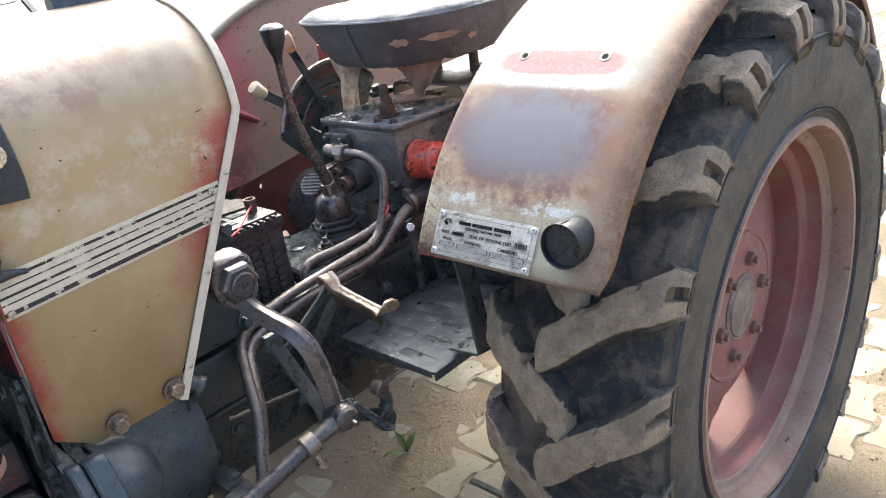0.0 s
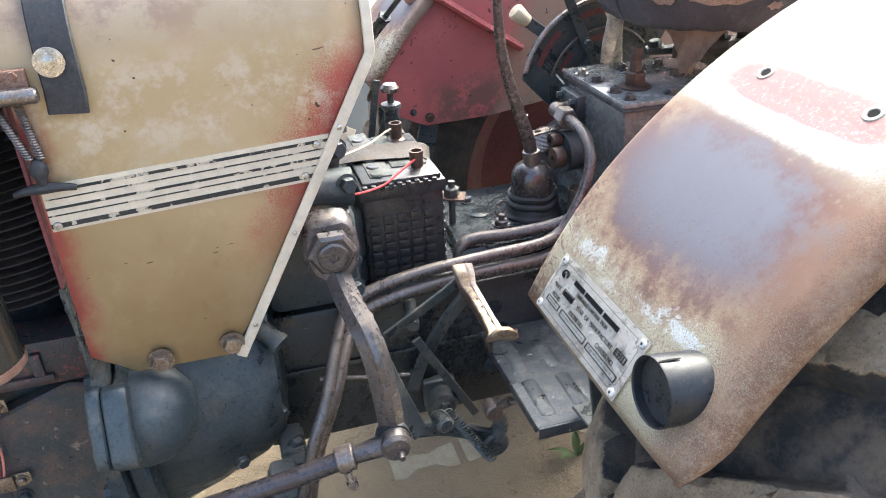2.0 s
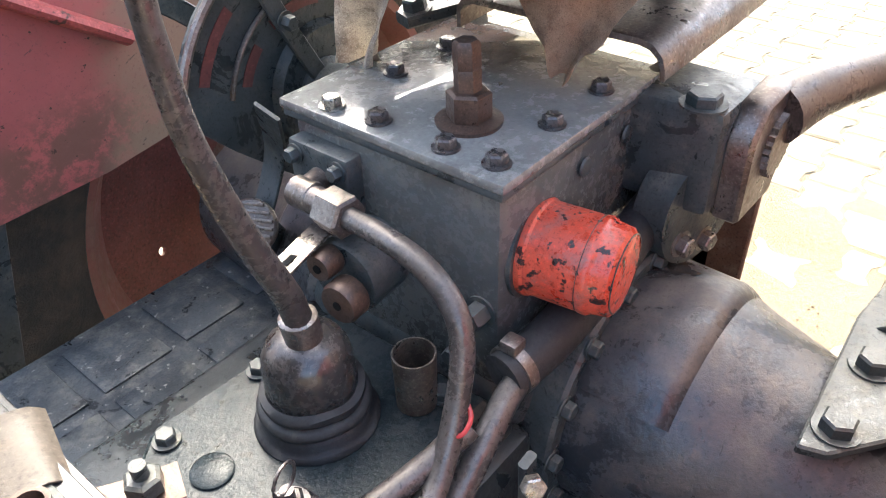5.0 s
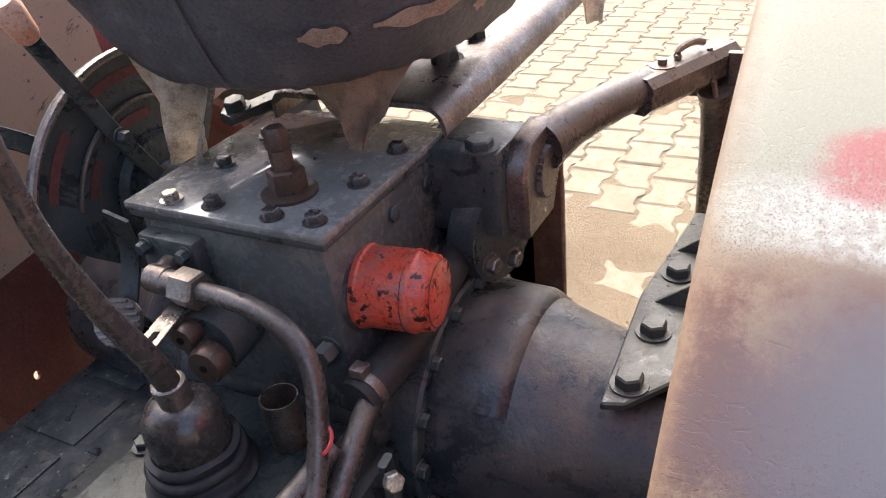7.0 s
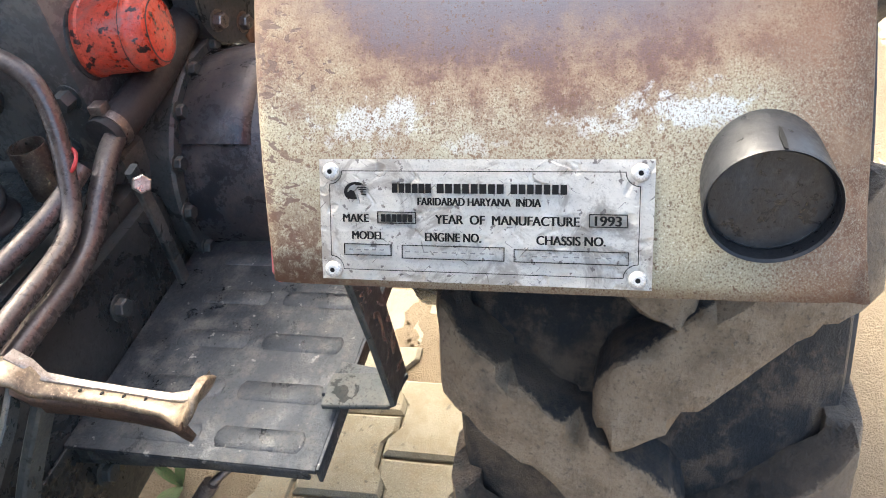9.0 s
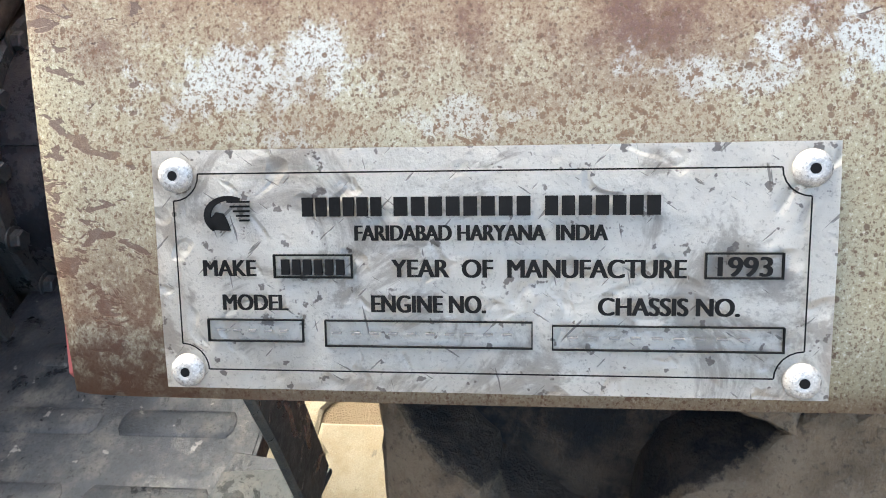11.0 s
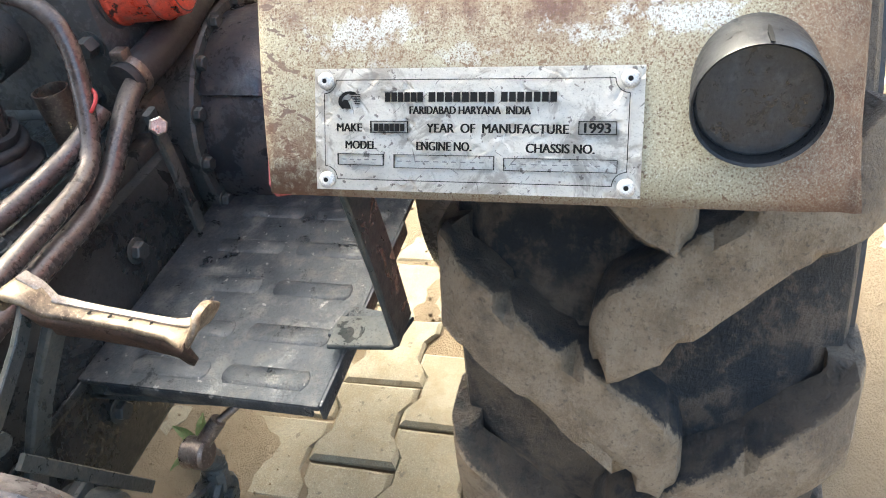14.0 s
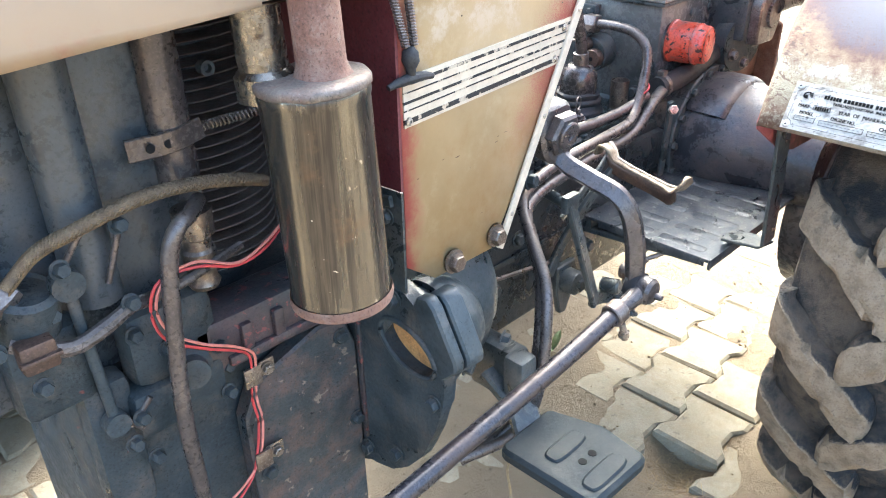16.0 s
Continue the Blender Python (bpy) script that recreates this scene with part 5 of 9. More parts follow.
# -- rear wheels --
def build_wheel(label):
    """Built round the origin with the axle along y; the outside faces -y."""
    wheel = thing("rear_wheel", (0, 0, 0), "", "")
    prof = [(0.372, -0.118), (0.385, -0.130), (0.42, -0.141), (0.47, -0.149), (0.52, -0.150), (0.548, -0.147), (0.566, -0.140), (0.580, -0.115), (0.594, -0.06), (0.599, 0.0), (0.594, 0.06), (0.580, 0.115), (0.566, 0.140), (0.548, 0.147), (0.52, 0.150), (0.47, 0.149), (0.42, 0.141), (0.385, 0.130), (0.372, 0.118), (0.36, 0.0)]
    bm = B()
    lathe(bm, prof + prof[:1], (0, 0, 0), (0, 1, 0), 96, False)
    part("tyre", bm, TREAD, wheel, "dusty black tyre with deep chevron lugs")
    for rr in (0.405, 0.412, 0.535, 0.541):
        yy = -0.1385 if rr < 0.45 else -0.1485
        bm = B()
        lathe(bm, [(rr - 0.0022, yy + 0.002), (rr, yy - 0.0035), (rr + 0.0022, yy + 0.002)], (0, 0, 0), (0, 1, 0), 96, False)
        part("sidewall_ring", bm, TYRE, wheel)
    meshes = []
    line = [(0.034, 11.7, 0.034, 0.618), (0.030, 11.4, 0.056, 0.630), (0.020, 10.7, 0.070, 0.637), (-0.005, 9.0, 0.072, 0.639), (-0.035, 6.9, 0.068, 0.637), (-0.060, 5.2, 0.060, 0.635), (-0.085, 3.5, 0.061, 0.631), (-0.110, 1.9, 0.064, 0.624), (-0.132, 0.4, 0.069, 0.615), (-0.146, -0.5, 0.072, 0.604), (-0.1535, -1.0, 0.071, 0.580), (-0.1555, -1.3, 0.066, 0.552), (-0.150, -1.4, 0.062, 0.538)]
    steps = []
    for a, b in zip(line, line[1:]):
        steps += [tuple(a[q] + (b[q] - a[q]) * f for q in range(4)) for f in (0.0, 0.33, 0.67)]
    steps.append(line[-1])
    across = ((-0.74, None), (-0.60, -0.020), (-0.54, -0.005), (-0.50, -0.0005), (-0.34, 0.0), (-0.17, 0.0004), (0.0, 0.0006), (0.17, 0.0004), (0.34, 0.0), (0.50, -0.0005), (0.54, -0.005), (0.60, -0.020), (0.74, None))
    for s in (-1, 1):
        for variant in range(5 if s < 0 else 4):
            torn = variant == 4
            bm = B()
            rings = []
            for k, (y, deg, w, r) in enumerate(steps):
                q = radians(deg)
                base = 0.582 if k < 27 else 0.53
                yin = y if k < 24 else max(y, -0.128)
                ring = []
                for f, dr in across:
                    side = 1 if f > 0 else -1
                    rim = abs(f) > 0.4
                    jag = 0.0
                    if rim:
                        jag = noise.noise(Vector((k * 0.28, side * 3.0, variant * 9.1 + s))) * 0.062 + noise.noise(Vector((k * 0.8, f * 9.0, variant * 4.1 + s))) * (0.045 if k < 23 else 0.010)
                    dip = noise.noise(Vector((k * 0.3, f * 4.0, variant * 5.3 + 20 * s))) * 0.005 + noise.noise(Vector((k * 0.9, f * 11.0, variant * 2.3 + s))) * 0.0012
                    # torn notches along the edges and a deep crack in one lug
                    bite = noise.noise(Vector((k * 0.5, side * 7.0, variant * 3.7 + 4 * s)))
                    if rim and bite > 0.26 and k < 23:
                        dip -= (bite - 0.26) * 0.06
                    if variant == 2 and 6 <= k <= 9 and -0.4 < f < 0.5:
                        dip -= 0.009 * (1 - abs(k - 7.5) / 2.5)
                    if torn and k < 12:
                        # a hole and lifted flaps in the torn nose
                        dip -= 0.030 * math.exp(-((k - 3.6) / 1.3) ** 2 - ((f - 0.36) / 0.13) ** 2)
                        dip += 0.007 * math.exp(-((k - 6.0) / 1.0) ** 2 - ((f - 0.30) / 0.22) ** 2) * (1 if dr is not None else 0)
                        dip += 0.003 * math.sin(f * 26 + k * 0.5) * math.exp(-((k - 5.0) / 2.4) ** 2) * (1 if f > -0.1 else 0)
                        jag += 0.10 * math.exp(-((k - 1.5) / 1.2) ** 2) * (1 if f > 0.4 else 0) - 0.09 * math.exp(-((k - 4.4) / 0.8) ** 2) * (1 if f > 0.4 else 0)
                    rr, yy = (base, yin) if dr is None else (r + dr + dip, y)
                    a = q + w * (f + jag) / 0.62
                    ring.append((math.cos(a) * rr, yy if s < 0 else -yy, math.sin(a) * rr))
                rings.append(ring)
            skin = grow(bm, rings)
            bmesh.ops.recalc_face_normals(bm, faces=bm.faces)
            layer = bm.loops.layers.uv.new("across")
            spread = dict((v, (abs(f), k / 36.0)) for k, row in enumerate(skin) for v, (f, dr) in zip(row, across))
            for f in bm.faces:
                for lp in f.loops:
                    lp[layer].uv = spread[lp.vert]
            # hollow in the shoulder end
            pocket = set(v for k in range(27, 34) for v in skin[k][5:8])
            hollow = [f for f in bm.faces if all(v in pocket for v in f.verts)]
            bmesh.ops.inset_region(bm, faces=hollow, thickness=0.002, depth=0.0)
            for v in set(v for f in hollow for v in f.verts):
                v.co.y += 0.014 * (1 if s < 0 else -1)
                v.co.x, v.co.z = v.co.x * 0.992, v.co.z * 0.992
            me = mesh_of(bm, 38)
            me.materials.append(LUGMAT)
            meshes.append(me)
    for k in range(20):
        # outer row, then the inner row half a step on
        part("lug", meshes[(k * 3 + k // 4) % 4 if k else 4], None, wheel, place=Matrix.Rotation(radians(-18.0 * k), 4, "Y"))
        part("lug", meshes[5 + (k + k // 3) % 4], None, wheel, place=Matrix.Rotation(radians(-18.0 * k - 9.0), 4, "Y"))
    bm = B()
    lathe(bm, [(0.388, -0.126), (0.392, -0.132), (0.386, -0.139), (0.376, -0.138), (0.3745, -0.134), (0.3715, -0.124), (0.3695, -0.108), (0.3690, -0.094), (0.362, -0.087), (0.350, -0.084), (0.3475, -0.080), (0.3465, -0.055), (0.344, -0.049), (0.324, -0.043), (0.3205, -0.038), (0.319, -0.02), (0.318, 0.05), (0.333, 0.07), (0.347, 0.085), (0.352, 0.105), (0.37, 0.125), (0.388, 0.130)], (0, 0, 0), (0, 1, 0), 80, False)
    rim = part("rim", bm, [WHEELRED, RIMTAN], wheel, "faded red steel rim with a dusty tan edge", smooth=28)
    for f in rim.data.polygons:
        c = f.center
        if c.y < -0.082:
            f.material_index = 1
    # pressed disc with gaps between its lugs at the rim
    bm = B()
    n = 192
    rings = []
    for f, y in ((0.0, -0.030), (0.14, -0.030), (0.34, -0.030), (0.47, -0.026), (0.60, -0.016), *((f, -0.016 + (f - 0.6) / 0.115 * 0.012) for f in (0.645, 0.654, 0.663, 0.672, 0.681, 0.690, 0.699)), (0.715, -0.004), (0.76, 0.0), (0.86, 0.012), (1.0, 0.020)):
        ring = []
        for i in range(n):
            a = 2 * math.pi * i / n
            gap = min(abs((math.degrees(a) - g + 180) % 360 - 180) for g in (131.3, 41.3))
            edge = 0.322 if gap > 19 else 0.205
            rr = max(0.0005, f * 0.322)
            ring.append((math.cos(a) * min(rr, edge), y, math.sin(a) * min(rr, edge)))
        rings.append(ring)
    grow(bm, rings, True, False)
    gone = []
    for f in bm.faces:
        c = f.calc_center_median()
        rad, ang = math.hypot(c.x, c.z), math.degrees(math.atan2(c.z, c.x)) % 360
        off = (ang - 30.6 + 30.0) % 60.0 - 30.0
        if math.hypot(rad - 0.2164, radians(off) * 0.2164) < 0.0085:
            gone.append(f)
    bmesh.ops.delete(bm, geom=gone, context="FACES")
    # round off the six holes
    for k in range(6):
        qa = radians(30.6 + 60 * k)
        hx_, hz_ = math.cos(qa) * 0.2164, math.sin(qa) * 0.2164
        for vert in bm.verts:
            d = math.hypot(vert.co.x - hx_, vert.co.z - hz_)
            if 0.001 < d < 0.014 and vert.is_boundary:
                vert.co.x, vert.co.z = hx_ + (vert.co.x - hx_) / d * 0.008, hz_ + (vert.co.z - hz_) / d * 0.008
    bmesh.ops.dissolve_degenerate(bm, dist=0.0004, edges=bm.edges[:])
    bmesh.ops.solidify(bm, geom=bm.faces[:], thickness=0.006)
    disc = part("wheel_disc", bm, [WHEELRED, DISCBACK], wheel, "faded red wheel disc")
    # inner faces take a darker, less tan red than the outside
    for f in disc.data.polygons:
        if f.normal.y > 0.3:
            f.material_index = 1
    bm = B()
    lathe(bm, [(0.072, -0.030), (0.072, -0.038), (0.066, -0.041), (0.062, -0.040), (0.060, -0.043), (0.02, -0.045), (0.001, -0.0455)], (0, 0, 0), (0, 1, 0), 36)
    part("hub_cap", bm, BROWNCAP, wheel, "dull brown dusty hub cap")
    bm = B()
    lathe(bm, [(0.073, -0.0305), (0.075, -0.034), (0.080, -0.034), (0.082, -0.0305)], (0, 0, 0), (0, 1, 0), 36, False)
    part("hub_ring", bm, GREASE, wheel)
    bm = B()
    lathe(bm, [(0.148, -0.0295), (0.152, -0.034), (0.158, -0.034), (0.163, -0.0275)], (0, 0, 0), (0, 1, 0), 48, False)
    part("disc_ridge", bm, WHEELRED, wheel)
    for k in range(6):
        a = radians(38 + 60 * k)
        p = (math.cos(a) * 0.1015, -0.032, math.sin(a) * 0.1015)
        bolt(wheel, p, (0, -1, 0), 0.0165, 0.014, RUST, True, 0.008, "wheel_nut")
    # raised sidewall lettering, kept as plain blocks
    for k in range(7):
        a = radians(58 + 5.2 * k)
        bm = B()
        box(bm, (-0.016, -0.153, 0.455), (0.016, -0.1465, 0.507), 0.002)
        part("sidewall_block", bm, TYRE, wheel, place=Matrix.Rotation(radians(90) - a, 4, "Y"))
    return wheel


wheel = build_wheel("near")


def place_wheel(root, m):
    root.parent = tractor
    root.matrix_parent_inverse = WM[tractor].inverted()
    root.matrix_basis = m


# the rolling position of the lugs: the outer row's tips stand 161 degrees round
turn = Matrix.Rotation(radians(-(161.3 - 10.6)), 4, "Y")
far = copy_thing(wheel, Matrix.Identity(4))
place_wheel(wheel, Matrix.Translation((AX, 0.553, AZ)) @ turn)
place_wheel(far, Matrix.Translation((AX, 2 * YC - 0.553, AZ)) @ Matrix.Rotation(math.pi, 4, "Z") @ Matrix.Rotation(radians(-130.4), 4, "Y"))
tagged(wheel, "rear wheel with dusty chevron tyre and faded red rim")
tagged(far, "rear wheel with dusty chevron tyre and faded red rim")

# -- transmission, clutch housing, lift housing --
bm = B()
box(bm, (0.60, 1.085, 0.52), (1.26, 1.39, 0.775), 0.012)
box(bm, (0.90, 1.10, 0.765), (1.25, 1.37, 0.792), 0.008)
gearcase = part("gearbox_casing", bm, CASEMAT, tractor, "greasy black gearbox casing")
bm = B()
box(bm, (0.62, 1.079, 0.66), (1.24, 1.0835, 0.672), 0.002)
part("casing_rib", bm, CASEMAT, gearcase)
for p in ((0.72, 1.084, 0.62), (0.78, 1.084, 0.70), (1.0, 1.084, 0.60), (1.12, 1.084, 0.72)):
    bolt(gearcase, p, (0, -1, 0), 0.011, 0.009, GREASE)
bm = B()
lathe(bm, [(0.0095, 0), (0.0095, 0.008), (0.008, 0.009)], (1.162, 1.026, 0.850), (-0.6, -0.7, 0.4), 6)
lathe(bm, [(0.004, 0.008), (0.004, 0.0102)], (1.162, 1.026, 0.850), (-0.6, -0.7, 0.4), 12)
part("drain_nut", bm, BRIGHT, gearcase)
bm = B()
bar(bm, [(1.170, 1.036, 0.862), (1.178, 1.040, 0.80), (1.19, 1.05, 0.70)], 0.016, 0.008, 3, up=(0, 1, 0))
part("catch_lever", bm, GREASE, gearcase)

# top cover with dipstick and plug
bm = B()
prism(bm, [(0.955, 1.115), (1.235, 1.115), (1.235, 1.315), (1.03, 1.325), (0.965, 1.27)], (0, 0, 0.790), (1, 0, 0), (0, 1, 0), (0, 0, 0.026), 0.006)
cover = part("gearbox_cover", bm, COVERMAT, tractor, "dusty grey gearbox top cover spotted with oil")
for p in ((1.012, 1.122, 0.810), (1.03, 1.30, 0.817), (1.20, 1.30, 0.817), (1.21, 1.15, 0.817), (1.13, 1.302, 0.817)):
    bolt(cover, p, (0, 0, 1), 0.009, 0.008, GREASE)
bm = B()
lathe(bm, [(0.018, 0), (0.018, 0.002), (0.016, 0.003)], (1.035, 1.245, 0.816), (0, 0, 1), 24)
part("core_plug", bm, COVERMAT, cover)
bm = B()
lathe(bm, [(0.023, 0), (0.0235, 0.004), (0.019, 0.006), (0.0205, 0.009), (0.0195, 0.012), (0.016, 0.014), (0.016, 0.017)], (1.048, 1.163, 0.815), (0, 0, 1), 28)
lathe(bm, [(0.0125, 0.015), (0.0125, 0.023), (0.010, 0.025)], (1.048, 1.163, 0.815), (0, 0, 1), 6)
lathe(bm, [(0.0055, 0.024), (0.0055, 0.034)], (1.048, 1.163, 0.815), (0, 0, 1), 10)
ringpts = [(1.048 + 0.013 * math.cos(a), 1.163 + 0.004 * math.cos(a), 0.861 + 0.013 * math.sin(a)) for a in (2 * math.pi * i / 20 for i in range(21))]
tube(bm, ringpts, 0.0016, 6, 1)
part("dipstick", bm, FORGED, cover, "steel dipstick plug with a wire ring")

# gear lever, dome and rubber boot
bm = B()
lathe(bm, [(0.053, 0.0), (0.054, 0.004), (0.051, 0.008), (0.0475, 0.011), (0.0475, 0.016), (0.0445, 0.019), (0.0475, 0.022), (0.0482, 0.027), (0.0455, 0.031), (0.0415, 0.032), (0.0440, 0.036), (0.0440, 0.041), (0.0385, 0.044), (0.036, 0.042)], (1.128, 1.222, 0.814), (0, 0, 1), 48)
for vert in bm.verts:
    sag = noise.noise(Vector((vert.co.x * 26, vert.co.y * 26, 2.0)))
    if vert.co.z > 0.822:
        vert.co.z += sag * 0.005
boot = part("lever_boot", bm, RUBBER, tractor, "sagging folded black rubber gear lever boot", smooth=60)
bm = B()
lathe(bm, [(0.035, 0.0), (0.0368, 0.006), (0.0378, 0.018), (0.0378, 0.032), (0.0358, 0.045), (0.0305, 0.0555), (0.0215, 0.0622), (0.012, 0.0642)], (1.128, 1.222, 0.848), (0, 0, 1), 40)
dome = part("lever_dome", bm, DOMEMAT, tractor, "dark steel dome at the gear lever's foot")
bm = B()
lathe(bm, [(0.015, 0), (0.0155, 0.026), (0.0125, 0.028)], (1.126, 1.218, 0.908), (-0.10, 0, 1), 20)
part("lever_collar", bm, STEEL, dome)
bm = B()
tube(bm, [(1.126, 1.219, 0.90), (1.119, 1.215, 0.95), (1.098, 1.213, 1.01), (1.082, 1.213, 1.06), (1.066, 1.208, 1.12), (1.058, 1.202, 1.18), (1.056, 1.199, 1.215)], [0.0115, 0.0115, 0.0105, 0.0098, 0.0088, 0.0078, 0.0075], 12, 5)
lever = part("gear_lever", bm, PIPE, tractor, "bent steel gear lever with a black knob")
bm = B()
lathe(bm, [(0.008, -0.012), (0.009, 0.0), (0.013, 0.010), (0.020, 0.030), (0.0235, 0.046), (0.0225, 0.054), (0.015, 0.0605), (0.002, 0.0625)], (1.056, 1.199, 1.212), (-0.02, -0.04, 1), 28)
part("gear_knob", bm, KNOB, lever)

# lift housing (hydraulic box) with bolted lid
bm = B()
box(bm, (1.245, 1.118, 0.815), (1.53, 1.345, 1.018), 0.010)
lift = part("lift_housing", bm, LIFTMAT, tractor, "oily dark blue-grey hydraulic lift housing")
bm = B()
box(bm, (1.240, 1.113, 1.016), (1.475, 1.35, 1.023), 0.002)
part("gasket", bm, GREASE, lift)
bm = B()
box(bm, (1.238, 1.111, 1.0235), (1.477, 1.352, 1.033), 0.0025)
part("lid", bm, LID, lift, "dusty bolted lid")
for p in ((1.254, 1.300), (1.258, 1.250), (1.256, 1.178), (1.260, 1.133), (1.335, 1.302), (1.335, 1.134), (1.412, 1.135), (1.41, 1.302)):
    bolt(lift, (p[0], p[1], 1.0332), (0, 0, 1), 0.0085, 0.008, BRIGHT if p[1] > 1.29 and p[0] < 1.26 else FORGED)
bm = B()
lathe(bm, [(0.027, 0), (0.028, 0.004), (0.021, 0.006)], (1.300, 1.190, 1.0325), (0, 0, 1), 26)
lathe(bm, [(0.0175, 0.004), (0.0185, 0.008), (0.0185, 0.027), (0.0155, 0.029)], (1.300, 1.190, 1.0325), (0, 0, 1), 6)
lathe(bm, [(0.0112, 0.027), (0.0112, 0.045), (0.0104, 0.0465), (0.0112, 0.048), (0.0112, 0.066), (0.0088, 0.069)], (1.300, 1.190, 1.0325), (0, 0.03, 1), 6)
part("breather_nut", bm, NUTBROWN, lift, "brown steel stacked nuts")
bm = B()
box(bm, (1.228, 1.262, 0.945), (1.248, 1.335, 1.004), 0.003)
part("pipe_flange", bm, GREASE, lift)
for y, z in ((1.272, 0.957), (1.272, 0.992), (1.325, 0.957), (1.325, 0.992)):
    bolt(lift, (1.2275, y, z), (-1, 0, 0), 0.007, 0.008, GREASE)
for p in ((1.43, 1.115, 0.99), (1.36, 1.115, 0.99)):
    bm = B()
    lathe(bm, [(0.009, 0), (0.008, 0.002), (0.003, 0.003)], p, (0, -1, 0), 12)
    part("plug", bm, GREASE, lift)
bolt(lift, (1.245, 1.135, 0.90), (-1, 0, 0), 0.011, 0.016, GREASE)
bolt(lift, (1.244, 1.16, 0.84), (-1, 0, 0), 0.010, 0.012, GREASE)

# oil pipe from the elbow, down and forward to the clutch housing
bm = B()
rod(bm, (1.232, 1.298, 0.975), (1.205, 1.292, 0.975), 0.012)
lathe(bm, [(0.014, 0), (0.014, 0.022), (0.012, 0.024)], (1.205, 1.302, 0.974), (0, -1, 0), 16)
rod(bm, (1.205, 1.29, 0.974), (1.2, 1.235, 0.975), 0.0125)
lathe(bm, [(0.019, 0), (0.019, 0.026), (0.016, 0.028)], (1.2025, 1.262, 0.9745), (-0.05, -1, 0.0), 6)
elbow = part("pipe_elbow", bm, STEEL, tractor, "bare steel pipe elbow and union nut")
bm = B()
tube(bm, [(1.201, 1.240, 0.975), (1.196, 1.19, 0.978), (1.190, 1.145, 0.974), (1.184, 1.113, 0.955), (1.176, 1.100, 0.925), (1.155, 1.092, 0.880), (1.125, 1.084, 0.843), (1.085, 1.075, 0.830), (1.0, 1.072, 0.826), (0.88, 1.072, 0.818), (0.80, 1.07, 0.803), (0.755, 1.055, 0.786), (0.728, 1.015, 0.752), (0.700, 0.960, 0.700), (0.668, 0.929, 0.640), (0.648, 0.918, 0.58), (0.632, 0.92, 0.51), (0.60, 0.94, 0.455), (0.53, 0.98, 0.43)], 0.0098, 12, 5)
part("oil_pipe", bm, PIPE, tractor, "brown oily steel oil pipe")
bm = B()
tube(bm, [(1.243, 1.088, 0.866), (1.205, 1.083, 0.858), (1.165, 1.077, 0.84), (1.12, 1.074, 0.812), (1.07, 1.072, 0.801), (1.0, 1.070, 0.800), (0.88, 1.068, 0.792), (0.80, 1.066, 0.778), (0.764, 1.055, 0.764), (0.742, 1.024, 0.738), (0.713, 0.977, 0.692), (0.680, 0.948, 0.634), (0.659, 0.937, 0.574), (0.643, 0.940, 0.505), (0.61, 0.958, 0.448), (0.54, 0.995, 0.41)], 0.0115, 12, 5)
part("return_pipe", bm, PIPE, tractor, "brown oily steel return pipe")
bm = B()
tube(bm, [(0.957, 1.125, 0.785), (0.958, 1.126, 0.803), (0.968, 1.13, 0.822), (0.992, 1.13, 0.829), (1.05, 1.118, 0.833), (1.12, 1.10, 0.846), (1.165, 1.085, 0.868)], 0.0105, 12, 5)
lathe(bm, [(0.017, 0), (0.017, 0.006), (0.013, 0.007)], (0.957, 1.125, 0.783), (0, 0, 1), 18)
part("short_pipe", bm, PIPE, tractor, "brown bent pipe stub")
bm = B()
tube(bm, [(1.222, 1.096, 0.866), (1.27, 1.088, 0.872), (1.34, 1.085, 0.885), (1.42, 1.09, 0.90), (1.50, 1.10, 0.90)], 0.021, 16, 4)
hose = part("rubber_hose", bm, RUBBER, tractor, "thick black rubber hose with a steel clip")
bm = B()
lathe(bm, [(0.0215, 0), (0.023, 0.0005), (0.023, 0.011), (0.0215, 0.0115)], (1.230, 1.095, 0.8665), (1, -0.12, 0.1), 26, False)
box(bm, (1.226, 1.088, 0.888), (1.242, 1.104, 0.899), 0.002)
part("hose_clip", bm, STEEL, hose)
bm = B()
tube(bm, [(1.146, 1.091, 0.868), (1.149, 1.079, 0.878), (1.160, 1.080, 0.886), (1.168, 1.092, 0.892)], 0.002, 6, 4)
part("red_tie", bm, WIRE, tractor)
# small open pipe bracket behind the oil pipe
bm = B()
lathe(bm, [(0.018, 0), (0.019, 0.058), (0.0175, 0.058), (0.0165, 0.0)], (1.192, 1.165, 0.817), (0, 0, 1), 22, False)
part("open_sleeve", bm, BRONZE, tractor, "short brown open steel sleeve")

# control valve, slotted tab and the ribbed brake pedal behind
bm = B()
lathe(bm, [(0.034, 0), (0.036, 0.004), (0.036, 0.05)], (1.195, 1.245, 0.912), (1, 0.1, 0.0), 28)
valve = part("control_valve", bm, GREASE, tractor, "oily dark control valve with drilled end caps")
for p, r in (((1.185, 1.225, 0.912), 0.019), ((1.190, 1.25, 0.935), 0.013)):
    bm = B()
    lathe(bm, [(r * 0.9, -0.018), (r, -0.015), (r, 0.0), (r * 0.95, 0.002)], p, (1, 0.1, 0), 24)
    part("end_cap", bm, NUTBROWN, valve)
    bm = B()
    lathe(bm, [(0.004, 0), (0.004, 0.001)], Vector(p) + Vector((-0.0185, -0.002, 0)), (-1, -0.1, 0), 12)
    part("drilled_hole", bm, INK, valve)
bm = B()
bar(bm, [(1.205, 1.27, 0.952), (1.175, 1.262, 0.952), (1.135, 1.252, 0.951)], 0.022, 0.003)
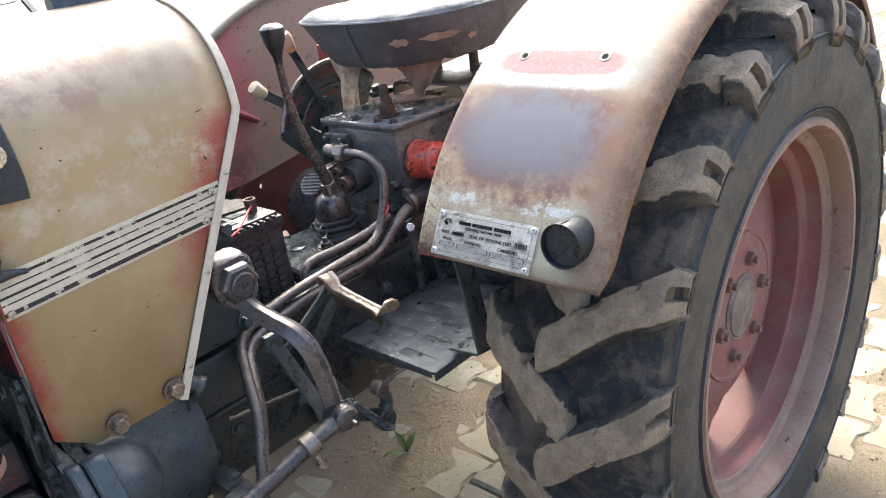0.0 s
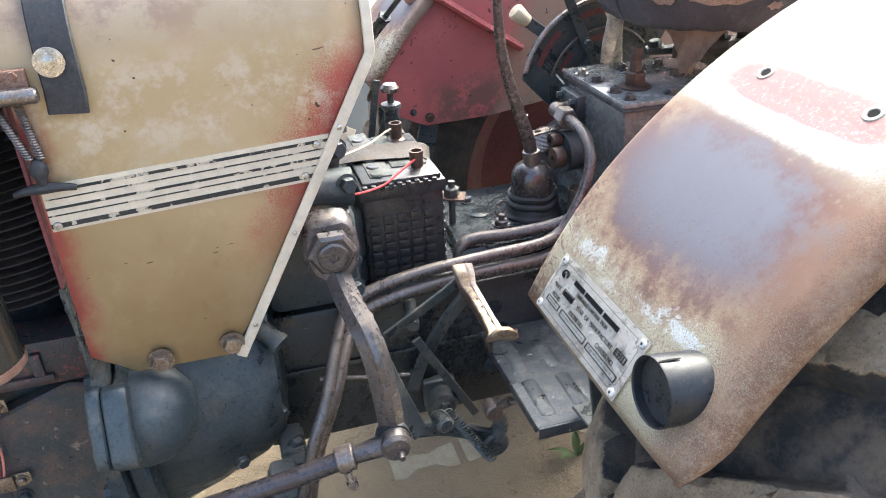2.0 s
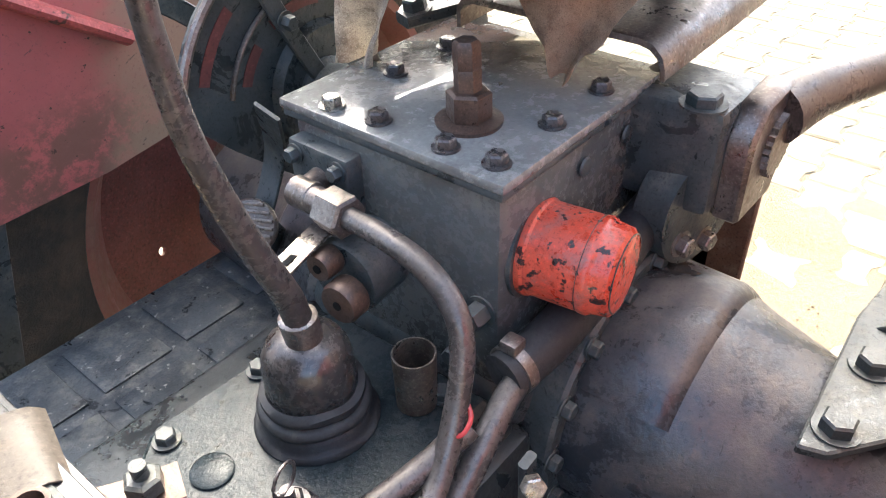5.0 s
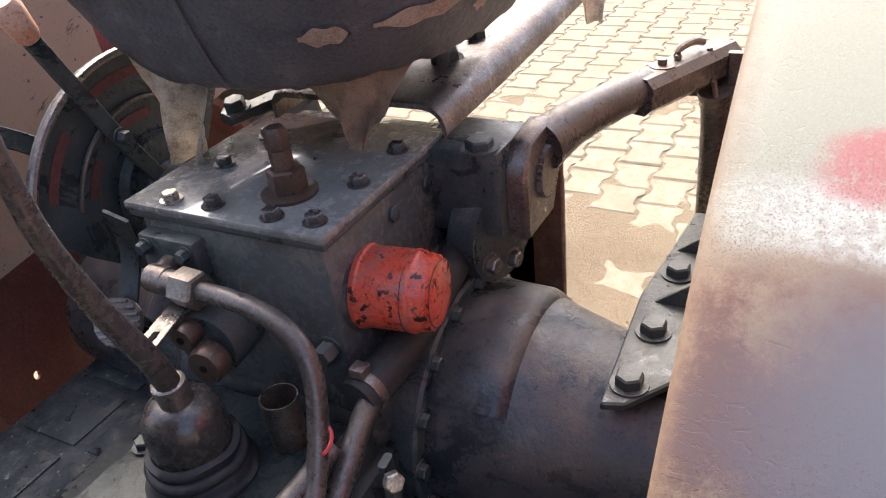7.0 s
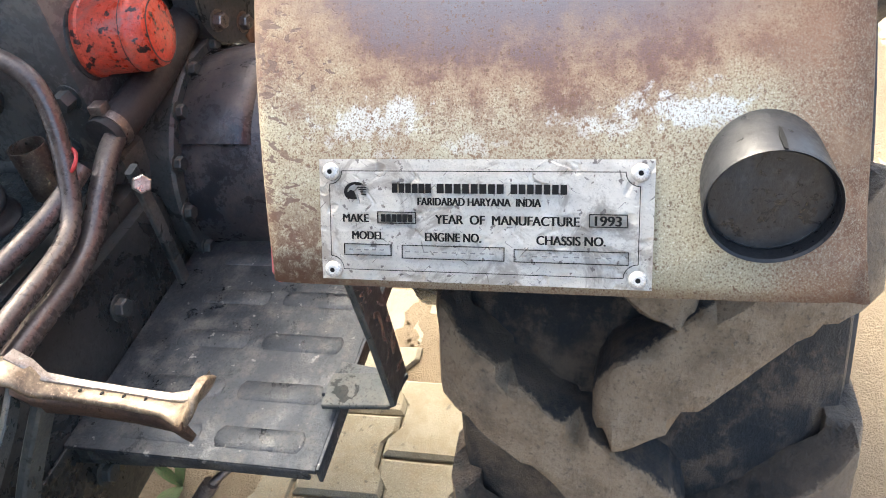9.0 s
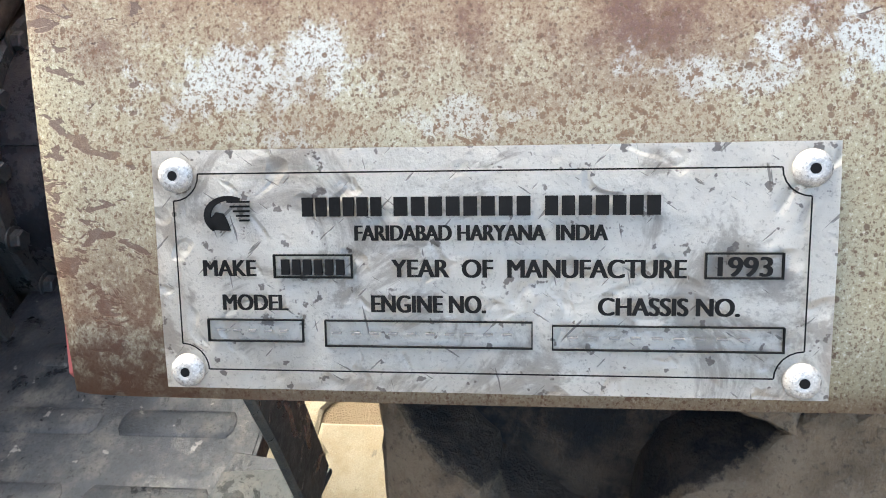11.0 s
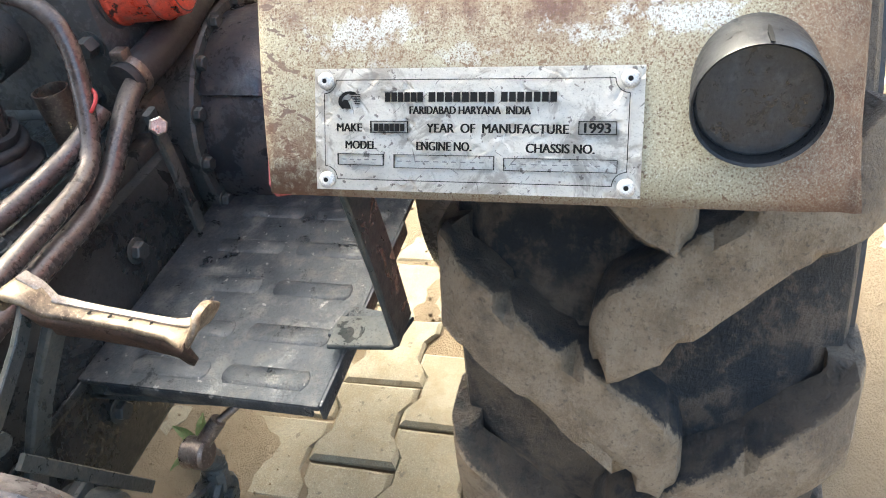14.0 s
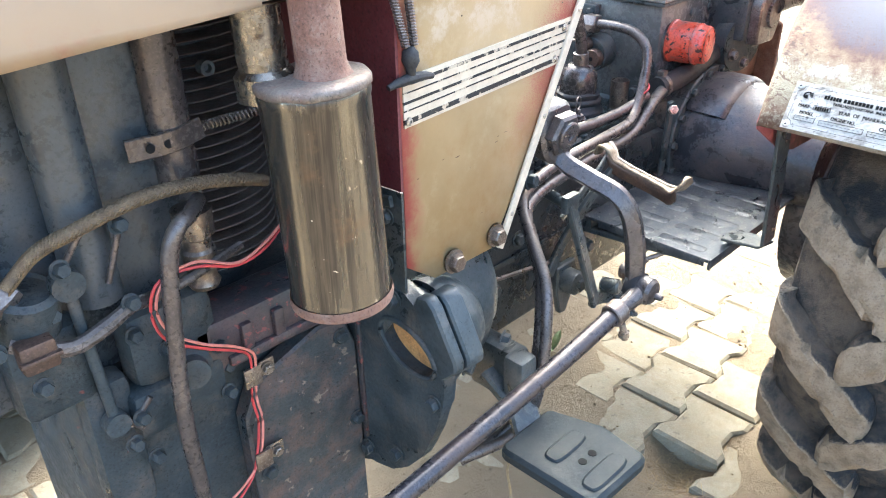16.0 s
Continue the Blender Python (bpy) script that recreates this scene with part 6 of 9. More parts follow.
part("slotted_tab", bm, STEEL, valve)
bm = B()
bar(bm, [(1.158, 1.257, 0.9535), (1.145, 1.254, 0.9535)], 0.006, 0.001)
part("slot", bm, INK, valve)
bm = B()
lathe(bm, [(0.024, -0.004), (0.030, -0.001), (0.030, 0.003), (0.028, 0.005)], (0, 0, 0), (0, 0, 1), 28)
bm.transform(aim((1.235, 1.43, 0.865), (-0.75, -0.35, 0.55)))
pedal = part("brake_pedal", bm, STEEL, tractor, "ribbed steel brake pedal on a bent arm")
for k in range(7):
    y = -0.024 + 0.008 * k
    bm = B()
    half = math.sqrt(max(0.0002, 0.027 ** 2 - y * y))
    box(bm, (-half, y - 0.002, 0.003), (half, y + 0.002, 0.008), 0.001)
    part("rib", bm, STEEL, pedal, place=aim((1.235, 1.43, 0.865), (-0.75, -0.35, 0.55)))
bm = B()
bar(bm, [(1.25, 1.435, 0.86), (1.28, 1.43, 0.93), (1.255, 1.395, 1.0)], 0.004, 0.03, 4, up=(0, 1, 0))
bar(bm, [(1.24, 1.44, 0.86), (1.29, 1.47, 0.80), (1.33, 1.5, 0.70)], 0.03, 0.008, 4, up=(0, 1, 0))
part("pedal_arm", bm, GREASE, pedal)
# far footboard beyond the gearbox
bm = B()
box(bm, (0.93, 1.40, 0.668), (1.42, 1.66, 0.676), 0.003)
fboard = part("footboard", bm, STEPMAT, tractor, "dark chequered footboard beside the gearbox")
for k in range(4):
    for j in range(2):
        bm = B()
        box(bm, (0.96 + 0.11 * k, 1.42 + 0.12 * j, 0.675), (1.05 + 0.11 * k, 1.52 + 0.12 * j, 0.679), 0.002)
        part("raised_block", bm, STEPMAT, fboard)

# red spin-on oil filter
fb, ff = Vector((1.299, 1.122, 0.942)), Vector((1.310, 1.044, 0.942))
bm = B()
ax = (ff - fb).normalized()
ln = (ff - fb).length
lathe(bm, [(0.041, 0.0), (0.0425, 0.003), (0.0425, 0.007), (0.0405, 0.009), (0.0405, ln - 0.026), (0.0412, ln - 0.024), (0.0412, ln - 0.020), (0.0398, ln - 0.018)], fb, ax, 40, False)
u, v, a = frame_of(ax)
rings = []
for f, r, hexy in ((ln - 0.018, 0.0398, 0.0), (ln - 0.016, 0.0392, 1.0), (ln - 0.003, 0.0372, 1.0), (ln, 0.033, 0.8), (ln + 0.0015, 0.016, 0.5), (ln + 0.001, 0.001, 0)):
    ring = []
    for i in range(40):
        q = 2 * math.pi * i / 40
        ring.append(fb + a * f + (u * math.cos(q) + v * math.sin(q)) * r * (1 - hexy * 0.06 * (1.0 - abs(math.cos(q * 6)))))
    rings.append(ring)
grow(bm, rings, True, False)
filt = part("oil_filter", bm, FILTER, tractor, "chipped red spin-on oil filter with a faceted end")
bm = B()
lathe(bm, [(0.0400, ln - 0.0265), (0.0411, ln - 0.0262), (0.0400, ln - 0.0252)], fb, ax, 40, False)
lathe(bm, [(0.0330, ln - 0.0006), (0.0335, ln + 0.0004), (0.0322, ln + 0.0006)], fb, ax, 40, False)
part("dark_seam", bm, GREASE, filt, "grimy rolled seam")
bm = B()
lathe(bm, [(0.030, -0.01), (0.046, -0.006), (0.046, 0.001), (0.040, 0.002)], fb, ax, 36)
part("filter_seat", bm, GREASE, filt)

# final-drive housing and its fender bracket
bm = B()
DX, DZ = 1.410, 0.725
lathe(bm, [(0.10, 1.16), (0.152, 1.12), (0.152, 1.074), (0.149, 1.070), (0.136, 1.070)], (DX, 0.0, DZ), (0, 1, 0), 56)
box(bm, (1.24, 1.10, 0.45), (1.85, 1.37, 0.83), 0.03)
axle = part("final_drive_flange", bm, GREASE, tractor, "greasy final drive housing flange")
bm = B()
lathe(bm, [(0.133, 1.071), (0.1305, 0.985), (0.123, 0.962), (0.108, 0.905), (0.100, 0.86), (0.09, 0.80)], (DX, 0.0, DZ), (0, 1, 0), 72)
lathe(bm, [(0.10, 0.87), (0.21, 0.85), (0.21, 0.795), (0.09, 0.775), (0.08, 0.60)], (AX, 0.0, AZ), (0, 1, 0), 40)
part("final_drive_drum", bm, DRUM, axle, "oily brown drum of the final drive")
bm = B()
rings = []
for k in range(33):
    a = radians(143 - 113 * k / 32)
    ca, sa = math.cos(a), math.sin(a)
    rings.append([(DX + ca * r, y, DZ + sa * r) for r, y in ((0.122, 1.070), (0.1385, 1.070), (0.1405, 1.066), (0.1395, 1.000), (0.137, 0.993), (0.1315, 0.984), (0.122, 0.982))])
grow(bm, rings)
part("raised_saddle", bm, DRUM, axle, smooth=50)
for k in range(8):
    a = radians(80 + 24 * k)
    bolt(axle, (DX + math.cos(a) * 0.144, 1.0705, DZ + math.sin(a) * 0.144), (0, -1, 0), 0.009, 0.008, GREASE)
bm = B()
lathe(bm, [(0.10, -1.16), (0.152, -1.12), (0.152, -1.074), (0.149, -1.070), (0.137, -1.071), (0.136, -0.992), (0.121, -0.975), (0.110, -0.905), (0.106, -0.86), (0.10, -0.80)], (DX, 2 * YC, DZ), (0, 1, 0), 48)
lathe(bm, [(0.10, -0.87), (0.21, -0.85), (0.21, -0.795), (0.09, -0.775), (0.08, -0.60)], (AX, 2 * YC, AZ), (0, 1, 0), 40)
part("far_drive_drum", bm, DRUM, axle, "oily drum of the far final drive")
bm = B()
prism(bm, [(1.318, 0.892), (1.325, 0.87), (1.43, 0.790), (1.70, 0.790), (1.70, 0.88), (1.50, 0.90)], (0, 0, 0.835), (1, 0, 0), (0, 1, 0), (0, 0, 0.010), 0.002)
prism(bm, [(1.42, 0.80), (1.70, 0.80), (1.70, 0.93), (1.54, 0.93)], (0, 0.779, 0), (1, 0, 0), (0, 0, 1), (0, 0.009, 0), 0.002)
for x in (1.49, 1.60):
    prism(bm, [(0.79, 0.843), (0.885, 0.843), (0.79, 0.92)], (x, 0, 0), (0, 1, 0), (0, 0, 1), (0.008, 0, 0), 0.001)
bracket = part("fender_bracket", bm, GREASE, tractor, "black gusseted bracket carrying the fender")
for p in ((1.352, 0.873, 0.8455), (1.438, 0.871, 0.8455), (1.55, 0.87, 0.8455)):
    bolt(bracket, p, (0, 0, 1), 0.014, 0.012, GREASE)
for p in ((1.52, 0.788, 0.90), (1.55, 0.788, 0.84), (1.62, 0.788, 0.90)):
    bolt(bracket, p, (0, 1, 0), 0.011, 0.010, GREASE, True, 0.012)

# lift arm to the rear, with clevis and lift rod
bm = B()
box(bm, (1.44, 1.035, 0.925), (1.53, 1.135, 1.028), 0.008)
liftarm = part("lift_arm_boss", bm, GREASE, tractor, "lift shaft boss with a clamped splined arm")
bolt(liftarm, (1.447, 1.058, 1.0285), (0, 0, 1), 0.015, 0.010, GREASE)
bm = B()
prism(bm, [(-0.048, -0.06), (0.030, -0.062), (0.052, -0.02), (0.052, 0.03), (0.030, 0.055), (-0.03, 0.05), (-0.05, 0.02)], (1.505, 1.012, 0.978), (1, 0, 0), (0, 0, 1), (0, 0.026, 0), 0.004)
part("clamp_plate", bm, STEEL, liftarm)
bm = B()
ring = []
for i in range(48):
    a = 2 * math.pi * i / 48
    r = 0.030 if i % 2 else 0.0265
    ring.append((r * math.cos(a), r * math.sin(a)))
prism(bm, ring, (1.512, 1.006, 0.978), (1, 0, 0), (0, 0, 1), (0, 0.012, 0))
part("splined_shaft", bm, STEEL, liftarm, smooth=0)
bm = B()
tube(bm, [(1.525, 1.022, 1.0), (1.58, 1.005, 1.006), (1.66, 0.975, 1.006), (1.72, 0.955, 1.0)], [0.030, 0.026, 0.0235, 0.0235], 16, 4)
part("arm", bm, PIPE, liftarm)
p0, p1 = Vector((1.690, 0.962, 1.000)), Vector((1.885, 0.890, 0.990))
bm = B()
bar(bm, [p0, p1], 0.052, 0.046, up=(0, 0, 1))
head = part("arm_head", bm, PIPE, liftarm, "square clevis head with a hooked pin")
bm = B()
lathe(bm, [(0.016, 0), (0.016, 0.002), (0.006, 0.003), (0.006, 0.010)], p0.lerp(p1, 0.28) + Vector((0, 0, 0.023)), (0, 0, 1), 16)
c = p0.lerp(p1, 0.45) + Vector((0, 0, 0.024))
tube(bm, [c, c + Vector((0.0, 0.0, 0.012)), c + Vector((0.03, -0.012, 0.014)), c + Vector((0.055, -0.02, 0.006))], 0.005, 8, 4)
rod(bm, c + Vector((0.05, -0.03, 0.0)), c + Vector((0.05, -0.045, -0.075)), 0.004)
part("hook_pin", bm, STEEL, liftarm)
bm = B()
bar(bm, [p1 + Vector((-0.04, -0.035, 0.02)), p1 + Vector((-0.03, -0.036, -0.045))], 0.008, 0.045, up=(0, 1, 0))
bar(bm, [p1 + Vector((-0.045, 0.03, 0.02)), p1 + Vector((-0.035, 0.03, -0.045))], 0.008, 0.045, up=(0, 1, 0))
lathe(bm, [(0.02, 0), (0.02, 0.016), (0.017, 0.018)], p1 + Vector((-0.038, -0.040, -0.005)), (0.25, -1, 0), 6)
lathe(bm, [(0.010, 0.016), (0.010, 0.030)], p1 + Vector((-0.038, -0.040, -0.005)), (0.25, -1, 0), 12)
part("clevis", bm, STEEL, liftarm)
bm = B()
tube(bm, [p1 + Vector((-0.04, 0, -0.03)), p1 + Vector((-0.02, 0, -0.09)), p1 + Vector((0.04, 0.01, -0.30)), p1 + Vector((0.10, 0.02, -0.52))], [0.026, 0.020, 0.016, 0.016], 14, 4)
part("lift_rod", bm, PIPE, liftarm)
# rusty plates behind the lift housing
bm = B()
prism(bm, [(0.0, 0.55), (0.085, 0.58), (0.085, 0.93), (0.06, 0.955), (0.0, 0.92)], (1.68, 1.055, 0), (0, 1, 0), (0, 0, 1), (0.012, 0, 0), 0.002)
prism(bm, [(1.55, 0.60), (1.71, 0.60), (1.71, 0.90), (1.60, 0.91)], (0, 1.10, 0), (1, 0, 0), (0, 0, 1), (0, 0.012, 0), 0.002)
part("drawbar_plate", bm, RUST, tractor, "rusty upright hitch plates")
bm = B()
lathe(bm, [(0.060, 0), (0.060, 0.035), (0.052, 0.04)], (1.475, 1.05, 0.915), (0.2, 1, 0), 28)
cap = part("end_cover", bm, GREASE, tractor, "bolted end cover beside the filter")
for k in range(4):
    a = radians(20 + 90 * k)
    bolt(cap, (1.472 + 0.045 * math.cos(a), 1.049, 0.915 + 0.045 * math.sin(a)), (-0.2, -1, 0), 0.010, 0.010, STEEL)

# -- seat on its bracket --
bm = B()
# bent channel: open at the front, its near edge rolled over
sec = [(1.325, 1.036), (1.325, 1.056), (1.318, 1.066), (1.305, 1.069), (1.125, 1.069), (1.112, 1.066), (1.102, 1.057), (1.098, 1.046), (1.097, 1.036), (1.101, 1.036), (1.103, 1.046), (1.107, 1.055), (1.115, 1.061), (1.125, 1.063), (1.305, 1.063), (1.315, 1.060), (1.320, 1.053), (1.320, 1.036)]
rings = []
for x, dz in ((1.452, 0.0), (1.456, 0.001), (1.60, 0.004), (1.75, 0.010), (1.92, 0.018)):
    rings.append([(x, y, z + dz) for y, z in sec])
grow(bm, rings)
seatframe = part("seat_bracket", bm, STEEL, tractor, "bent steel seat channel with bolts")
for y in (1.16, 1.28):
    bm = B()
    rod(bm, (1.57, y, 1.065), (1.57, y, 1.165), 0.012)
    part("seat_post", bm, GREASE, seatframe)
bm = B()
bar(bm, [(1.425, 1.375, 1.040), (1.50, 1.345, 1.045), (1.58, 1.318, 1.05)], 0.03, 0.012, 2)
part("side_link", bm, GREASE, seatframe)
for p in ((1.443, 1.372, 1.047), (1.583, 1.155, 1.071), (1.66, 1.155, 1.074), (1.53, 1.29, 1.070)):
    bolt(seatframe, p, (-0.2, 0, 1), 0.013, 0.012, GREASE)
bm = B()
cx, cy, hx, hy = 1.50, 1.243, 0.258, 0.222
# each level: share of the full size, height; the cushion narrows and rounds towards its foot
levels = [(0.45, 1.150), (0.66, 1.142), (0.745, 1.138), (0.80, 1.137), (0.822, 1.141), (0.84, 1.147), (0.857, 1.154), (0.873, 1.162), (0.888, 1.170), (0.902, 1.179), (0.916, 1.188), (0.929, 1.197), (0.942, 1.206), (0.954, 1.214), (0.965, 1.221), (0.976, 1.228), (0.985, 1.234), (0.985, 1.240), (0.965, 1.247), (0.92, 1.253), (0.86, 1.257), (0.72, 1.260), (0.55, 1.260), (0.38, 1.257), (0.2, 1.254), (0.02, 1.253)]


def seat_size(z):
    side = [q for q in levels if q[0] > 0.75][:15]
    for (f0, z0), (f1, z1) in zip(side, side[1:]):
        if z0 <= z <= z1:
            return f0 + (f1 - f0) * (z - z0) / (z1 - z0)
    return 0.985 if z > 1.2 else 0.80


def seat_point(a, f, z):
    c, s = math.cos(a), math.sin(a)
    p = 2.3 + 0.9 * min(1.0, max(0.0, (z - 1.14) / 0.095))
    k = 1.0 / ((abs(c) ** p + abs(s) ** p) ** (1 / p))
    return Vector((cx + c * k * hx * f, cy + s * k * hy * f, z))


rings = []
for f, z in levels:
    ring = []
    for i in range(180):
        a = 2 * math.pi * i / 180
        x, y, zz = seat_point(a, f, z)
        w = noise.noise(Vector((x * 9, y * 9, z * 14))) * 0.006 * f + noise.noise(Vector((x * 28, y * 28, z * 60))) * 0.0026 * f + abs(noise.noise(Vector((x * 16, y * 16, z * 110)))) * 0.003 * f
        if z < 1.15:
            zz += noise.noise(Vector((a * 14, 3.0, z * 9))) * 0.004
        ring.append((x + math.cos(a) * w, y + math.sin(a) * w, zz + w * 0.6))
    rings.append(ring)
bm = B()
grow(bm, rings, True, True)
seat = part("seat_cushion", bm, LEATHER, tractor, "torn black leather tractor seat with cloth hanging out", smooth=70)


def seat_edge(a, z, out=0.004):
    p = seat_point(a, seat_size(z), z)
    return p + Vector((math.cos(a), math.sin(a), 0)) * out


bm = B()
tube(bm, [seat_edge(2 * math.pi * i / 60, 1.238, 0.003) for i in range(61)], 0.0035, 6, 1)
tube(bm, [seat_edge(radians(187), z, 0.002) for z in (1.142, 1.16, 1.18, 1.20, 1.22, 1.236)], 0.0025, 6, 1)
part("seat_piping", bm, LEATHER, seat)
for a0, a1, z, h in ((211.5, 221.5, 1.191, 0.017), (226, 247, 1.193, 0.016), (252, 258, 1.18, 0.012)):
    bm = B()
    top, bot = [], []
    for i in range(13):
        f = i / 12
        a = radians(a0 + (a1 - a0) * f)
        w = h / 2 * math.sin(math.pi * min(1, max(0.03, f))) ** 0.6 + 0.0015 * math.sin(i * 5.1)
        top.append(seat_edge(a, z + w, 0.0055))
        bot.append(seat_edge(a, z - w, 0.0055))
    tv, bv = [bm.verts.new(p) for p in top], [bm.verts.new(p) for p in bot]
    for i in range(12):
        bm.faces.new((tv[i], tv[i + 1], bv[i + 1], bv[i]))
    bmesh.ops.solidify(bm, geom=bm.faces[:], thickness=0.004)
    part("tear", bm, FOAM, seat, "pale padding showing through a tear")


def hanging(name, pts, tip, material, label, wave=0.012, spread=0.02):
    """A limp flap of cloth from a line of points to a tip."""
    bm = B()
    n, m = len(pts), 10
    rows = []
    for j in range(m + 1):
        f = j / m
        row = []
        for i, p in enumerate(pts):
            g = i / (n - 1)
            q = Vector(p).lerp(Vector(tip) + Vector((0, (0.5 - g) * spread, 0)), f ** 1.15)
            q += Vector((math.sin(g * 9 + f * 3) * wave * f, 0, noise.noise(Vector((g * 5, f * 4, len(name)))) * 0.012))
            row.append(bm.verts.new(q))
        rows.append(row)
    for a, b in zip(rows, rows[1:]):
        for i in range(n - 1):
            bm.faces.new((a[i], a[i + 1], b[i + 1], b[i]))
    bmesh.ops.solidify(bm, geom=bm.faces[:], thickness=0.002)
    part(name, bm, material, seat, label, smooth=60)


hanging("sack_flap", [(1.336 + 0.0075 * i, 1.192 - 0.0128 * i, 1.142) for i in range(9)], (1.372, 1.150, 1.058), SACK, "brown sackcloth flap hanging below")
hanging("rag", [(1.334 - 0.0012 * i, 1.398 - 0.0100 * i, 1.15) for i in range(14)], (1.345, 1.355, 1.030), RAG, "dirty pale rag hanging below", 0.02, 0.05)
hanging("fringe", [(1.56 + 0.03 * i, 0.995, 1.165) for i in range(6)], (1.62, 0.99, 1.11), RAG, "ragged fringe of lining", 0.01)

# lift quadrant with slots, its shaft and two hand levers
bm = B()
qc = Vector((1.385, 1.475, 0.955))
outer = [(0.178 * math.cos(radians(a)), 0.178 * math.sin(radians(a))) for a in range(35, 172, 8)]
prism(bm, outer + [(-0.12, -0.03), (-0.03, -0.11), (0.05, -0.05)], qc, (1, 0, 0), (0, 0, 1), (0, 0.006, 0))
quad = part("lever_quadrant", bm, GREASE, tractor, "black slotted lever quadrant", smooth=0)
for r, w in ((0.176, 0.010), (0.118, 0.006)):
    bm = B()
    tube(bm, [(qc.x + r * math.cos(radians(a)), qc.y - 0.004, qc.z + r * math.sin(radians(a))) for a in range(40, 172, 6)], w * 0.5, 8, 1)
    part("quadrant_rim", bm, STEEL, quad)
for r, a0, a1 in ((0.150, 72, 118), (0.150, 130, 160), (0.098, 80, 120), (0.098, 135, 160)):
    bm = B()
    inner = [((r + 0.006) * math.cos(radians(a0 + (a1 - a0) * i / 10)), (r + 0.006) * math.sin(radians(a0 + (a1 - a0) * i / 10))) for i in range(11)]
    outr = [((r - 0.006) * math.cos(radians(a1 - (a1 - a0) * i / 10)), (r - 0.006) * math.sin(radians(a1 - (a1 - a0) * i / 10))) for i in range(11)]
    prism(bm, inner + outr, qc + Vector((0, -0.0012, 0)), (1, 0, 0), (0, 0, 1), (0, 0.001, 0))
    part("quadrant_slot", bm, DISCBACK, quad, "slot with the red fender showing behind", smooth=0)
bm = B()
lathe(bm, [(0.075, 0), (0.07, 0.012), (0.02, 0.016)], qc + Vector((0.01, -0.001, 0)), (0, -1, 0), 30)
lathe(bm, [(0.034, 0), (0.036, 0.02), (0.030, 0.024), (0.030, 0.14)], (1.385, 1.475, 0.958), (0, -1, 0), 26)
part("quadrant_shaft", bm, GREASE, quad)
bm = B()
bar(bm, [(1.385, 1.452, 0.955), (1.33, 1.455, 1.06), (1.278, 1.463, 1.185)], 0.020, 0.006, up=(0, 1, 0))
hl = part("hand_lever", bm, GREASE, tractor, "flat steel hand lever with a faded orange knob")
bm = B()
lathe(bm, [(0.010, 0), (0.013, 0.006), (0.016, 0.035), (0.014, 0.045), (0.004, 0.048)], (1.283, 1.463, 1.175), (-0.38, 0.0, 1), 18)
part("knob", bm, ORANGEK, hl)
bolt(hl, (1.335, 1.449, 1.05), (0, -1, 0), 0.008, 0.010, GREASE)
bm = B()
bar(bm, [(1.36, 1.575, 0.99), (1.30, 1.58, 1.045), (1.255, 1.584, 1.08)], 0.024, 0.006, up=(0, 1, 0))
hl2 = part("hand_lever", bm, GREASE, tractor, "short hand lever with a cream knob")
bm = B()
lathe(bm, [(0.012, 0), (0.014, 0.004), (0.018, 0.034), (0.015, 0.040), (0.004, 0.042)], (1.262, 1.583, 1.073), (-0.75, 0.0, 0.66), 16)
part("knob", bm, CREAMK, hl2)
bm = B()
tube(bm, [(1.50, 1.60, 1.02), (1.46, 1.56, 1.05), (1.44, 1.54, 1.16)], 0.02, 10, 3, 0.4)
part("red_stay", bm, RED, tractor)

# -- step plate, its hanger, clutch pedal --
bm = B()
box(bm, (0.978, 0.826, 0.668), (1.375, 1.084, 0.675), 0.002, Matrix.Identity(4))
box(bm, (0.9775, 0.834, 0.660), (0.9815, 1.050, 0.673), 0.001)
box(bm, (0.980, 0.8235, 0.655), (1.25, 0.8275, 0.674), 0.001)
step = part("step_plate", bm, STEPMAT, tractor, "scratched black pressed-steel step plate")
for x0 in (1.005, 1.06, 1.125, 1.19, 1.255):
    for ya, yb in ((0.85, 0.93), (0.955, 1.03)):
        bm = B()
        tube(bm, [(x0, ya - 0.004, 0.6748), (x0, ya, 0.6752), (x0, yb, 0.6752), (x0, yb + 0.004, 0.6748)], [0.006, 0.012, 0.012, 0.006], 10, 1, 0.16)
        part("embossed_rib", bm, STEPMAT, step)
bm = B()
bar(bm, [(1.055, 0.835, 0.690), (1.055, 0.772, 0.697), (1.054, 0.764, 0.704), (1.040, 0.762, 0.80), (1.015, 0.762, 0.95)], 0.040, 0.006, up=(0, 1, 0.3))
part("step_hanger", bm, GREASE, step)
bm = B()
bar(bm, [(1.07, 0.835, 0.690), (1.055, 0.765, 0.697)], 0.042, 0.005, up=(0, 0, 1))
part("hanger_foot", bm, STEPMAT, step)
bm = B()
bar(bm, [(0.985, 1.076, 0.655), (1.37, 1.076, 0.655)], 0.012, 0.03)
bar(bm, [(1.0, 0.85, 0.660), (1.0, 1.09, 0.64)], 0.03, 0.012)
part("step_beam", bm, GREASE, step)

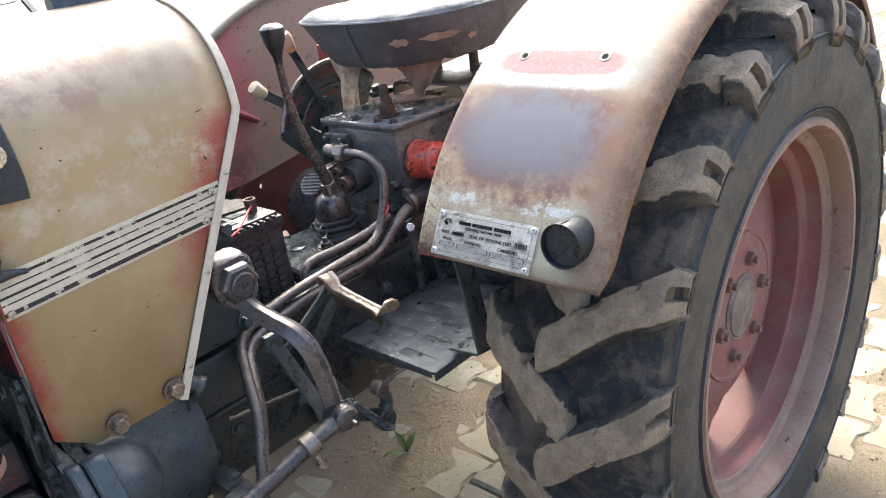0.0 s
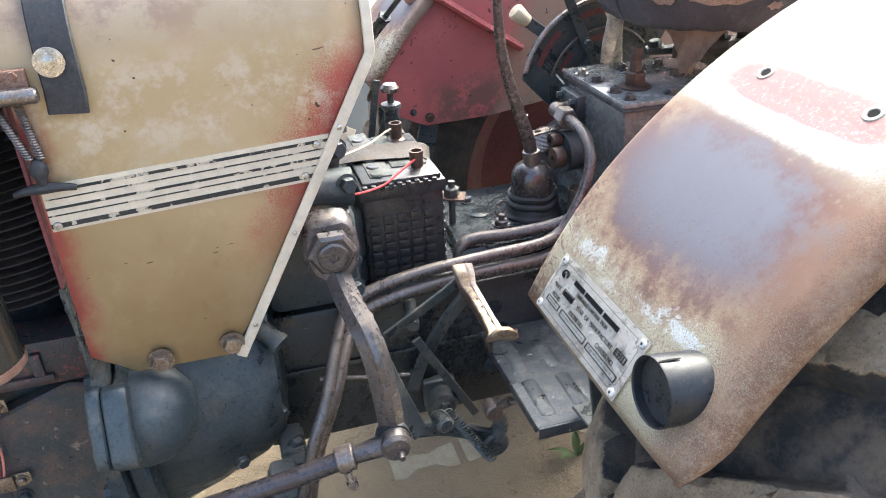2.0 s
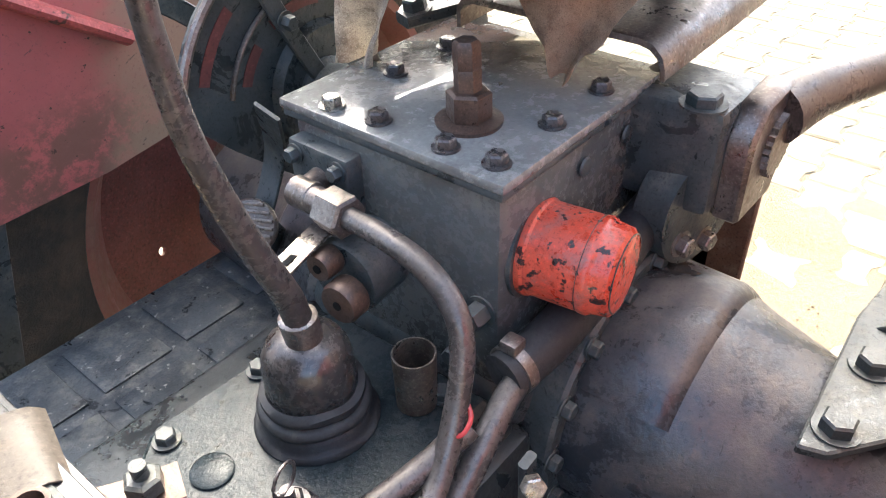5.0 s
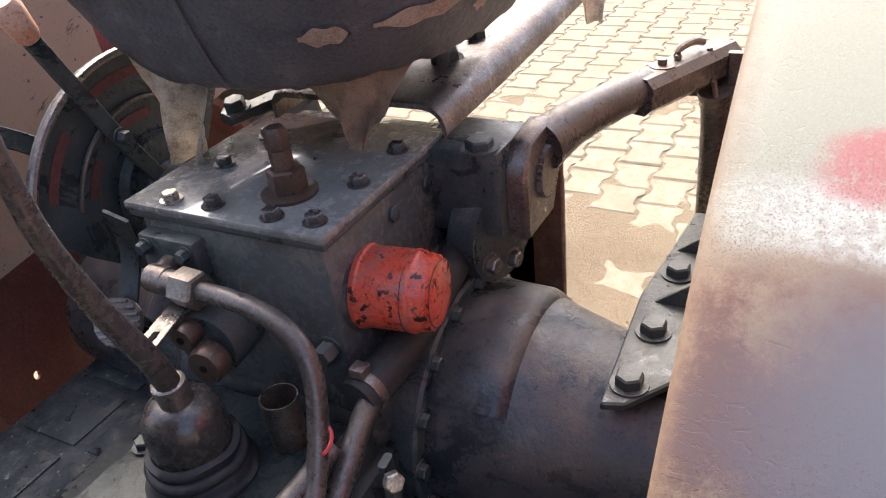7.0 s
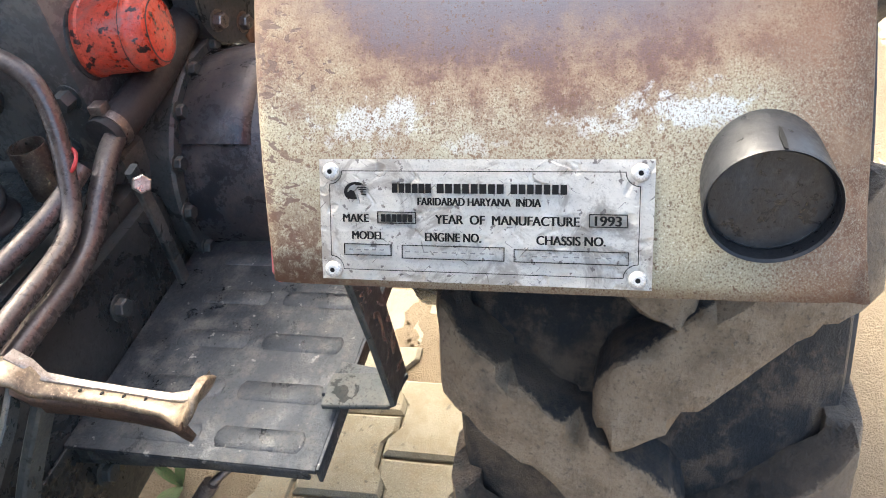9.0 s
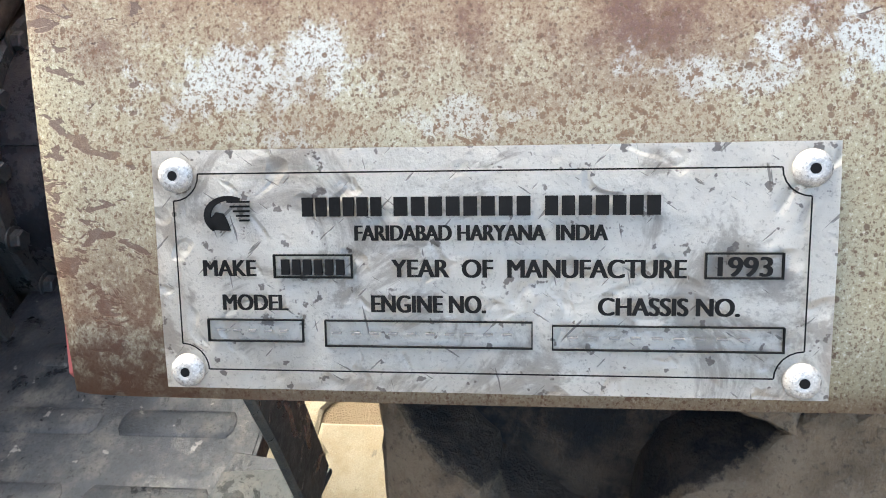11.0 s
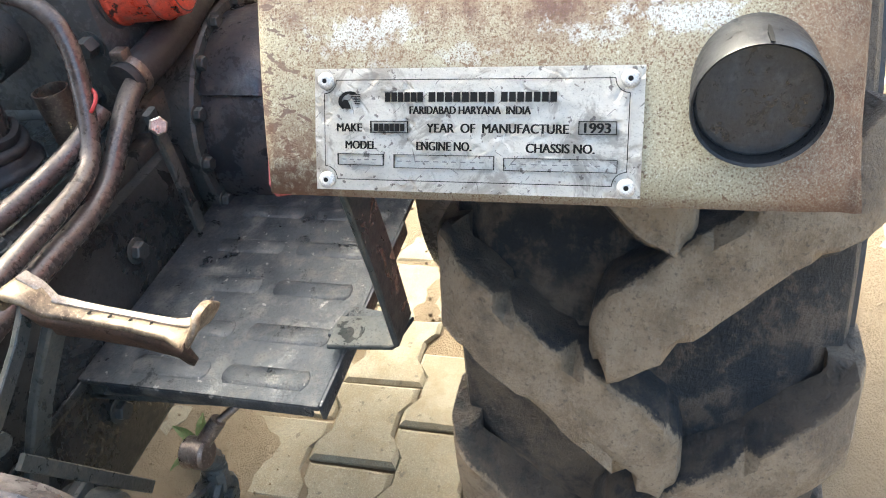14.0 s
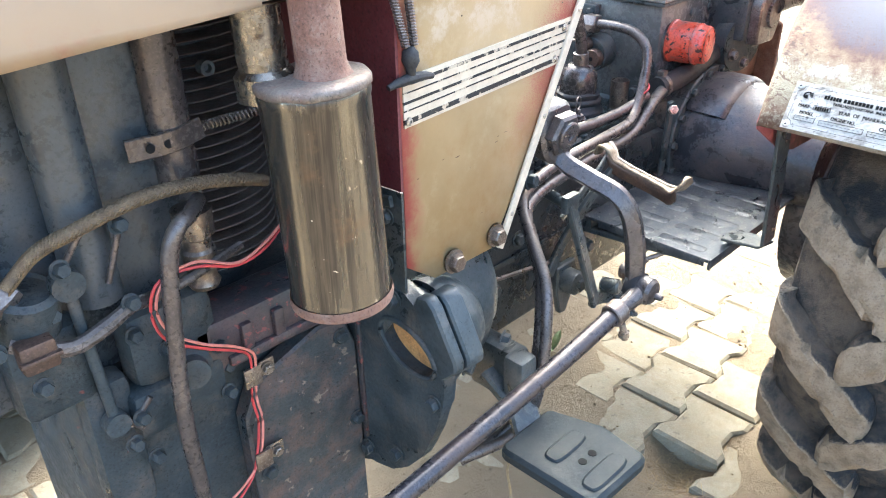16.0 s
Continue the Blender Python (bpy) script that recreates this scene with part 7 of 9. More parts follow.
bm = B()
rings = []
line = [(0.934, 1.036, 0.826, 0.026), (0.932, 1.028, 0.843, 0.030), (0.931, 1.016, 0.849, 0.031), (0.932, 1.006, 0.838, 0.030), (0.933, 0.999, 0.824, 0.024), (0.938, 0.975, 0.814, 0.019), (0.941, 0.935, 0.805, 0.018), (0.943, 0.905, 0.798, 0.022), (0.944, 0.892, 0.797, 0.036), (0.943, 0.882, 0.803, 0.046), (0.943, 0.875, 0.812, 0.050), (0.943, 0.870, 0.820, 0.044), (0.943, 0.868, 0.825, 0.028), (0.943, 0.867, 0.828, 0.014)]
for i, (x, y, z, w) in enumerate(line):
    p0, p1 = Vector(line[max(i - 1, 0)][:3]), Vector(line[min(i + 1, len(line) - 1)][:3])
    t = (p1 - p0).normalized()
    across = Vector((1, 0.1, -0.22)).normalized()
    nrm = across.cross(t).normalized()
    c = Vector((x, y, z))
    rings.append([c + across * (w * a) + nrm * (0.003 * b + 0.004 * (4 * a * a if w > 0.03 else 0)) for a, b in ((-0.5, -0.5), (-0.42, -1), (0, -1), (0.42, -1), (0.5, -0.5), (0.5, 0.5), (0.42, 1), (0, 1), (-0.42, 1), (-0.5, 0.5))])
grow(bm, rings)
clutch = part("clutch_pedal", bm, PEDAL, tractor, "worn steel clutch pedal bar with upturned lips", smooth=60)
bm = B()
rings = []
for x, y, z, w in line[3:11]:
    e = Vector((x - w * 0.46, y, z + 0.001))
    rings.append([e + Vector((0.0, 0, 0.0)), e + Vector((-0.003, 0, -0.004)), e + Vector((0.004, 0, -0.024)), e + Vector((0.007, 0, -0.024)), e + Vector((0.003, 0, -0.004))])
grow(bm, rings)
part("pedal_skirt", bm, NUTBROWN, clutch, "brown turned-down pedal edge", smooth=60)
bm = B()
rings = []
for x, y, z, w in line[2:12]:
    c = Vector((x + 0.004, y, z + 0.0034))
    rings.append([c + Vector((a * w, 0, b - 0.2 * a * w)) for a, b in ((-0.02, -0.001), (0.0, 0.0005), (0.36, 0.0005), (0.38, -0.001))])
grow(bm, rings)
part("worn_strip", bm, PEDALTOP, clutch, "pale worn tread of the pedal", smooth=60)
for f in (0.2, 0.4, 0.6, 0.8):
    p = Vector((0.9365, 0.985, 0.8205)).lerp(Vector((0.9455, 0.905, 0.8005)), f)
    bm = B()
    lathe(bm, [(0.0019, 0), (0.0019, 0.0004)], p, (0.15, 0.2, 1), 10)
    part("pedal_hole", bm, INK, clutch)
bm = B()
bar(bm, [(0.935, 0.998, 0.815), (0.90, 1.03, 0.74), (0.868, 1.055, 0.66), (0.85, 1.065, 0.60)], 0.022, 0.010, 4, up=(0, 1, 0))
rod(bm, (0.86, 1.085, 0.76), (0.85, 1.02, 0.755), 0.010)
bar(bm, [(0.928, 1.012, 0.832), (0.90, 1.009, 0.813), (0.806, 1.013, 0.752)], 0.018, 0.005, up=(0, 1, 0.3))
bar(bm, [(0.852, 1.017, 0.732), (0.90, 1.030, 0.640), (0.955, 1.045, 0.535)], 0.014, 0.005, up=(0, 1, 0))
part("pedal_arm", bm, GREASE, clutch)
bm = B()
pts = []
for i in range(160):
    f = i / 159
    pts.append(Vector((0.885 + 0.06 * f, 0.965 - 0.03 * f, 0.62 - 0.09 * f)) + Vector((math.cos(i * 0.8) * 0.008, math.sin(i * 0.8) * 0.008, 0)))
tube(bm, pts, 0.0018, 5, 1)
part("return_spring", bm, GREASE, clutch)
bm = B()
bar(bm, [(0.764, 0.968, 0.812), (0.80, 0.958, 0.70), (0.834, 0.951, 0.602)], 0.028, 0.010, up=(0.4, -1, 0))
linkage = part("brake_linkage", bm, GREASE, tractor, "greasy brake levers and rod under the step")
bm = B()
box(bm, (0.748, 0.962, 0.796), (0.782, 0.976, 0.826), 0.004)
part("lever_head", bm, GREASE, linkage)
bm = B()
lathe(bm, [(0.010, -0.05), (0.022, -0.045), (0.024, -0.036), (0.024, 0.02)], (0.897, 1.075, 0.578), (0, 1, 0), 24)
lathe(bm, [(0.012, -0.056), (0.012, -0.048)], (0.897, 1.075, 0.578), (0, 1, 0), 6)
prism(bm, [(-0.030, 0.035), (0.026, 0.035), (0.028, 0.0), (0.018, -0.045), (0.004, -0.075), (-0.014, -0.072), (-0.028, -0.020)], (0.897, 1.056, 0.578), (1, 0, 0), (0, 0, 1), (0, 0.014, 0), 0.003)
part("shaft_bracket", bm, GREASE, linkage, "drop-shaped shaft bracket")
bm = B()
bar(bm, [(0.832, 0.955, 0.606), (0.885, 0.962, 0.588), (0.955, 0.970, 0.545)], 0.026, 0.012, 3, up=(0, 1, 0))
lathe(bm, [(0.020, -0.014), (0.024, -0.010), (0.024, 0.010), (0.020, 0.014)], (0.962, 0.972, 0.530), (0, 1, 0), 22)
rod(bm, (0.962, 0.95, 0.530), (0.962, 0.995, 0.530), 0.009)
tube(bm, [(0.962, 0.972, 0.535), (0.974, 0.969, 0.568), (0.962, 0.966, 0.600)], [0.016, 0.013, 0.012], 10, 4)
part("rear_lever", bm, GREASE, linkage)
bm = B()
lathe(bm, [(0.013, -0.013), (0.016, -0.010), (0.016, 0.010), (0.013, 0.013)], (0.960, 0.966, 0.604), (0, 1, 0), 18)
rod(bm, (0.966, 0.960, 0.612), (0.980, 0.942, 0.634), 0.008)
rod(bm, (0.978, 0.945, 0.630), (1.03, 0.886, 0.664), 0.0042)
part("brake_rod", bm, STEEL, linkage, "thin steel brake rod with a clevis")
bm = B()
rod(bm, (0.70, 1.070, 0.655), (0.87, 1.064, 0.628), 0.004)
part("cross_rod", bm, STEEL, linkage)
bm = B()
lathe(bm, [(0.012, 0), (0.014, 0.006), (0.014, 0.03), (0.010, 0.034)], (0.865, 0.960, 0.622), (0.2, -1, 0.1), 14)
part("greasy_joint", bm, GREASE, linkage)

# -- steering box, pitman arm, drag link --
bm = B()
lathe(bm, [(0.033, 0), (0.034, 0.01), (0.029, 0.014), (0.029, 0.075), (0.033, 0.08), (0.033, 0.15)], (0.733, 1.003, 0.934), (0, 1, 0.12), 30)
steer = part("steering_shaft", bm, BRONZE, tractor, "bare steel steering cross shaft")
bm = B()
lathe(bm, [(0.045, 0.075), (0.048, 0.085), (0.048, 0.23)], (0.733, 1.003, 0.934), (0, 1, 0.12), 30)
lathe(bm, [(0.028, 0), (0.028, 0.085)], (0.70, 1.075, 0.985), (1, 0.0, -0.06), 22)
lathe(bm, [(0.025, 0), (0.025, 0.085)], (0.69, 1.12, 1.025), (1, 0.0, -0.06), 22)
box(bm, (0.64, 1.06, 0.79), (0.785, 1.14, 0.95), 0.02)
part("steering_box", bm, CAST, steer, "dark cast steering box")
for p in ((0.775, 1.055, 0.992), (0.772, 1.10, 1.03), (0.772, 1.058, 0.87), (0.772, 1.058, 0.82)):
    bolt(steer, p, (0.3, -1, 0.1), 0.012, 0.012, CAST)
bm = B()
prism(bm, [(-0.037, -0.018), (-0.038, 0.010), (-0.034, 0.030), (-0.024, 0.040), (0.020, 0.042), (0.031, 0.036), (0.037, 0.020), (0.039, -0.004), (0.036, -0.026), (0.026, -0.042), (0.008, -0.050), (-0.014, -0.049), (-0.029, -0.038)], (0.735, 0.975, 0.934), (1, 0, 0), (0, 0.12, 1), (0, 0.038, 0.004), 0.006)
pit = part("pitman_arm", bm, FORGED, tractor, "forged steel pitman arm with a large hex nut")
bm = B()
lathe(bm, [(0.034, 0), (0.034, 0.013), (0.029, 0.017)], (0.735, 0.977, 0.934), (0.0, -1, -0.12), 6)
lathe(bm, [(0.0215, 0.014), (0.0215, 0.020), (0.019, 0.022), (0.007, 0.0218), (0.006, 0.019), (0.001, 0.0188)], (0.735, 0.977, 0.934), (0.0, -1, -0.12), 24)
part("pitman_nut", bm, FORGED, pit)
bm = B()
bar(bm, [(0.737, 0.995, 0.912), (0.741, 0.965, 0.886), (0.748, 0.920, 0.870), (0.756, 0.882, 0.856), (0.763, 0.862, 0.830), (0.768, 0.852, 0.79), (0.772, 0.848, 0.745), (0.774, 0.846, 0.705)], 0.036, 0.030, 6, up=(0, -0.75, 0.65), soft=0.46)
part("arm_shank", bm, FORGED, pit)
bm = B()
d = Vector((0.067, -0.004, 0.013)).normalized()
base = Vector((0.772, 0.829, 0.709))
lathe(bm, [(0.012, 0.030), (0.021, 0.024), (0.024, 0.012), (0.024, 0.004)], base, (0, 1, 0), 22)
part("dust_boot", bm, RUBBER, pit)
bm = B()
lathe(bm, [(0.018, 0.012), (0.0215, 0.008), (0.0215, -0.012), (0.017, -0.018), (0.006, -0.020)], base, (0, 1, 0), 26)
lathe(bm, [(0.006, -0.02), (0.004, -0.030)], base + Vector((0.004, 0, -0.006)), (0, 1, 0), 10)
rod(bm, base - d * 0.015, base - d * 0.062, 0.015, 0.011)
link = part("drag_link", bm, FORGED, tractor, "steel drag link with a ball joint and clamp")
bm = B()
tube(bm, [base - d * 0.055, Vector((0.60, 0.838, 0.673)), Vector((0.40, 0.846, 0.642)), Vector((0.10, 0.855, 0.600)), Vector((-0.3, 0.868, 0.545))], 0.0135, 14, 4)
part("link_rod", bm, LINKMAT, link, "oily dark brown rod")
bm = B()
cpos = base - d * 0.068
lathe(bm, [(0.017, -0.012), (0.0185, -0.010), (0.0185, 0.010), (0.017, 0.012)], cpos, d, 20)
rod(bm, cpos + Vector((0, -0.012, -0.012)), cpos + Vector((0.004, -0.018, -0.04)), 0.0055)
lathe(bm, [(0.009, 0), (0.009, 0.008)], cpos + Vector((0.003, -0.015, -0.028)), (0.1, -0.2, -1), 6)
part("link_clamp", bm, STEEL, link)
# stub bolt and rods behind the skirt
bm = B()
rod(bm, (0.585, 1.06, 0.83), (0.645, 1.015, 0.777), 0.014)
lathe(bm, [(0.017, 0), (0.017, 0.010), (0.008, 0.012)], (0.642, 1.017, 0.780), (0.6, -0.5, -0.5), 16)
part("stub_shaft", bm, GREASE, tractor, "greasy stub shaft")

# -- clutch housing below the bonnet skirt --
bm = B()
rings = []
for x, ry, rz, zc in ((0.426, 0.285, 0.270, 0.660), (0.432, 0.285, 0.270, 0.660), (0.44, 0.272, 0.255, 0.665), (0.52, 0.268, 0.225, 0.672), (0.60, 0.255, 0.190, 0.68), (0.635, 0.235, 0.165, 0.685), (0.65, 0.15, 0.12, 0.69)):
    rings.append([(x, YC + math.cos(2 * math.pi * i / 48) * ry, zc + math.sin(2 * math.pi * i / 48) * rz) for i in range(48)])
grow(bm, rings)
clutchcase = part("clutch_housing", bm, CAST, tractor, "blue-grey cast clutch housing")
bm = B()
lathe(bm, [(0.070, 0.006), (0.071, 0.012), (0.068, 0.035), (0.055, 0.06), (0.034, 0.078), (0.002, 0.084)], (0.440, 0.962, 0.738), (1, -0.02, 0), 32)
part("starter_bulge", bm, CAST, clutchcase)
bm = B()
prism(bm, [(0.955, 0.80), (0.925, 0.775), (0.905, 0.72), (0.912, 0.645), (0.945, 0.57), (0.99, 0.51), (1.03, 0.485), (1.08, 0.47), (1.08, 0.80)], (0.423, 0, 0), (0, 1, 0), (0, 0, 1), (0.026, 0, 0), 0.004)
flange = part("engine_flange", bm, CAST, tractor, "cast flange between engine and clutch housing")
# plate with a real opening, an orange surface behind it
opening = [(0.954 + 0.044 * math.cos(a) + 0.022 * math.sin(a), 0.733 - 0.006 * math.cos(a) + 0.032 * math.sin(a)) for a in (2 * math.pi * i / 36 for i in range(36))]
outline = [(0.955, 0.815), (0.932, 0.80), (0.898, 0.75), (0.886, 0.71), (0.890, 0.672), (0.905, 0.62), (0.933, 0.556), (0.965, 0.515), (1.0, 0.487), (1.04, 0.474), (1.08, 0.47), (1.08, 0.82)]
bm = B()
edges = []
for loop in (outline, opening):
    ring = [bm.verts.new((0.401, y, z)) for y, z in loop]
    edges += [bm.edges.new((a, b)) for a, b in zip(ring, ring[1:] + ring[:1])]
bmesh.ops.triangle_fill(bm, use_beauty=True, edges=edges)
thick = bmesh.ops.extrude_face_region(bm, geom=bm.faces[:])
bmesh.ops.translate(bm, vec=(0.019, 0, 0), verts=[g for g in thick["geom"] if isinstance(g, bmesh.types.BMVert)])
bmesh.ops.recalc_face_normals(bm, faces=bm.faces)
part("flange_plate", bm, ENGINE, flange)
bm = B()
prism(bm, [(0.954 + (y - 0.954) * 1.05, 0.733 + (z - 0.733) * 1.05) for y, z in opening], (0.4205, 0, 0), (0, 1, 0), (0, 0, 1), (0.002, 0, 0))
part("inspection_hole", bm, OCHRE, flange, "oily orange inspection opening")
bm = B()
tube(bm, [(0.400, 0.954 + (y - 0.954) * 1.06, 0.733 + (z - 0.733) * 1.06) for y, z in opening + opening[:1]], 0.004, 8, 1)
part("hole_rim", bm, ENGINE, flange)
# two stacked ears beside the opening
ear = [(0.940, 0.806), (0.932, 0.822), (0.914, 0.826), (0.902, 0.815), (0.866, 0.750), (0.866, 0.737), (0.890, 0.712), (0.900, 0.716), (0.912, 0.742)]
for xa, grow_ in ((0.3995, 0.0), (0.4195, 0.004)):
    bm = B()
    prism(bm, [(y - grow_, z) for y, z in ear], (xa, 0, 0), (0, 1, 0), (0, 0, 1), (0.018 + 3 * grow_, 0, 0), 0.003)
    part("starter_ear", bm, CAST, flange, "blue-grey cast ear")
bm = B()
box(bm, (0.3965, 1.050, 0.52), (0.4015, 1.058, 0.745), 0.0015)
part("gasket_edge", bm, ENGRED, flange, "line of old red paint")
for p in ((0.400, 0.975, 0.80), (0.400, 0.905, 0.668), (0.400, 0.985, 0.53), (0.400, 1.05, 0.50)):
    bolt(flange, p, (-1, 0, 0), 0.010, 0.009, ENGINE)
for p in ((0.56, 1.0, 0.59), (0.63, 1.02, 0.65), (0.645, 1.0, 0.60)):
    bolt(clutchcase, p, (0.4, -1, -0.2), 0.011, 0.012, GREASE)
bm = B()
box(bm, (0.62, 0.95, 0.50), (0.66, 1.05, 0.60), 0.01)
part("housing_lug", bm, GREASE, clutchcase)

# -- battery, its clamp and leads --
battery = thing("battery", (0.878, 1.255, 0.77), "black ribbed lead-acid battery with dirty white top, taped", "battery")
x0, x1, y0, y1, z0, z1 = 0.804, 0.943, 1.130, 1.345, 0.748, 0.942
bm = B()
box(bm, (x0 + 0.004, y0 + 0.004, z0), (x1 - 0.004, y1, z1), 0.004)
box(bm, (x0, y0, z1 - 0.018), (x1, y1 + 0.003, z1 + 0.004), 0.003)
part("case", bm, BATTERY, battery)
cell = B()
box(cell, (-0.0085, -0.003, -0.0055), (0.0085, 0.002, 0.0055), 0.0015)
cell_me = mesh_of(cell, 30)
cell_me.materials.append(BATTERY)
for i in range(5):
    for j in range(9):
        part("rib_block", cell_me, None, battery, place=Matrix.Translation((x0 + 0.020 + 0.0223 * i, y0 + 0.003, z0 + 0.016 + 0.0158 * j)))
for i in range(9):
    for j in range(9):
        part("rib_block", cell_me, None, battery, place=Matrix.Translation((x1 - 0.003, y0 + 0.022 + 0.0205 * i, z0 + 0.016 + 0.0158 * j)) @ Matrix.Rotation(radians(90), 4, "Z"))
bm = B()
box(bm, (x0 + 0.006, y0 + 0.006, z1 + 0.003), (x1 - 0.006, y1 - 0.004, z1 + 0.012), 0.003)
part("top", bm, BATTERY, battery, "grey battery top")
for xa, ya, xb, yb in ((0.826, 1.152, 0.862, 1.215), (0.868, 1.182, 0.926, 1.216), (0.826, 1.292, 0.858, 1.362), (0.864, 1.286, 0.892, 1.335), (0.90, 1.335, 0.928, 1.364)):
    bm = B()
    box(bm, (xa, ya, z1 + 0.011), (xb, yb, z1 + 0.0145), 0.0015)
    part("top_panel", bm, WHITECAP, battery, "dirty white moulded panel")
for i in range(9):
    bm = B()
    box(bm, (x0 + 0.005 + 0.0139 * i, y0 - 0.001, z1 - 0.002), (x0 + 0.013 + 0.0139 * i, y0 + 0.010, z1 + 0.008), 0.0015)
    part("top_tooth", bm, BATTERY, battery)
for i in range(6):
    bm = B()
    lathe(bm, [(0.011, 0), (0.011, 0.004), (0.009, 0.006)], (x0 + 0.035, y0 + 0.03 + 0.033 * i, z1 + 0.011), (0, 0, 1), 16)
    part("cell_cap", bm, BATTERY if i % 2 else WHITECAP, battery)
for y in (1.172, 1.318):
    bm = B()
    lathe(bm, [(0.016, 0.0), (0.016, 0.004), (0.010, 0.006), (0.0115, 0.026), (0.0115, 0.033), (0.0085, 0.033), (0.0085, 0.025), (0.001, 0.025)], (0.907, y, z1 + 0.008), (0, 0, 1), 22)
    part("terminal", bm, NUTBROWN, battery, "brown terminal post")
bm = B()
bar(bm, [(0.944, 1.232, 0.948), (0.931, 1.235, 0.958), (0.89, 1.242, 0.960), (0.83, 1.255, 0.9595), (0.79, 1.265, 0.953), (0.76, 1.272, 0.945)], 0.072, 0.0015, 3)
part("tape", bm, PAPER, battery, "stained strip of tape across the top")
bm = B()
box(bm, (-0.028, -0.0015, 0.0), (0.028, 0.0015, 0.055), 0.001, pose(0.803, 1.40, 0.912, -18, 28, 0))
part("cover_flap", bm, CREAM, battery)
bm = B()
tube(bm, [(0.905, 1.165, 0.972), (0.888, 1.153, 0.968), (0.865, 1.138, 0.960), (0.84, 1.124, 0.952), (0.80, 1.112, 0.950), (0.75, 1.10, 0.958), (0.70, 1.09, 0.965)], 0.0019, 6, 5)
part("red_lead", bm, WIRE, battery)
bm = B()
tube(bm, [(0.905, 1.318, 0.976), (0.882, 1.30, 0.973), (0.855, 1.275, 0.969), (0.82, 1.245, 0.969), (0.77, 1.21, 0.972), (0.72, 1.19, 0.975)], 0.0018, 6, 5)
part("pale_lead", bm, CREAM, battery)
# added dark box for the dim engine bay, hides bright ground beside the battery
bm = B()
box(bm, (0.60, 1.145, 0.74), (0.814, 1.42, 0.90), 0.02)
part("bulkhead_casing", bm, GREASE, tractor, "added dark box filling the gap behind the steering box")
# hold-down stud and its bracket
bm = B()
rod(bm, (0.979, 1.226, 0.79), (0.979, 1.226, 0.897), 0.006)
lathe(bm, [(0.014, 0.0), (0.014, 0.012), (0.011, 0.014)], (0.979, 1.226, 0.872), (0, 0, 1), 6)
lathe(bm, [(0.017, 0.0), (0.017, 0.005), (0.013, 0.014)], (0.979, 1.226, 0.792), (0, 0, 1), 6)
stud = part("hold_down_stud", bm, GREASE, tractor, "threaded battery hold-down stud with nuts")
bm = B()
bar(bm, [(1.0, 1.215, 0.868), (0.965, 1.23, 0.870), (0.935, 1.24, 0.885), (0.925, 1.245, 0.93)], 0.035, 0.004, 3)
part("hold_down_strap", bm, NUTBROWN, stud)
# pull knob post behind the battery
bm = B()
lathe(bm, [(0.014, -0.10), (0.014, -0.012), (0.019, -0.006), (0.018, 0.0), (0.006, 0.002), (0.006, 0.022)], (0.917, 1.392, 0.995), (0, 0, 1), 20)
post = part("pull_control", bm, GREASE, tractor, "steel pull control with a round knob")
bm = B()
lathe(bm, [(0.006, 0), (0.0155, 0.003), (0.017, 0.010), (0.012, 0.017), (0.002, 0.019)], (0.917, 1.392, 1.015), (0, 0, 1), 20)
part("pull_knob", bm, STEEL, post)
bm = B()
box(bm, (0.74, 1.10, 0.738), (0.96, 1.40, 0.752), 0.003)
part("battery_tray", bm, GREASE, tractor, "black battery tray")
bm = B()
bar(bm, [(0.902, 1.43, 1.03), (0.893, 1.432, 0.985), (0.879, 1.43, 0.90), (0.875, 1.43, 0.80)], 0.013, 0.003, up=(0, 1, 0))
bar(bm, [(0.915, 1.425, 0.965), (0.895, 1.43, 0.90), (0.88, 1.43, 0.80)], 0.014, 0.003, up=(0, 1, 0))
part("white_bracket", bm, WHITECAP, tractor, "bent dirty white sheet bracket beside the battery")
# dash post and throttle rod behind the bonnet's rear edge
bm = B()
tube(bm, [(0.765, 1.59, 0.90), (0.813, 1.478, 1.0), (0.862, 1.366, 1.10), (0.897, 1.286, 1.171)], 0.0095, 10, 3)
rod(bm, (0.89, 1.302, 1.157), (0.914, 1.247, 1.206), 0.0045)
lathe(bm, [(0.011, 0), (0.011, 0.008)], (0.895, 1.29, 1.168), (0.22, -0.5, 0.45), 6)
part("throttle_rod", bm, GREASE, tractor, "dark slanting throttle rod")
bm = B()
bar(bm, [(0.74, 1.22, 1.02), (0.76, 1.25, 1.28), (0.77, 1.27, 1.46)], 0.13, 0.05, 2, up=(0, 1, 0))
part("steering_column", bm, GREASE, tractor, "dark steering column casing")

# -- exhaust silencer --
mb, mt = Vector((0.290, 0.932, 0.872)), Vector((0.283, 0.939, 1.118))
bm = B()
L = (mt - mb).length
lathe(bm, [(0.026, -0.006), (0.050, 0.0), (0.055, 0.006), (0.056, 0.012), (0.0545, 0.018), (0.0545, L - 0.018), (0.056, L - 0.012), (0.055, L - 0.004), (0.050, L + 0.002), (0.026, L + 0.003)], mb, mt - mb, 40)
muff = part("silencer", bm, CHROME, tractor, "oil-stained chrome exhaust silencer with painted reflection streaks and rusty stub pipe")
bm = B()
lathe(bm, [(0.0565, 0.0), (0.0575, 0.004), (0.0565, 0.012)], mb + Vector((0, 0, 0.002)), mt - mb, 40, False)
part("bottom_seam", bm, RUST, muff)
bm = B()
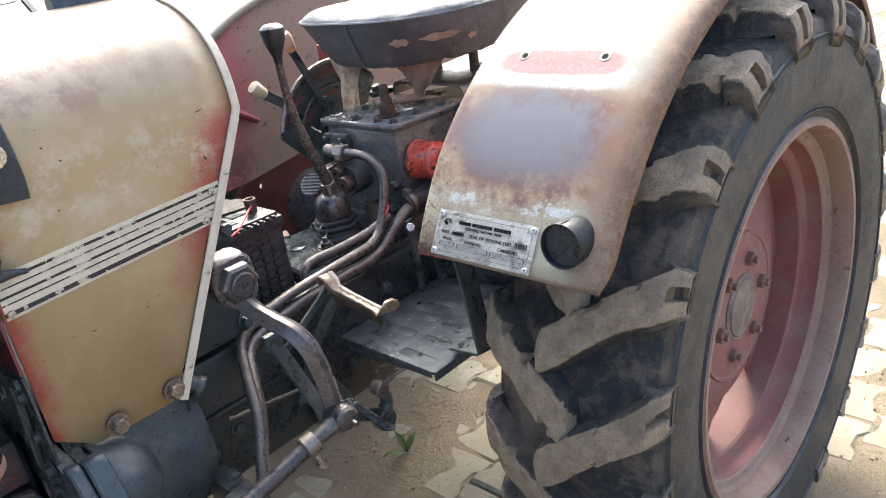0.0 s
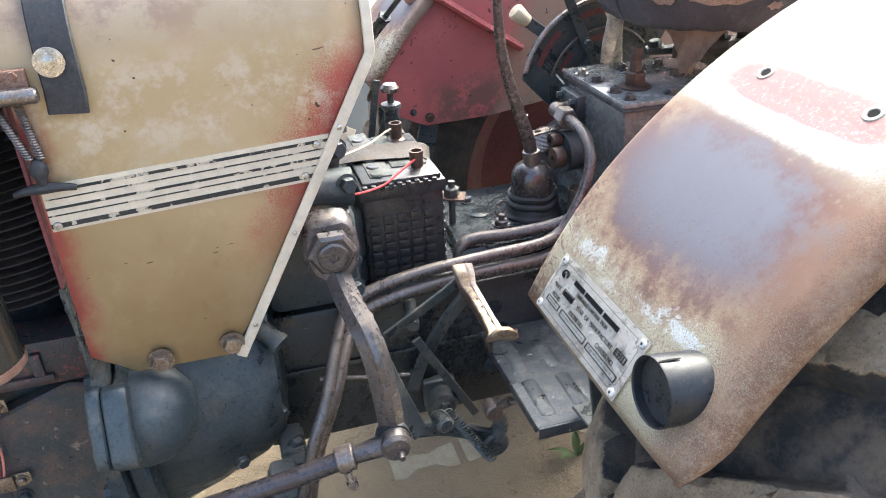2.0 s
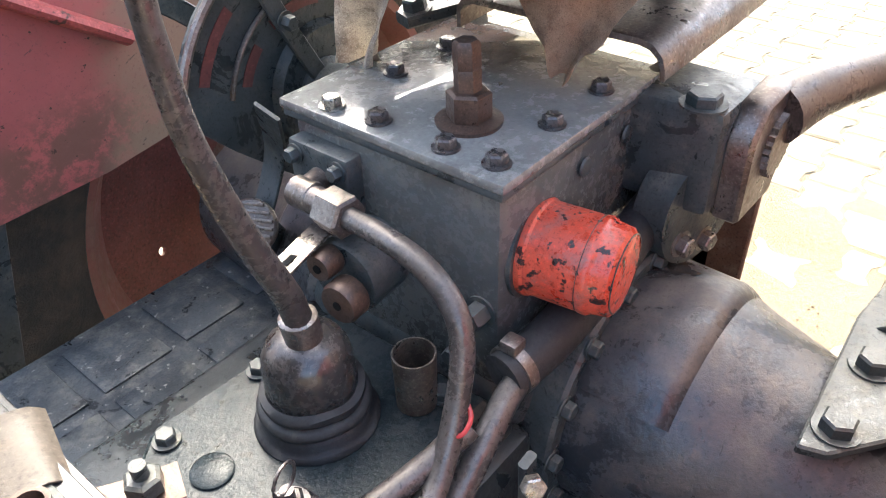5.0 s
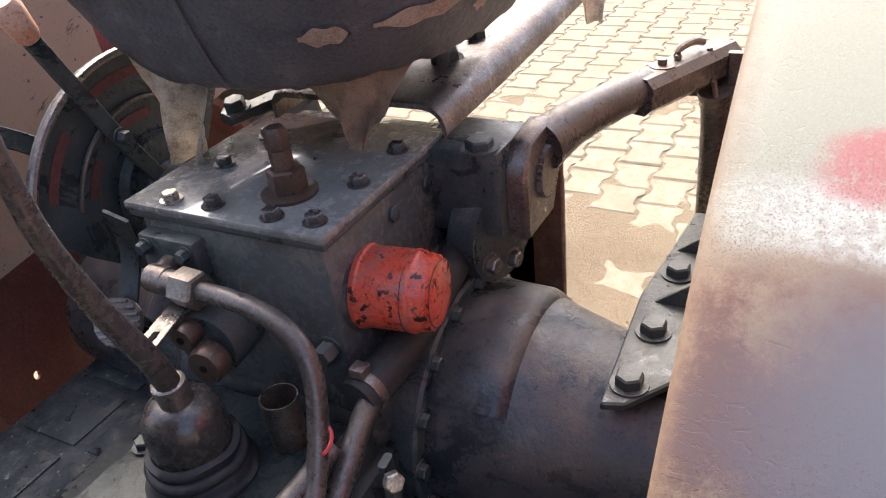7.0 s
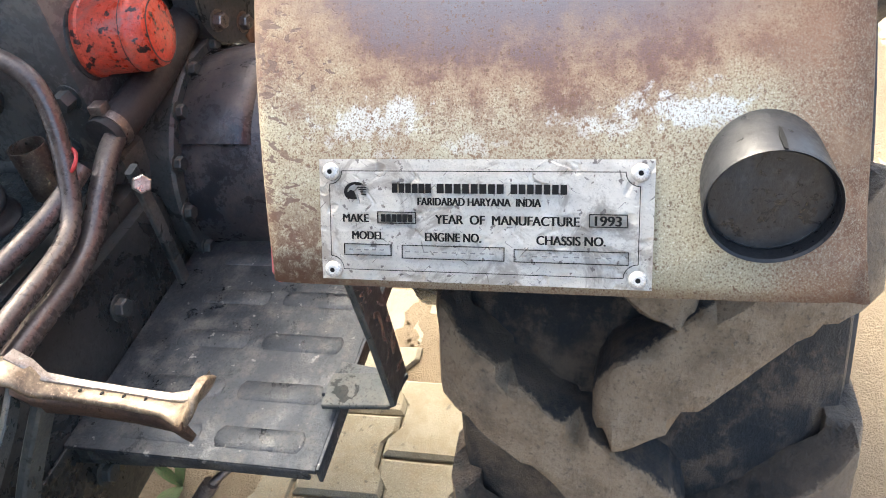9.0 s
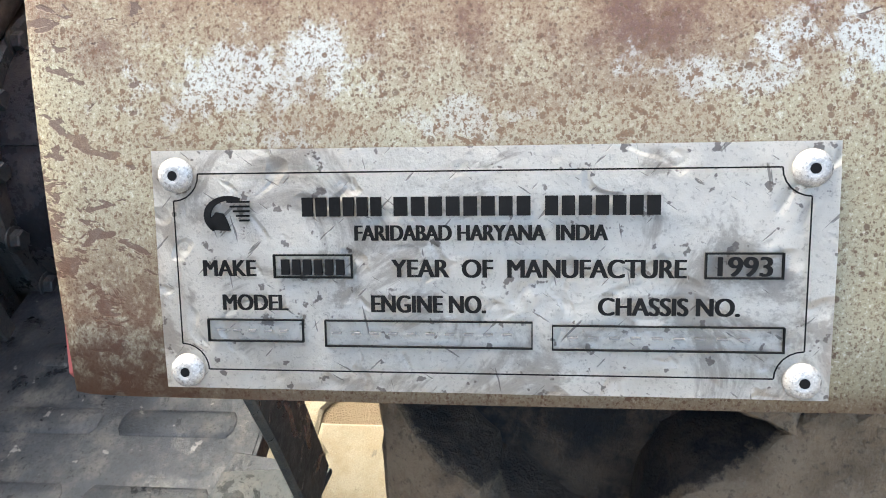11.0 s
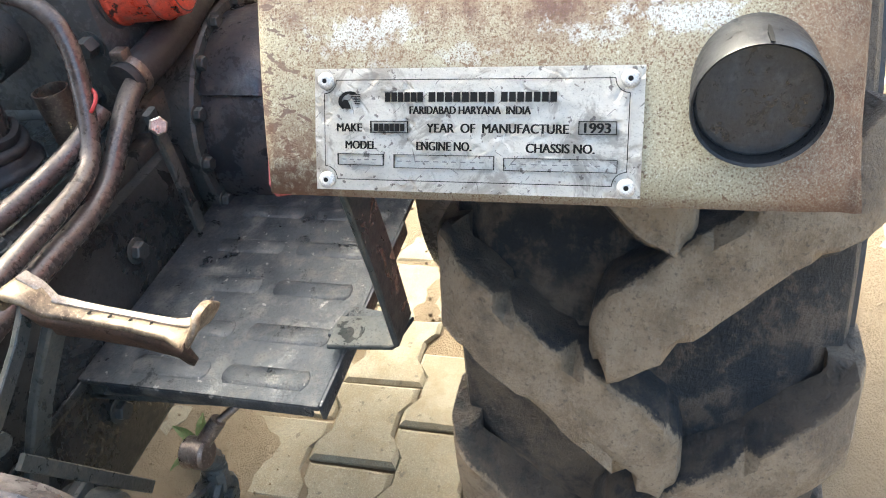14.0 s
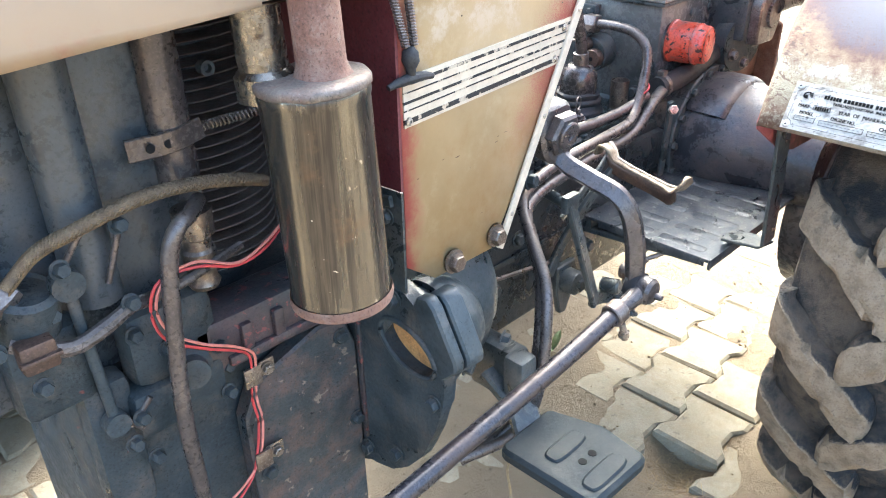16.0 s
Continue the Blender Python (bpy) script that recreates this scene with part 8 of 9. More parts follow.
lathe(bm, [(0.0550, L - 0.007), (0.0572, L - 0.005), (0.0574, L + 0.001), (0.0545, L + 0.0042), (0.047, L + 0.005), (0.026, L + 0.006)], mb, mt - mb, 44)
for vert in bm.verts:
    vert.co += Vector((0.6, 0.6, 1)) * noise.noise(vert.co * 42) * 0.0016
part("crimped_cap", bm, BROWNCAP, muff, "dull brown crimped end cap", smooth=50)
bm = B()
lathe(bm, [(0.031, L + 0.002), (0.0265, L + 0.010), (0.0242, L + 0.018), (0.0238, L + 0.085), (0.0285, L + 0.088), (0.0285, L + 0.16), (0.0265, L + 0.165)], mb + Vector((0.006, -0.01, 0)), mt - mb, 40)
for vert in bm.verts:
    vert.co += Vector((1, 1, 0)) * noise.noise(vert.co * 90) * 0.0014
part("stub_pipe", bm, RUST, muff)
bm = B()
lathe(bm, [(0.030, L - 0.02), (0.030, L + 0.004), (0.0245, L + 0.010), (0.024, L + 0.16)], mb + Vector((-0.026, 0.040, 0)), mt - mb, 20)
part("inlet_pipe", bm, MUFFLER, muff, "tarnished inlet pipe")

# -- engine: finned barrels, tubes, block, covers --
bm = B()
box(bm, (0.035, 1.095, 0.36), (0.40, 1.38, 0.80), 0.015)
block = part("engine_block", bm, ENGINE, tractor, "oily dark engine block with traces of red paint")
bm = B()
prism(bm, [(0.215, 0.36), (0.215, 0.66), (0.24, 0.71), (0.34, 0.745), (0.385, 0.735), (0.40, 0.69), (0.40, 0.36)], (0, 1.062, 0), (1, 0, 0), (0, 0, 1), (0, 0.03, 0), 0.004)
part("side_cover", bm, COVERRUST, block, "flat bolted side cover")
for p in ((0.372, 1.061, 0.715), (0.388, 1.061, 0.56), (0.235, 1.061, 0.56), (0.30, 1.061, 0.40)):
    bolt(block, p, (0, -1, 0), 0.009, 0.008, ENGINE)
bm = B()
box(bm, (0.16, 1.05, 0.755), (0.385, 1.12, 0.83), 0.008)
ledge = part("crankcase_ledge", bm, ENGRED, block, "ledge with worn red paint")
for k in range(3):
    bm = B()
    box(bm, (0.22 + 0.045 * k, 1.042, 0.778), (0.235 + 0.045 * k, 1.052, 0.815), 0.003)
    part("ledge_rib", bm, ENGRED, ledge)
bm = B()
box(bm, (0.20, 1.043, 0.765), (0.335, 1.052, 0.778), 0.003)
part("ledge_rib", bm, ENGRED, ledge)
fin = B()
lathe(fin, [(0.072, -0.0012), (0.110, -0.0010), (0.1115, 0.0), (0.110, 0.0010), (0.072, 0.0012)], (0, 0, 0), (0, 0, 1), 44, False)
fin_me = mesh_of(fin, 30)
fin_me.materials.append(BROWNCAP)
for cxx in (0.275, 0.02):
    bm = B()
    lathe(bm, [(0.075, 0.80), (0.075, 1.24)], (cxx, YC, 0), (0, 0, 1), 24)
    barrel = part("cylinder_barrel", bm, ENGINE, tractor, "air-cooled cylinder barrel with thin fins")
    for k in range(24):
        part("fin", fin_me, None, barrel, place=Matrix.Translation((cxx, YC, 0.845 + 0.0135 * k)))
bm = B()
lathe(bm, [(0.0085, 0), (0.0085, 0.012), (0.005, 0.012), (0.004, 0.006), (0.001, 0.006)], (0.262, 1.112, 1.103), (0, -1, 0), 16)
part("fin_eye", bm, ENGINE, barrel)
# shrouds and push-rod tubes
for x, y, r, za, zb, mt_, nm in ((0.086, 1.085, 0.027, 0.90, 1.17, SHROUD, "push_rod_tube"), (0.199, 1.084, 0.0225, 0.996, 1.17, PIPE, "push_rod_tube")):
    bm = B()
    lathe(bm, [(r, za), (r, zb)], (x, y, 0), (0, 0, 1), 26)
    part(nm, bm, mt_, block)
bm = B()
box(bm, (0.114, 1.088, 0.998), (0.186, 1.092, 1.18), 0.001)
# next two sheets are added, standing in for dark void behind the tubes
box(bm, (0.10, 1.104, 0.87), (0.232, 1.108, 0.997), 0.001)
box(bm, (-0.42, 1.103, 0.80), (0.115, 1.107, 1.17), 0.001)
part("air_shroud", bm, SHROUD, block, "dark sheet-metal air shroud with added sheets for the dark gaps")
bm = B()
bar(bm, [(0.145, 1.072, 1.048), (0.19, 1.062, 1.050), (0.225, 1.066, 1.055)], 0.006, 0.024, 3)
part("shroud_clip", bm, PIPE, block)
for x in (0.165, 0.185):
    bm = B()
    lathe(bm, [(0.005, 0), (0.005, 0.001)], (x, 1.0605, 1.049), (0, -1, 0), 12)
    part("clip_hole", bm, INK, block)
bm = B()
pts = []
for i in range(110):
    f = i / 109
    pts.append(Vector((0.225 + 0.07 * f, 1.067 - 0.01 * f, 1.055 + 0.004 * f)) + Vector((0, math.cos(i * 0.9) * 0.005, math.sin(i * 0.9) * 0.005)))
tube(bm, pts, 0.0012, 5, 1)
part("clip_spring", bm, STEEL, block)
# braided fuel hose, sediment bowl
bm = B()
tube(bm, [(0.0, 1.045, 0.965), (0.03, 1.04, 0.991), (0.068, 1.04, 1.0), (0.137, 1.04, 1.011), (0.198, 1.04, 1.007), (0.25, 1.04, 0.995), (0.28, 1.045, 0.983)], 0.0068, 12, 5)
bh = part("braided_hose", bm, BRAID, tractor, "brown braided fuel hose with steel ends")
hose_line = curve_points([(0.0, 1.045, 0.965), (0.03, 1.04, 0.991), (0.068, 1.04, 1.0), (0.137, 1.04, 1.011), (0.198, 1.04, 1.007), (0.25, 1.04, 0.995), (0.28, 1.045, 0.983)], 24)
bm = B()
for way in (-1, 1):
    for k in range(6):
        pts = []
        for i, p in enumerate(hose_line):
            q = way * i * 0.42 + k * math.pi / 3
            pts.append(p + Vector((0, math.cos(q), math.sin(q))) * 0.0068)
        tube(bm, pts, 0.0010, 4, 1)
tagged(part("braid", bm, BRAID, bh), "", "", "", "stuff")
bm = B()
lathe(bm, [(0.013, 0), (0.013, 0.02), (0.010, 0.03)], (-0.018, 1.052, 0.946), (0.85, 0, 0.45), 6)
lathe(bm, [(0.018, 0), (0.018, 0.014)], (-0.035, 1.05, 0.935), (0.3, -1, 0), 6)
part("hose_end", bm, STEEL, bh)
bm = B()
lathe(bm, [(0.016, 0.0), (0.019, 0.006), (0.016, 0.012), (0.0165, 0.024), (0.019, 0.028), (0.019, 0.046), (0.016, 0.05), (0.016, 0.062), (0.021, 0.066), (0.022, 0.096)], (0.195, 1.062, 0.876), (0, 0, 1), 26)
part("fuel_strainer", bm, BRONZE, tractor, "brown fuel strainer bowl")
# long vertical pipe, injection lines and linkage
bm = B()
tube(bm, [(0.20, 1.05, 0.985), (0.172, 1.015, 0.989), (0.153, 1.005, 0.985), (0.138, 1.005, 0.958), (0.128, 1.005, 0.887), (0.119, 1.01, 0.764), (0.123, 1.02, 0.635), (0.128, 1.04, 0.50)], [0.008, 0.0085, 0.009, 0.009, 0.009, 0.0095, 0.0095, 0.0095], 12, 5)
part("drain_pipe", bm, PIPE, tractor, "brown vertical steel pipe")
bm = B()
tube(bm, [(-0.01, 1.05, 0.905), (0.012, 1.035, 0.896), (0.037, 1.03, 0.888), (0.069, 1.03, 0.895), (0.098, 1.03, 0.906), (0.117, 1.035, 0.902), (0.169, 1.04, 0.905), (0.24, 1.05, 0.915)], [0.0085, 0.0085, 0.0085, 0.0085, 0.0075, 0.006, 0.006, 0.006], 10, 5)
part("fuel_line", bm, PIPE, tractor, "brown bent fuel line")
bm = B()
rod(bm, (0.050, 1.045, 0.945), (0.060, 1.05, 0.77), 0.006)
lathe(bm, [(0.016, -0.008), (0.016, 0.008)], (0.050, 1.045, 0.948), (0, 1, 0), 16)
lathe(bm, [(0.014, -0.008), (0.014, 0.008)], (0.060, 1.05, 0.765), (0, 1, 0), 16)
part("governor_rod", bm, ENGINE, tractor, "greasy governor rod with eyes")
bm = B()
box(bm, (0.035, 1.06, 0.62), (0.09, 1.10, 0.81), 0.012)
box(bm, (-0.02, 1.055, 0.80), (0.06, 1.10, 0.90), 0.014)
pump = part("injection_pump", bm, ENGINE, tractor, "dark oily injection pump body")
bm = B()
lathe(bm, [(0.030, 0), (0.030, 0.045), (0.024, 0.05), (0.022, 0.046), (0.006, 0.046)], (0.012, 1.07, 0.905), (0.1, -0.3, 1), 22)
part("pump_flange", bm, ENGINE, pump)
bm = B()
lathe(bm, [(0.022, -0.02), (0.024, 0.03), (0.018, 0.035), (0.018, 0.05)], (0.155, 1.06, 0.80), (-0.3, -1, 0.1), 22)
part("pump_plug", bm, ENGINE, pump)
bm = B()
box(bm, (0.08, 1.045, 0.722), (0.195, 1.10, 0.785), 0.012)
part("pump_foot", bm, ENGINE, pump)
bm = B()
box(bm, (0.09, 1.05, 0.78), (0.20, 1.10, 0.88), 0.02)
part("pump_housing", bm, ENGINE, pump)
bm = B()
box(bm, (-0.012, 1.022, 0.880), (0.022, 1.045, 0.912), 0.004)
box(bm, (-0.014, 1.018, 0.893), (0.024, 1.024, 0.898), 0.001)
part("line_clamp", bm, NUTBROWN, pump)
for a_, b_ in (((0.05, 1.05, 0.96), (0.075, 1.04, 1.0)), ((0.09, 1.05, 0.93), (0.11, 1.045, 0.985)), ((0.06, 1.05, 0.78), (0.085, 1.045, 0.745)), ((0.075, 1.05, 0.75), (0.10, 1.045, 0.78))):
    bm = B()
    rod(bm, a_, b_, 0.0035)
    part("throttle_link", bm, PIPE, pump)
for p in ((0.045, 1.035, 0.97), (0.11, 1.045, 0.99), (0.07, 1.04, 0.735), (0.085, 1.045, 0.76), (0.098, 1.028, 0.912), (0.13, 1.045, 0.83), (0.19, 1.05, 0.80), (0.09, 1.044, 0.70), (0.19, 1.044, 0.735), (0.20, 1.06, 0.76), (0.10, 1.05, 0.86), (0.03, 1.05, 0.92), (0.0, 1.03, 0.86), (-0.03, 1.02, 0.92), (0.06, 1.06, 0.94)):
    bolt(pump, p, (0.1, -1, 0.2), 0.0075, 0.010, ENGINE)
bm = B()
box(bm, (-0.35, 1.07, 0.30), (0.045, 1.12, 0.585), 0.012, Matrix.Identity(4))
bar(bm, [(-0.22, 1.0, 0.86), (-0.07, 1.03, 0.58), (-0.02, 1.04, 0.35)], 0.05, 0.02, 2, up=(0, 1, 0))
part("front_frame", bm, GREASE, tractor, "dark front frame member")
# wires with clips down the block
for dx, mt_ in ((0.0, WIRE), (0.006, PINKWIRE)):
    bm = B()
    tube(bm, [(0.30, 1.03, 0.945), (0.259, 1.02, 0.919 + dx), (0.218, 1.02, 0.909 + dx * 0.5), (0.172, 1.02, 0.926 + dx), (0.13 + dx, 1.022, 0.926), (0.115 + dx, 1.025, 0.895), (0.124 + dx, 1.025, 0.854 + dx), (0.162, 1.025, 0.823 + dx), (0.200, 1.03, 0.797 + dx), (0.221 + dx, 1.04, 0.775), (0.226 + dx, 1.046, 0.75), (0.222 + dx, 1.05, 0.70), (0.225 + dx, 1.05, 0.66), (0.215 + dx, 1.05, 0.61), (0.20, 1.05, 0.575 + dx), (0.165, 1.05, 0.55 + dx * 2), (0.10, 1.05, 0.54), (0.0, 1.04, 0.54)], 0.0018, 6, 5)
    part("engine_wire", bm, mt_, block)
for p in ((0.226, 1.044, 0.735), (0.222, 1.044, 0.60)):
    bm = B()
    box(bm, (p[0] - 0.012, p[1], p[2] - 0.014), (p[0] + 0.012, p[1] + 0.004, p[2] + 0.014), 0.001)
    box(bm, (p[0] + 0.008, p[1] + 0.006, p[2] - 0.010), (p[0] + 0.034, p[1] + 0.009, p[2] + 0.012), 0.001)
    clip = part("wire_clip", bm, BRONZE, block)
    bolt(block, (p[0] + 0.022, p[1] + 0.0055, p[2]), (0, -1, 0), 0.007, 0.006, BRONZE)

# -- front footrest --
bm = B()
prism(bm, [(0.535, 0.902), (0.526, 0.892), (0.530, 0.742), (0.540, 0.732), (0.655, 0.728), (0.668, 0.735), (0.678, 0.815), (0.652, 0.896), (0.643, 0.903)], (0, 0, 0.486), (1, 0, 0), (0, 1, 0), (0, 0, 0.024), 0.006)
foot = part("footrest", bm, FOOTMAT, tractor, "black cast footrest with two drilled holes")
for a, b in (((0.557, 0.829, 0.51), (0.637, 0.829, 0.51)), ((0.548, 0.757, 0.51), (0.640, 0.757, 0.51))):
    bm = B()
    o_ = [(a[0] + (b[0] - a[0]) * (0.5 + 0.5 * math.copysign(abs(math.cos(q)) ** 0.5, math.cos(q)) * 0.8) + math.cos(q) * 0.008, a[1] + (b[1] - a[1]) * 0.5 + math.copysign(abs(math.sin(q)) ** 0.5, math.sin(q)) * 0.016) for q in (2 * math.pi * i / 24 for i in range(24))]
    prism(bm, o_, (0, 0, 0.508), (1, 0, 0), (0, 1, 0), (0, 0, 0.0055), 0.003)
    part("raised_tread", bm, FOOTMAT, foot)
for p in ((0.589, 0.792), (0.613, 0.792)):
    bm = B()
    lathe(bm, [(0.0065, 0), (0.0065, 0.0012)], (p[0], p[1], 0.5098), (0, 0, 1), 16)
    part("footrest_hole", bm, INK, foot)
bm = B()
bar(bm, [(0.60, 0.90, 0.49), (0.615, 0.935, 0.52), (0.62, 1.0, 0.55)], 0.05, 0.02, 3)
box(bm, (0.60, 0.92, 0.52), (0.64, 0.96, 0.61), 0.008)
part("footrest_arm", bm, GREASE, foot)
bm = B()
tube(bm, [(0.56, 0.90, 0.49), (0.555, 0.905, 0.44), (0.56, 0.90, 0.38), (0.555, 0.90, 0.33)], 0.0025, 6, 4)
part("frayed_cord", bm, STRAW, foot)

# -- ground: sand sheet, interlocking pavers --
def ground_height(x, y):
    h = noise.noise(Vector((x * 1.7, y * 1.7, 0.3))) * 0.016 + noise.noise(Vector((x * 5, y * 5, 5.0))) * 0.013 + noise.noise(Vector((x * 15, y * 15, 8.0))) * 0.004
    pit = math.exp(-((x - 1.215) ** 2 + (y - 0.905) ** 2) / 0.010) * 0.06
    far_off = min(1.0, max(0.0, (x - 1.75) / 0.5))
    return -0.0016 - 0.0012 * far_off - pit + h * (0.85 - 0.5 * far_off)


def build_ground():
    near = np.concatenate((np.linspace(-2.0, -0.1, 39), np.linspace(-0.075, 3.2, 132), np.linspace(3.25, 6.0, 56)))
    xs = np.concatenate(([-400, -60, -15, -6], near, [8, 12, 20, 40, 90, 200, 400]))
    nearY = np.concatenate((np.linspace(-2.0, 0.0, 41), np.linspace(0.025, 2.6, 104), np.linspace(2.65, 5.0, 48)))
    ys = np.concatenate(([-400, -60, -15, -6], nearY, [8, 12, 20, 40, 90, 200, 400]))
    verts, faces = [], []
    for y in ys:
        for x in xs:
            verts.append((x, y, ground_height(x, y) if abs(x) < 13 and abs(y) < 13 else -0.012))
    nx = len(xs)
    for j in range(len(ys) - 1):
        for i in range(nx - 1):
            a = j * nx + i
            faces.append((a, a + 1, a + 1 + nx, a + nx))
    me = bpy.data.meshes.new("ground")
    me.from_pydata(verts, [], faces)
    me.polygons.foreach_set("use_smooth", [True] * len(faces))
    me.materials.append(SAND)
    return tagged(new("ground", me), "loose yellow-brown sand over the yard", "ground", "", "structure")


ground = build_ground()
WM[ground] = Matrix.Identity(4)
pavement = thing("pavement", (0, 0, 0), "sand-covered interlocking concrete pavers, some sunken or missing", "pavement", "", "structure")
PL, PP = 0.196, 0.156


def paver_outline():
    a, w, n = PL / 2 - 0.003, PP / 2 + 0.009, PP / 2 - 0.013
    return [(-a, -w), (-a * 0.62, -w), (-a * 0.30, -n), (a * 0.30, -n), (a * 0.62, -w), (a, -w), (a, w), (a * 0.62, w), (a * 0.30, n), (-a * 0.30, n), (-a * 0.62, w), (-a, w)]


def paver_geometry(e=0.008, depth=0.06):
    o = paver_outline()
    top = [(x * (1 - e / 0.09), y * (1 - e / 0.08), 0.0) for x, y in o]
    rim = [(x, y, -e * 0.8) for x, y in o]
    low = [(x, y, -depth) for x, y in o]
    n = len(o)
    faces = [tuple(range(n))]
    for k in range(2):
        for i in range(n):
            j = (i + 1) % n
            faces.append((k * n + i, (k + 1) * n + i, (k + 1) * n + j, k * n + j))
    return top + rim + low, faces


pv, pf = paver_geometry()
paver_me = bpy.data.meshes.new("paver")
paver_me.from_pydata(pv, [], pf)
paver_me.materials.append(PAVER)
rng = random.Random(4)
far_v, far_f = [], []
for j in range(-16, 46):
    for i in range(-14, 62):
        x = 1.35 + PL * i + (PL / 2 if j % 2 else 0)
        y = 0.925 + PP * j
        drop = rng.uniform(-0.007, 0.001)
        if noise.noise(Vector((x * 0.9, y * 0.9, 9.0))) > 0.35:
            drop -= 0.014
        rough_spot = 1.35 if 0.7 < x < 2.3 and 0.5 < y < 1.5 else 1.0
        drop = drop * rough_spot
        tilt = tuple(rng.uniform(-1.0, 1.0) * rough_spot for _ in range(3))
        if (i, j) in ((-1, 0), (-2, 0), (-2, -1), (-1, -1)):
            if (i, j) != (-1, -1):
                continue
        if (i, j) in ((0, 0), (1, 0), (1, 1), (0, 1)):
            drop = 0.003 + 0.004 * ((i + j) % 2)
        if x > 3.6:
            drop = 0.0035 + 0.3 * drop
        m = pose(x, y, drop, *tilt)
        if -0.2 < x < 2.9 and 0.45 < y < 2.0:
            part("paver", paver_me, None, pavement, place=m)
        else:
            b = len(far_v)
            far_v += [tuple(m @ Vector(p)) for p in pv]
            far_f += [tuple(b + k for k in f) for f in pf]
far_me = bpy.data.meshes.new("far_pavers")
far_me.from_pydata(far_v, [], far_f)
far_me.materials.append(PAVER)
tagged(part("far_pavers", far_me, None, pavement), "", "", "", "stuff")

# straw in the hollow, a few green leaves, pebbles
bm = B()
for k in range(320):
    x, y = rng.gauss(1.225, 0.06), rng.gauss(0.900, 0.035)
    a = rng.uniform(0, math.pi)
    l = rng.uniform(0.015, 0.05)
    z = ground_height(x, y) + rng.uniform(0.001, 0.006)
    p = Vector((x, y, z))
    d = Vector((math.cos(a), math.sin(a), rng.uniform(-0.1, 0.25))) * l
    tube(bm, [p, p + d], 0.0007, 4, 1)
tagged(part("straw", bm, STRAW, pavement), "", "", "", "stuff")
bm = B()
for k in range(2200):
    x, y = rng.uniform(0.3, 2.6), rng.uniform(0.2, 1.9)
    r = 0.0012 + 0.004 * rng.random() ** 3
    bmesh.ops.create_icosphere(bm, subdivisions=1, radius=r, matrix=pose(x, y, ground_height(x, y) + r * 0.5, rng.uniform(0, 90), rng.uniform(0, 90), 0))
tagged(part("grit", bm, SAND, pavement), "", "", "", "stuff")
LEAFX, LEAFY = 1.331, 1.385
leaf = thing("fallen_leaf", (LEAFX, LEAFY, 0.0), "curled green leaves lying on the pavers", "leaf")
for k, (a, tilt) in enumerate(((20, 12), (75, 24), (160, 8), (200, 16))):
    bm = B()
    rows = []
    for i in range(9):
        f = i / 8
        w = 0.011 * math.sin(math.pi * min(0.98, f + 0.04)) ** 0.8
        z = 0.014 * math.sin(f * 2.4)
        rows.append([bm.verts.new((0.075 * f, -w, z + 0.003)), bm.verts.new((0.075 * f, 0, z)), bm.verts.new((0.075 * f, w, z + 0.003))])
    for q, r in zip(rows, rows[1:]):
        for s in range(2):
            bm.faces.new((q[s], r[s], r[s + 1], q[s + 1]))
    bmesh.ops.solidify(bm, geom=bm.faces[:], thickness=0.0008)
    part("leaf_blade", bm, LEAFG, leaf, place=pose(LEAFX, LEAFY, 0.012, 0, -tilt, a))

# grass verge far beyond the yard
def build_grass():
    r = random.Random(8)
    v, f = [], []
    for k in range(5000):
        x, y = r.uniform(-4, 9), r.uniform(5.0, 12.0)
        h, a = r.uniform(0.08, 0.3), r.uniform(0, 6.28)
        dx, dy = math.cos(a) * 0.012, math.sin(a) * 0.012
        b = len(v)
        lean = r.uniform(-0.1, 0.1)
        v += [(x - dx, y - dy, -0.01), (x + dx, y + dy, -0.01), (x + lean, y + lean * 0.5, h)]
        f.append((b, b + 1, b + 2))
    me = bpy.data.meshes.new("grass")
    me.from_pydata(v, [], f)
    me.materials.append(GRASS)
    return tagged(new("grass_verge", me), "patchy green grass beyond the yard", "grass", "", "stuff")


build_grass()

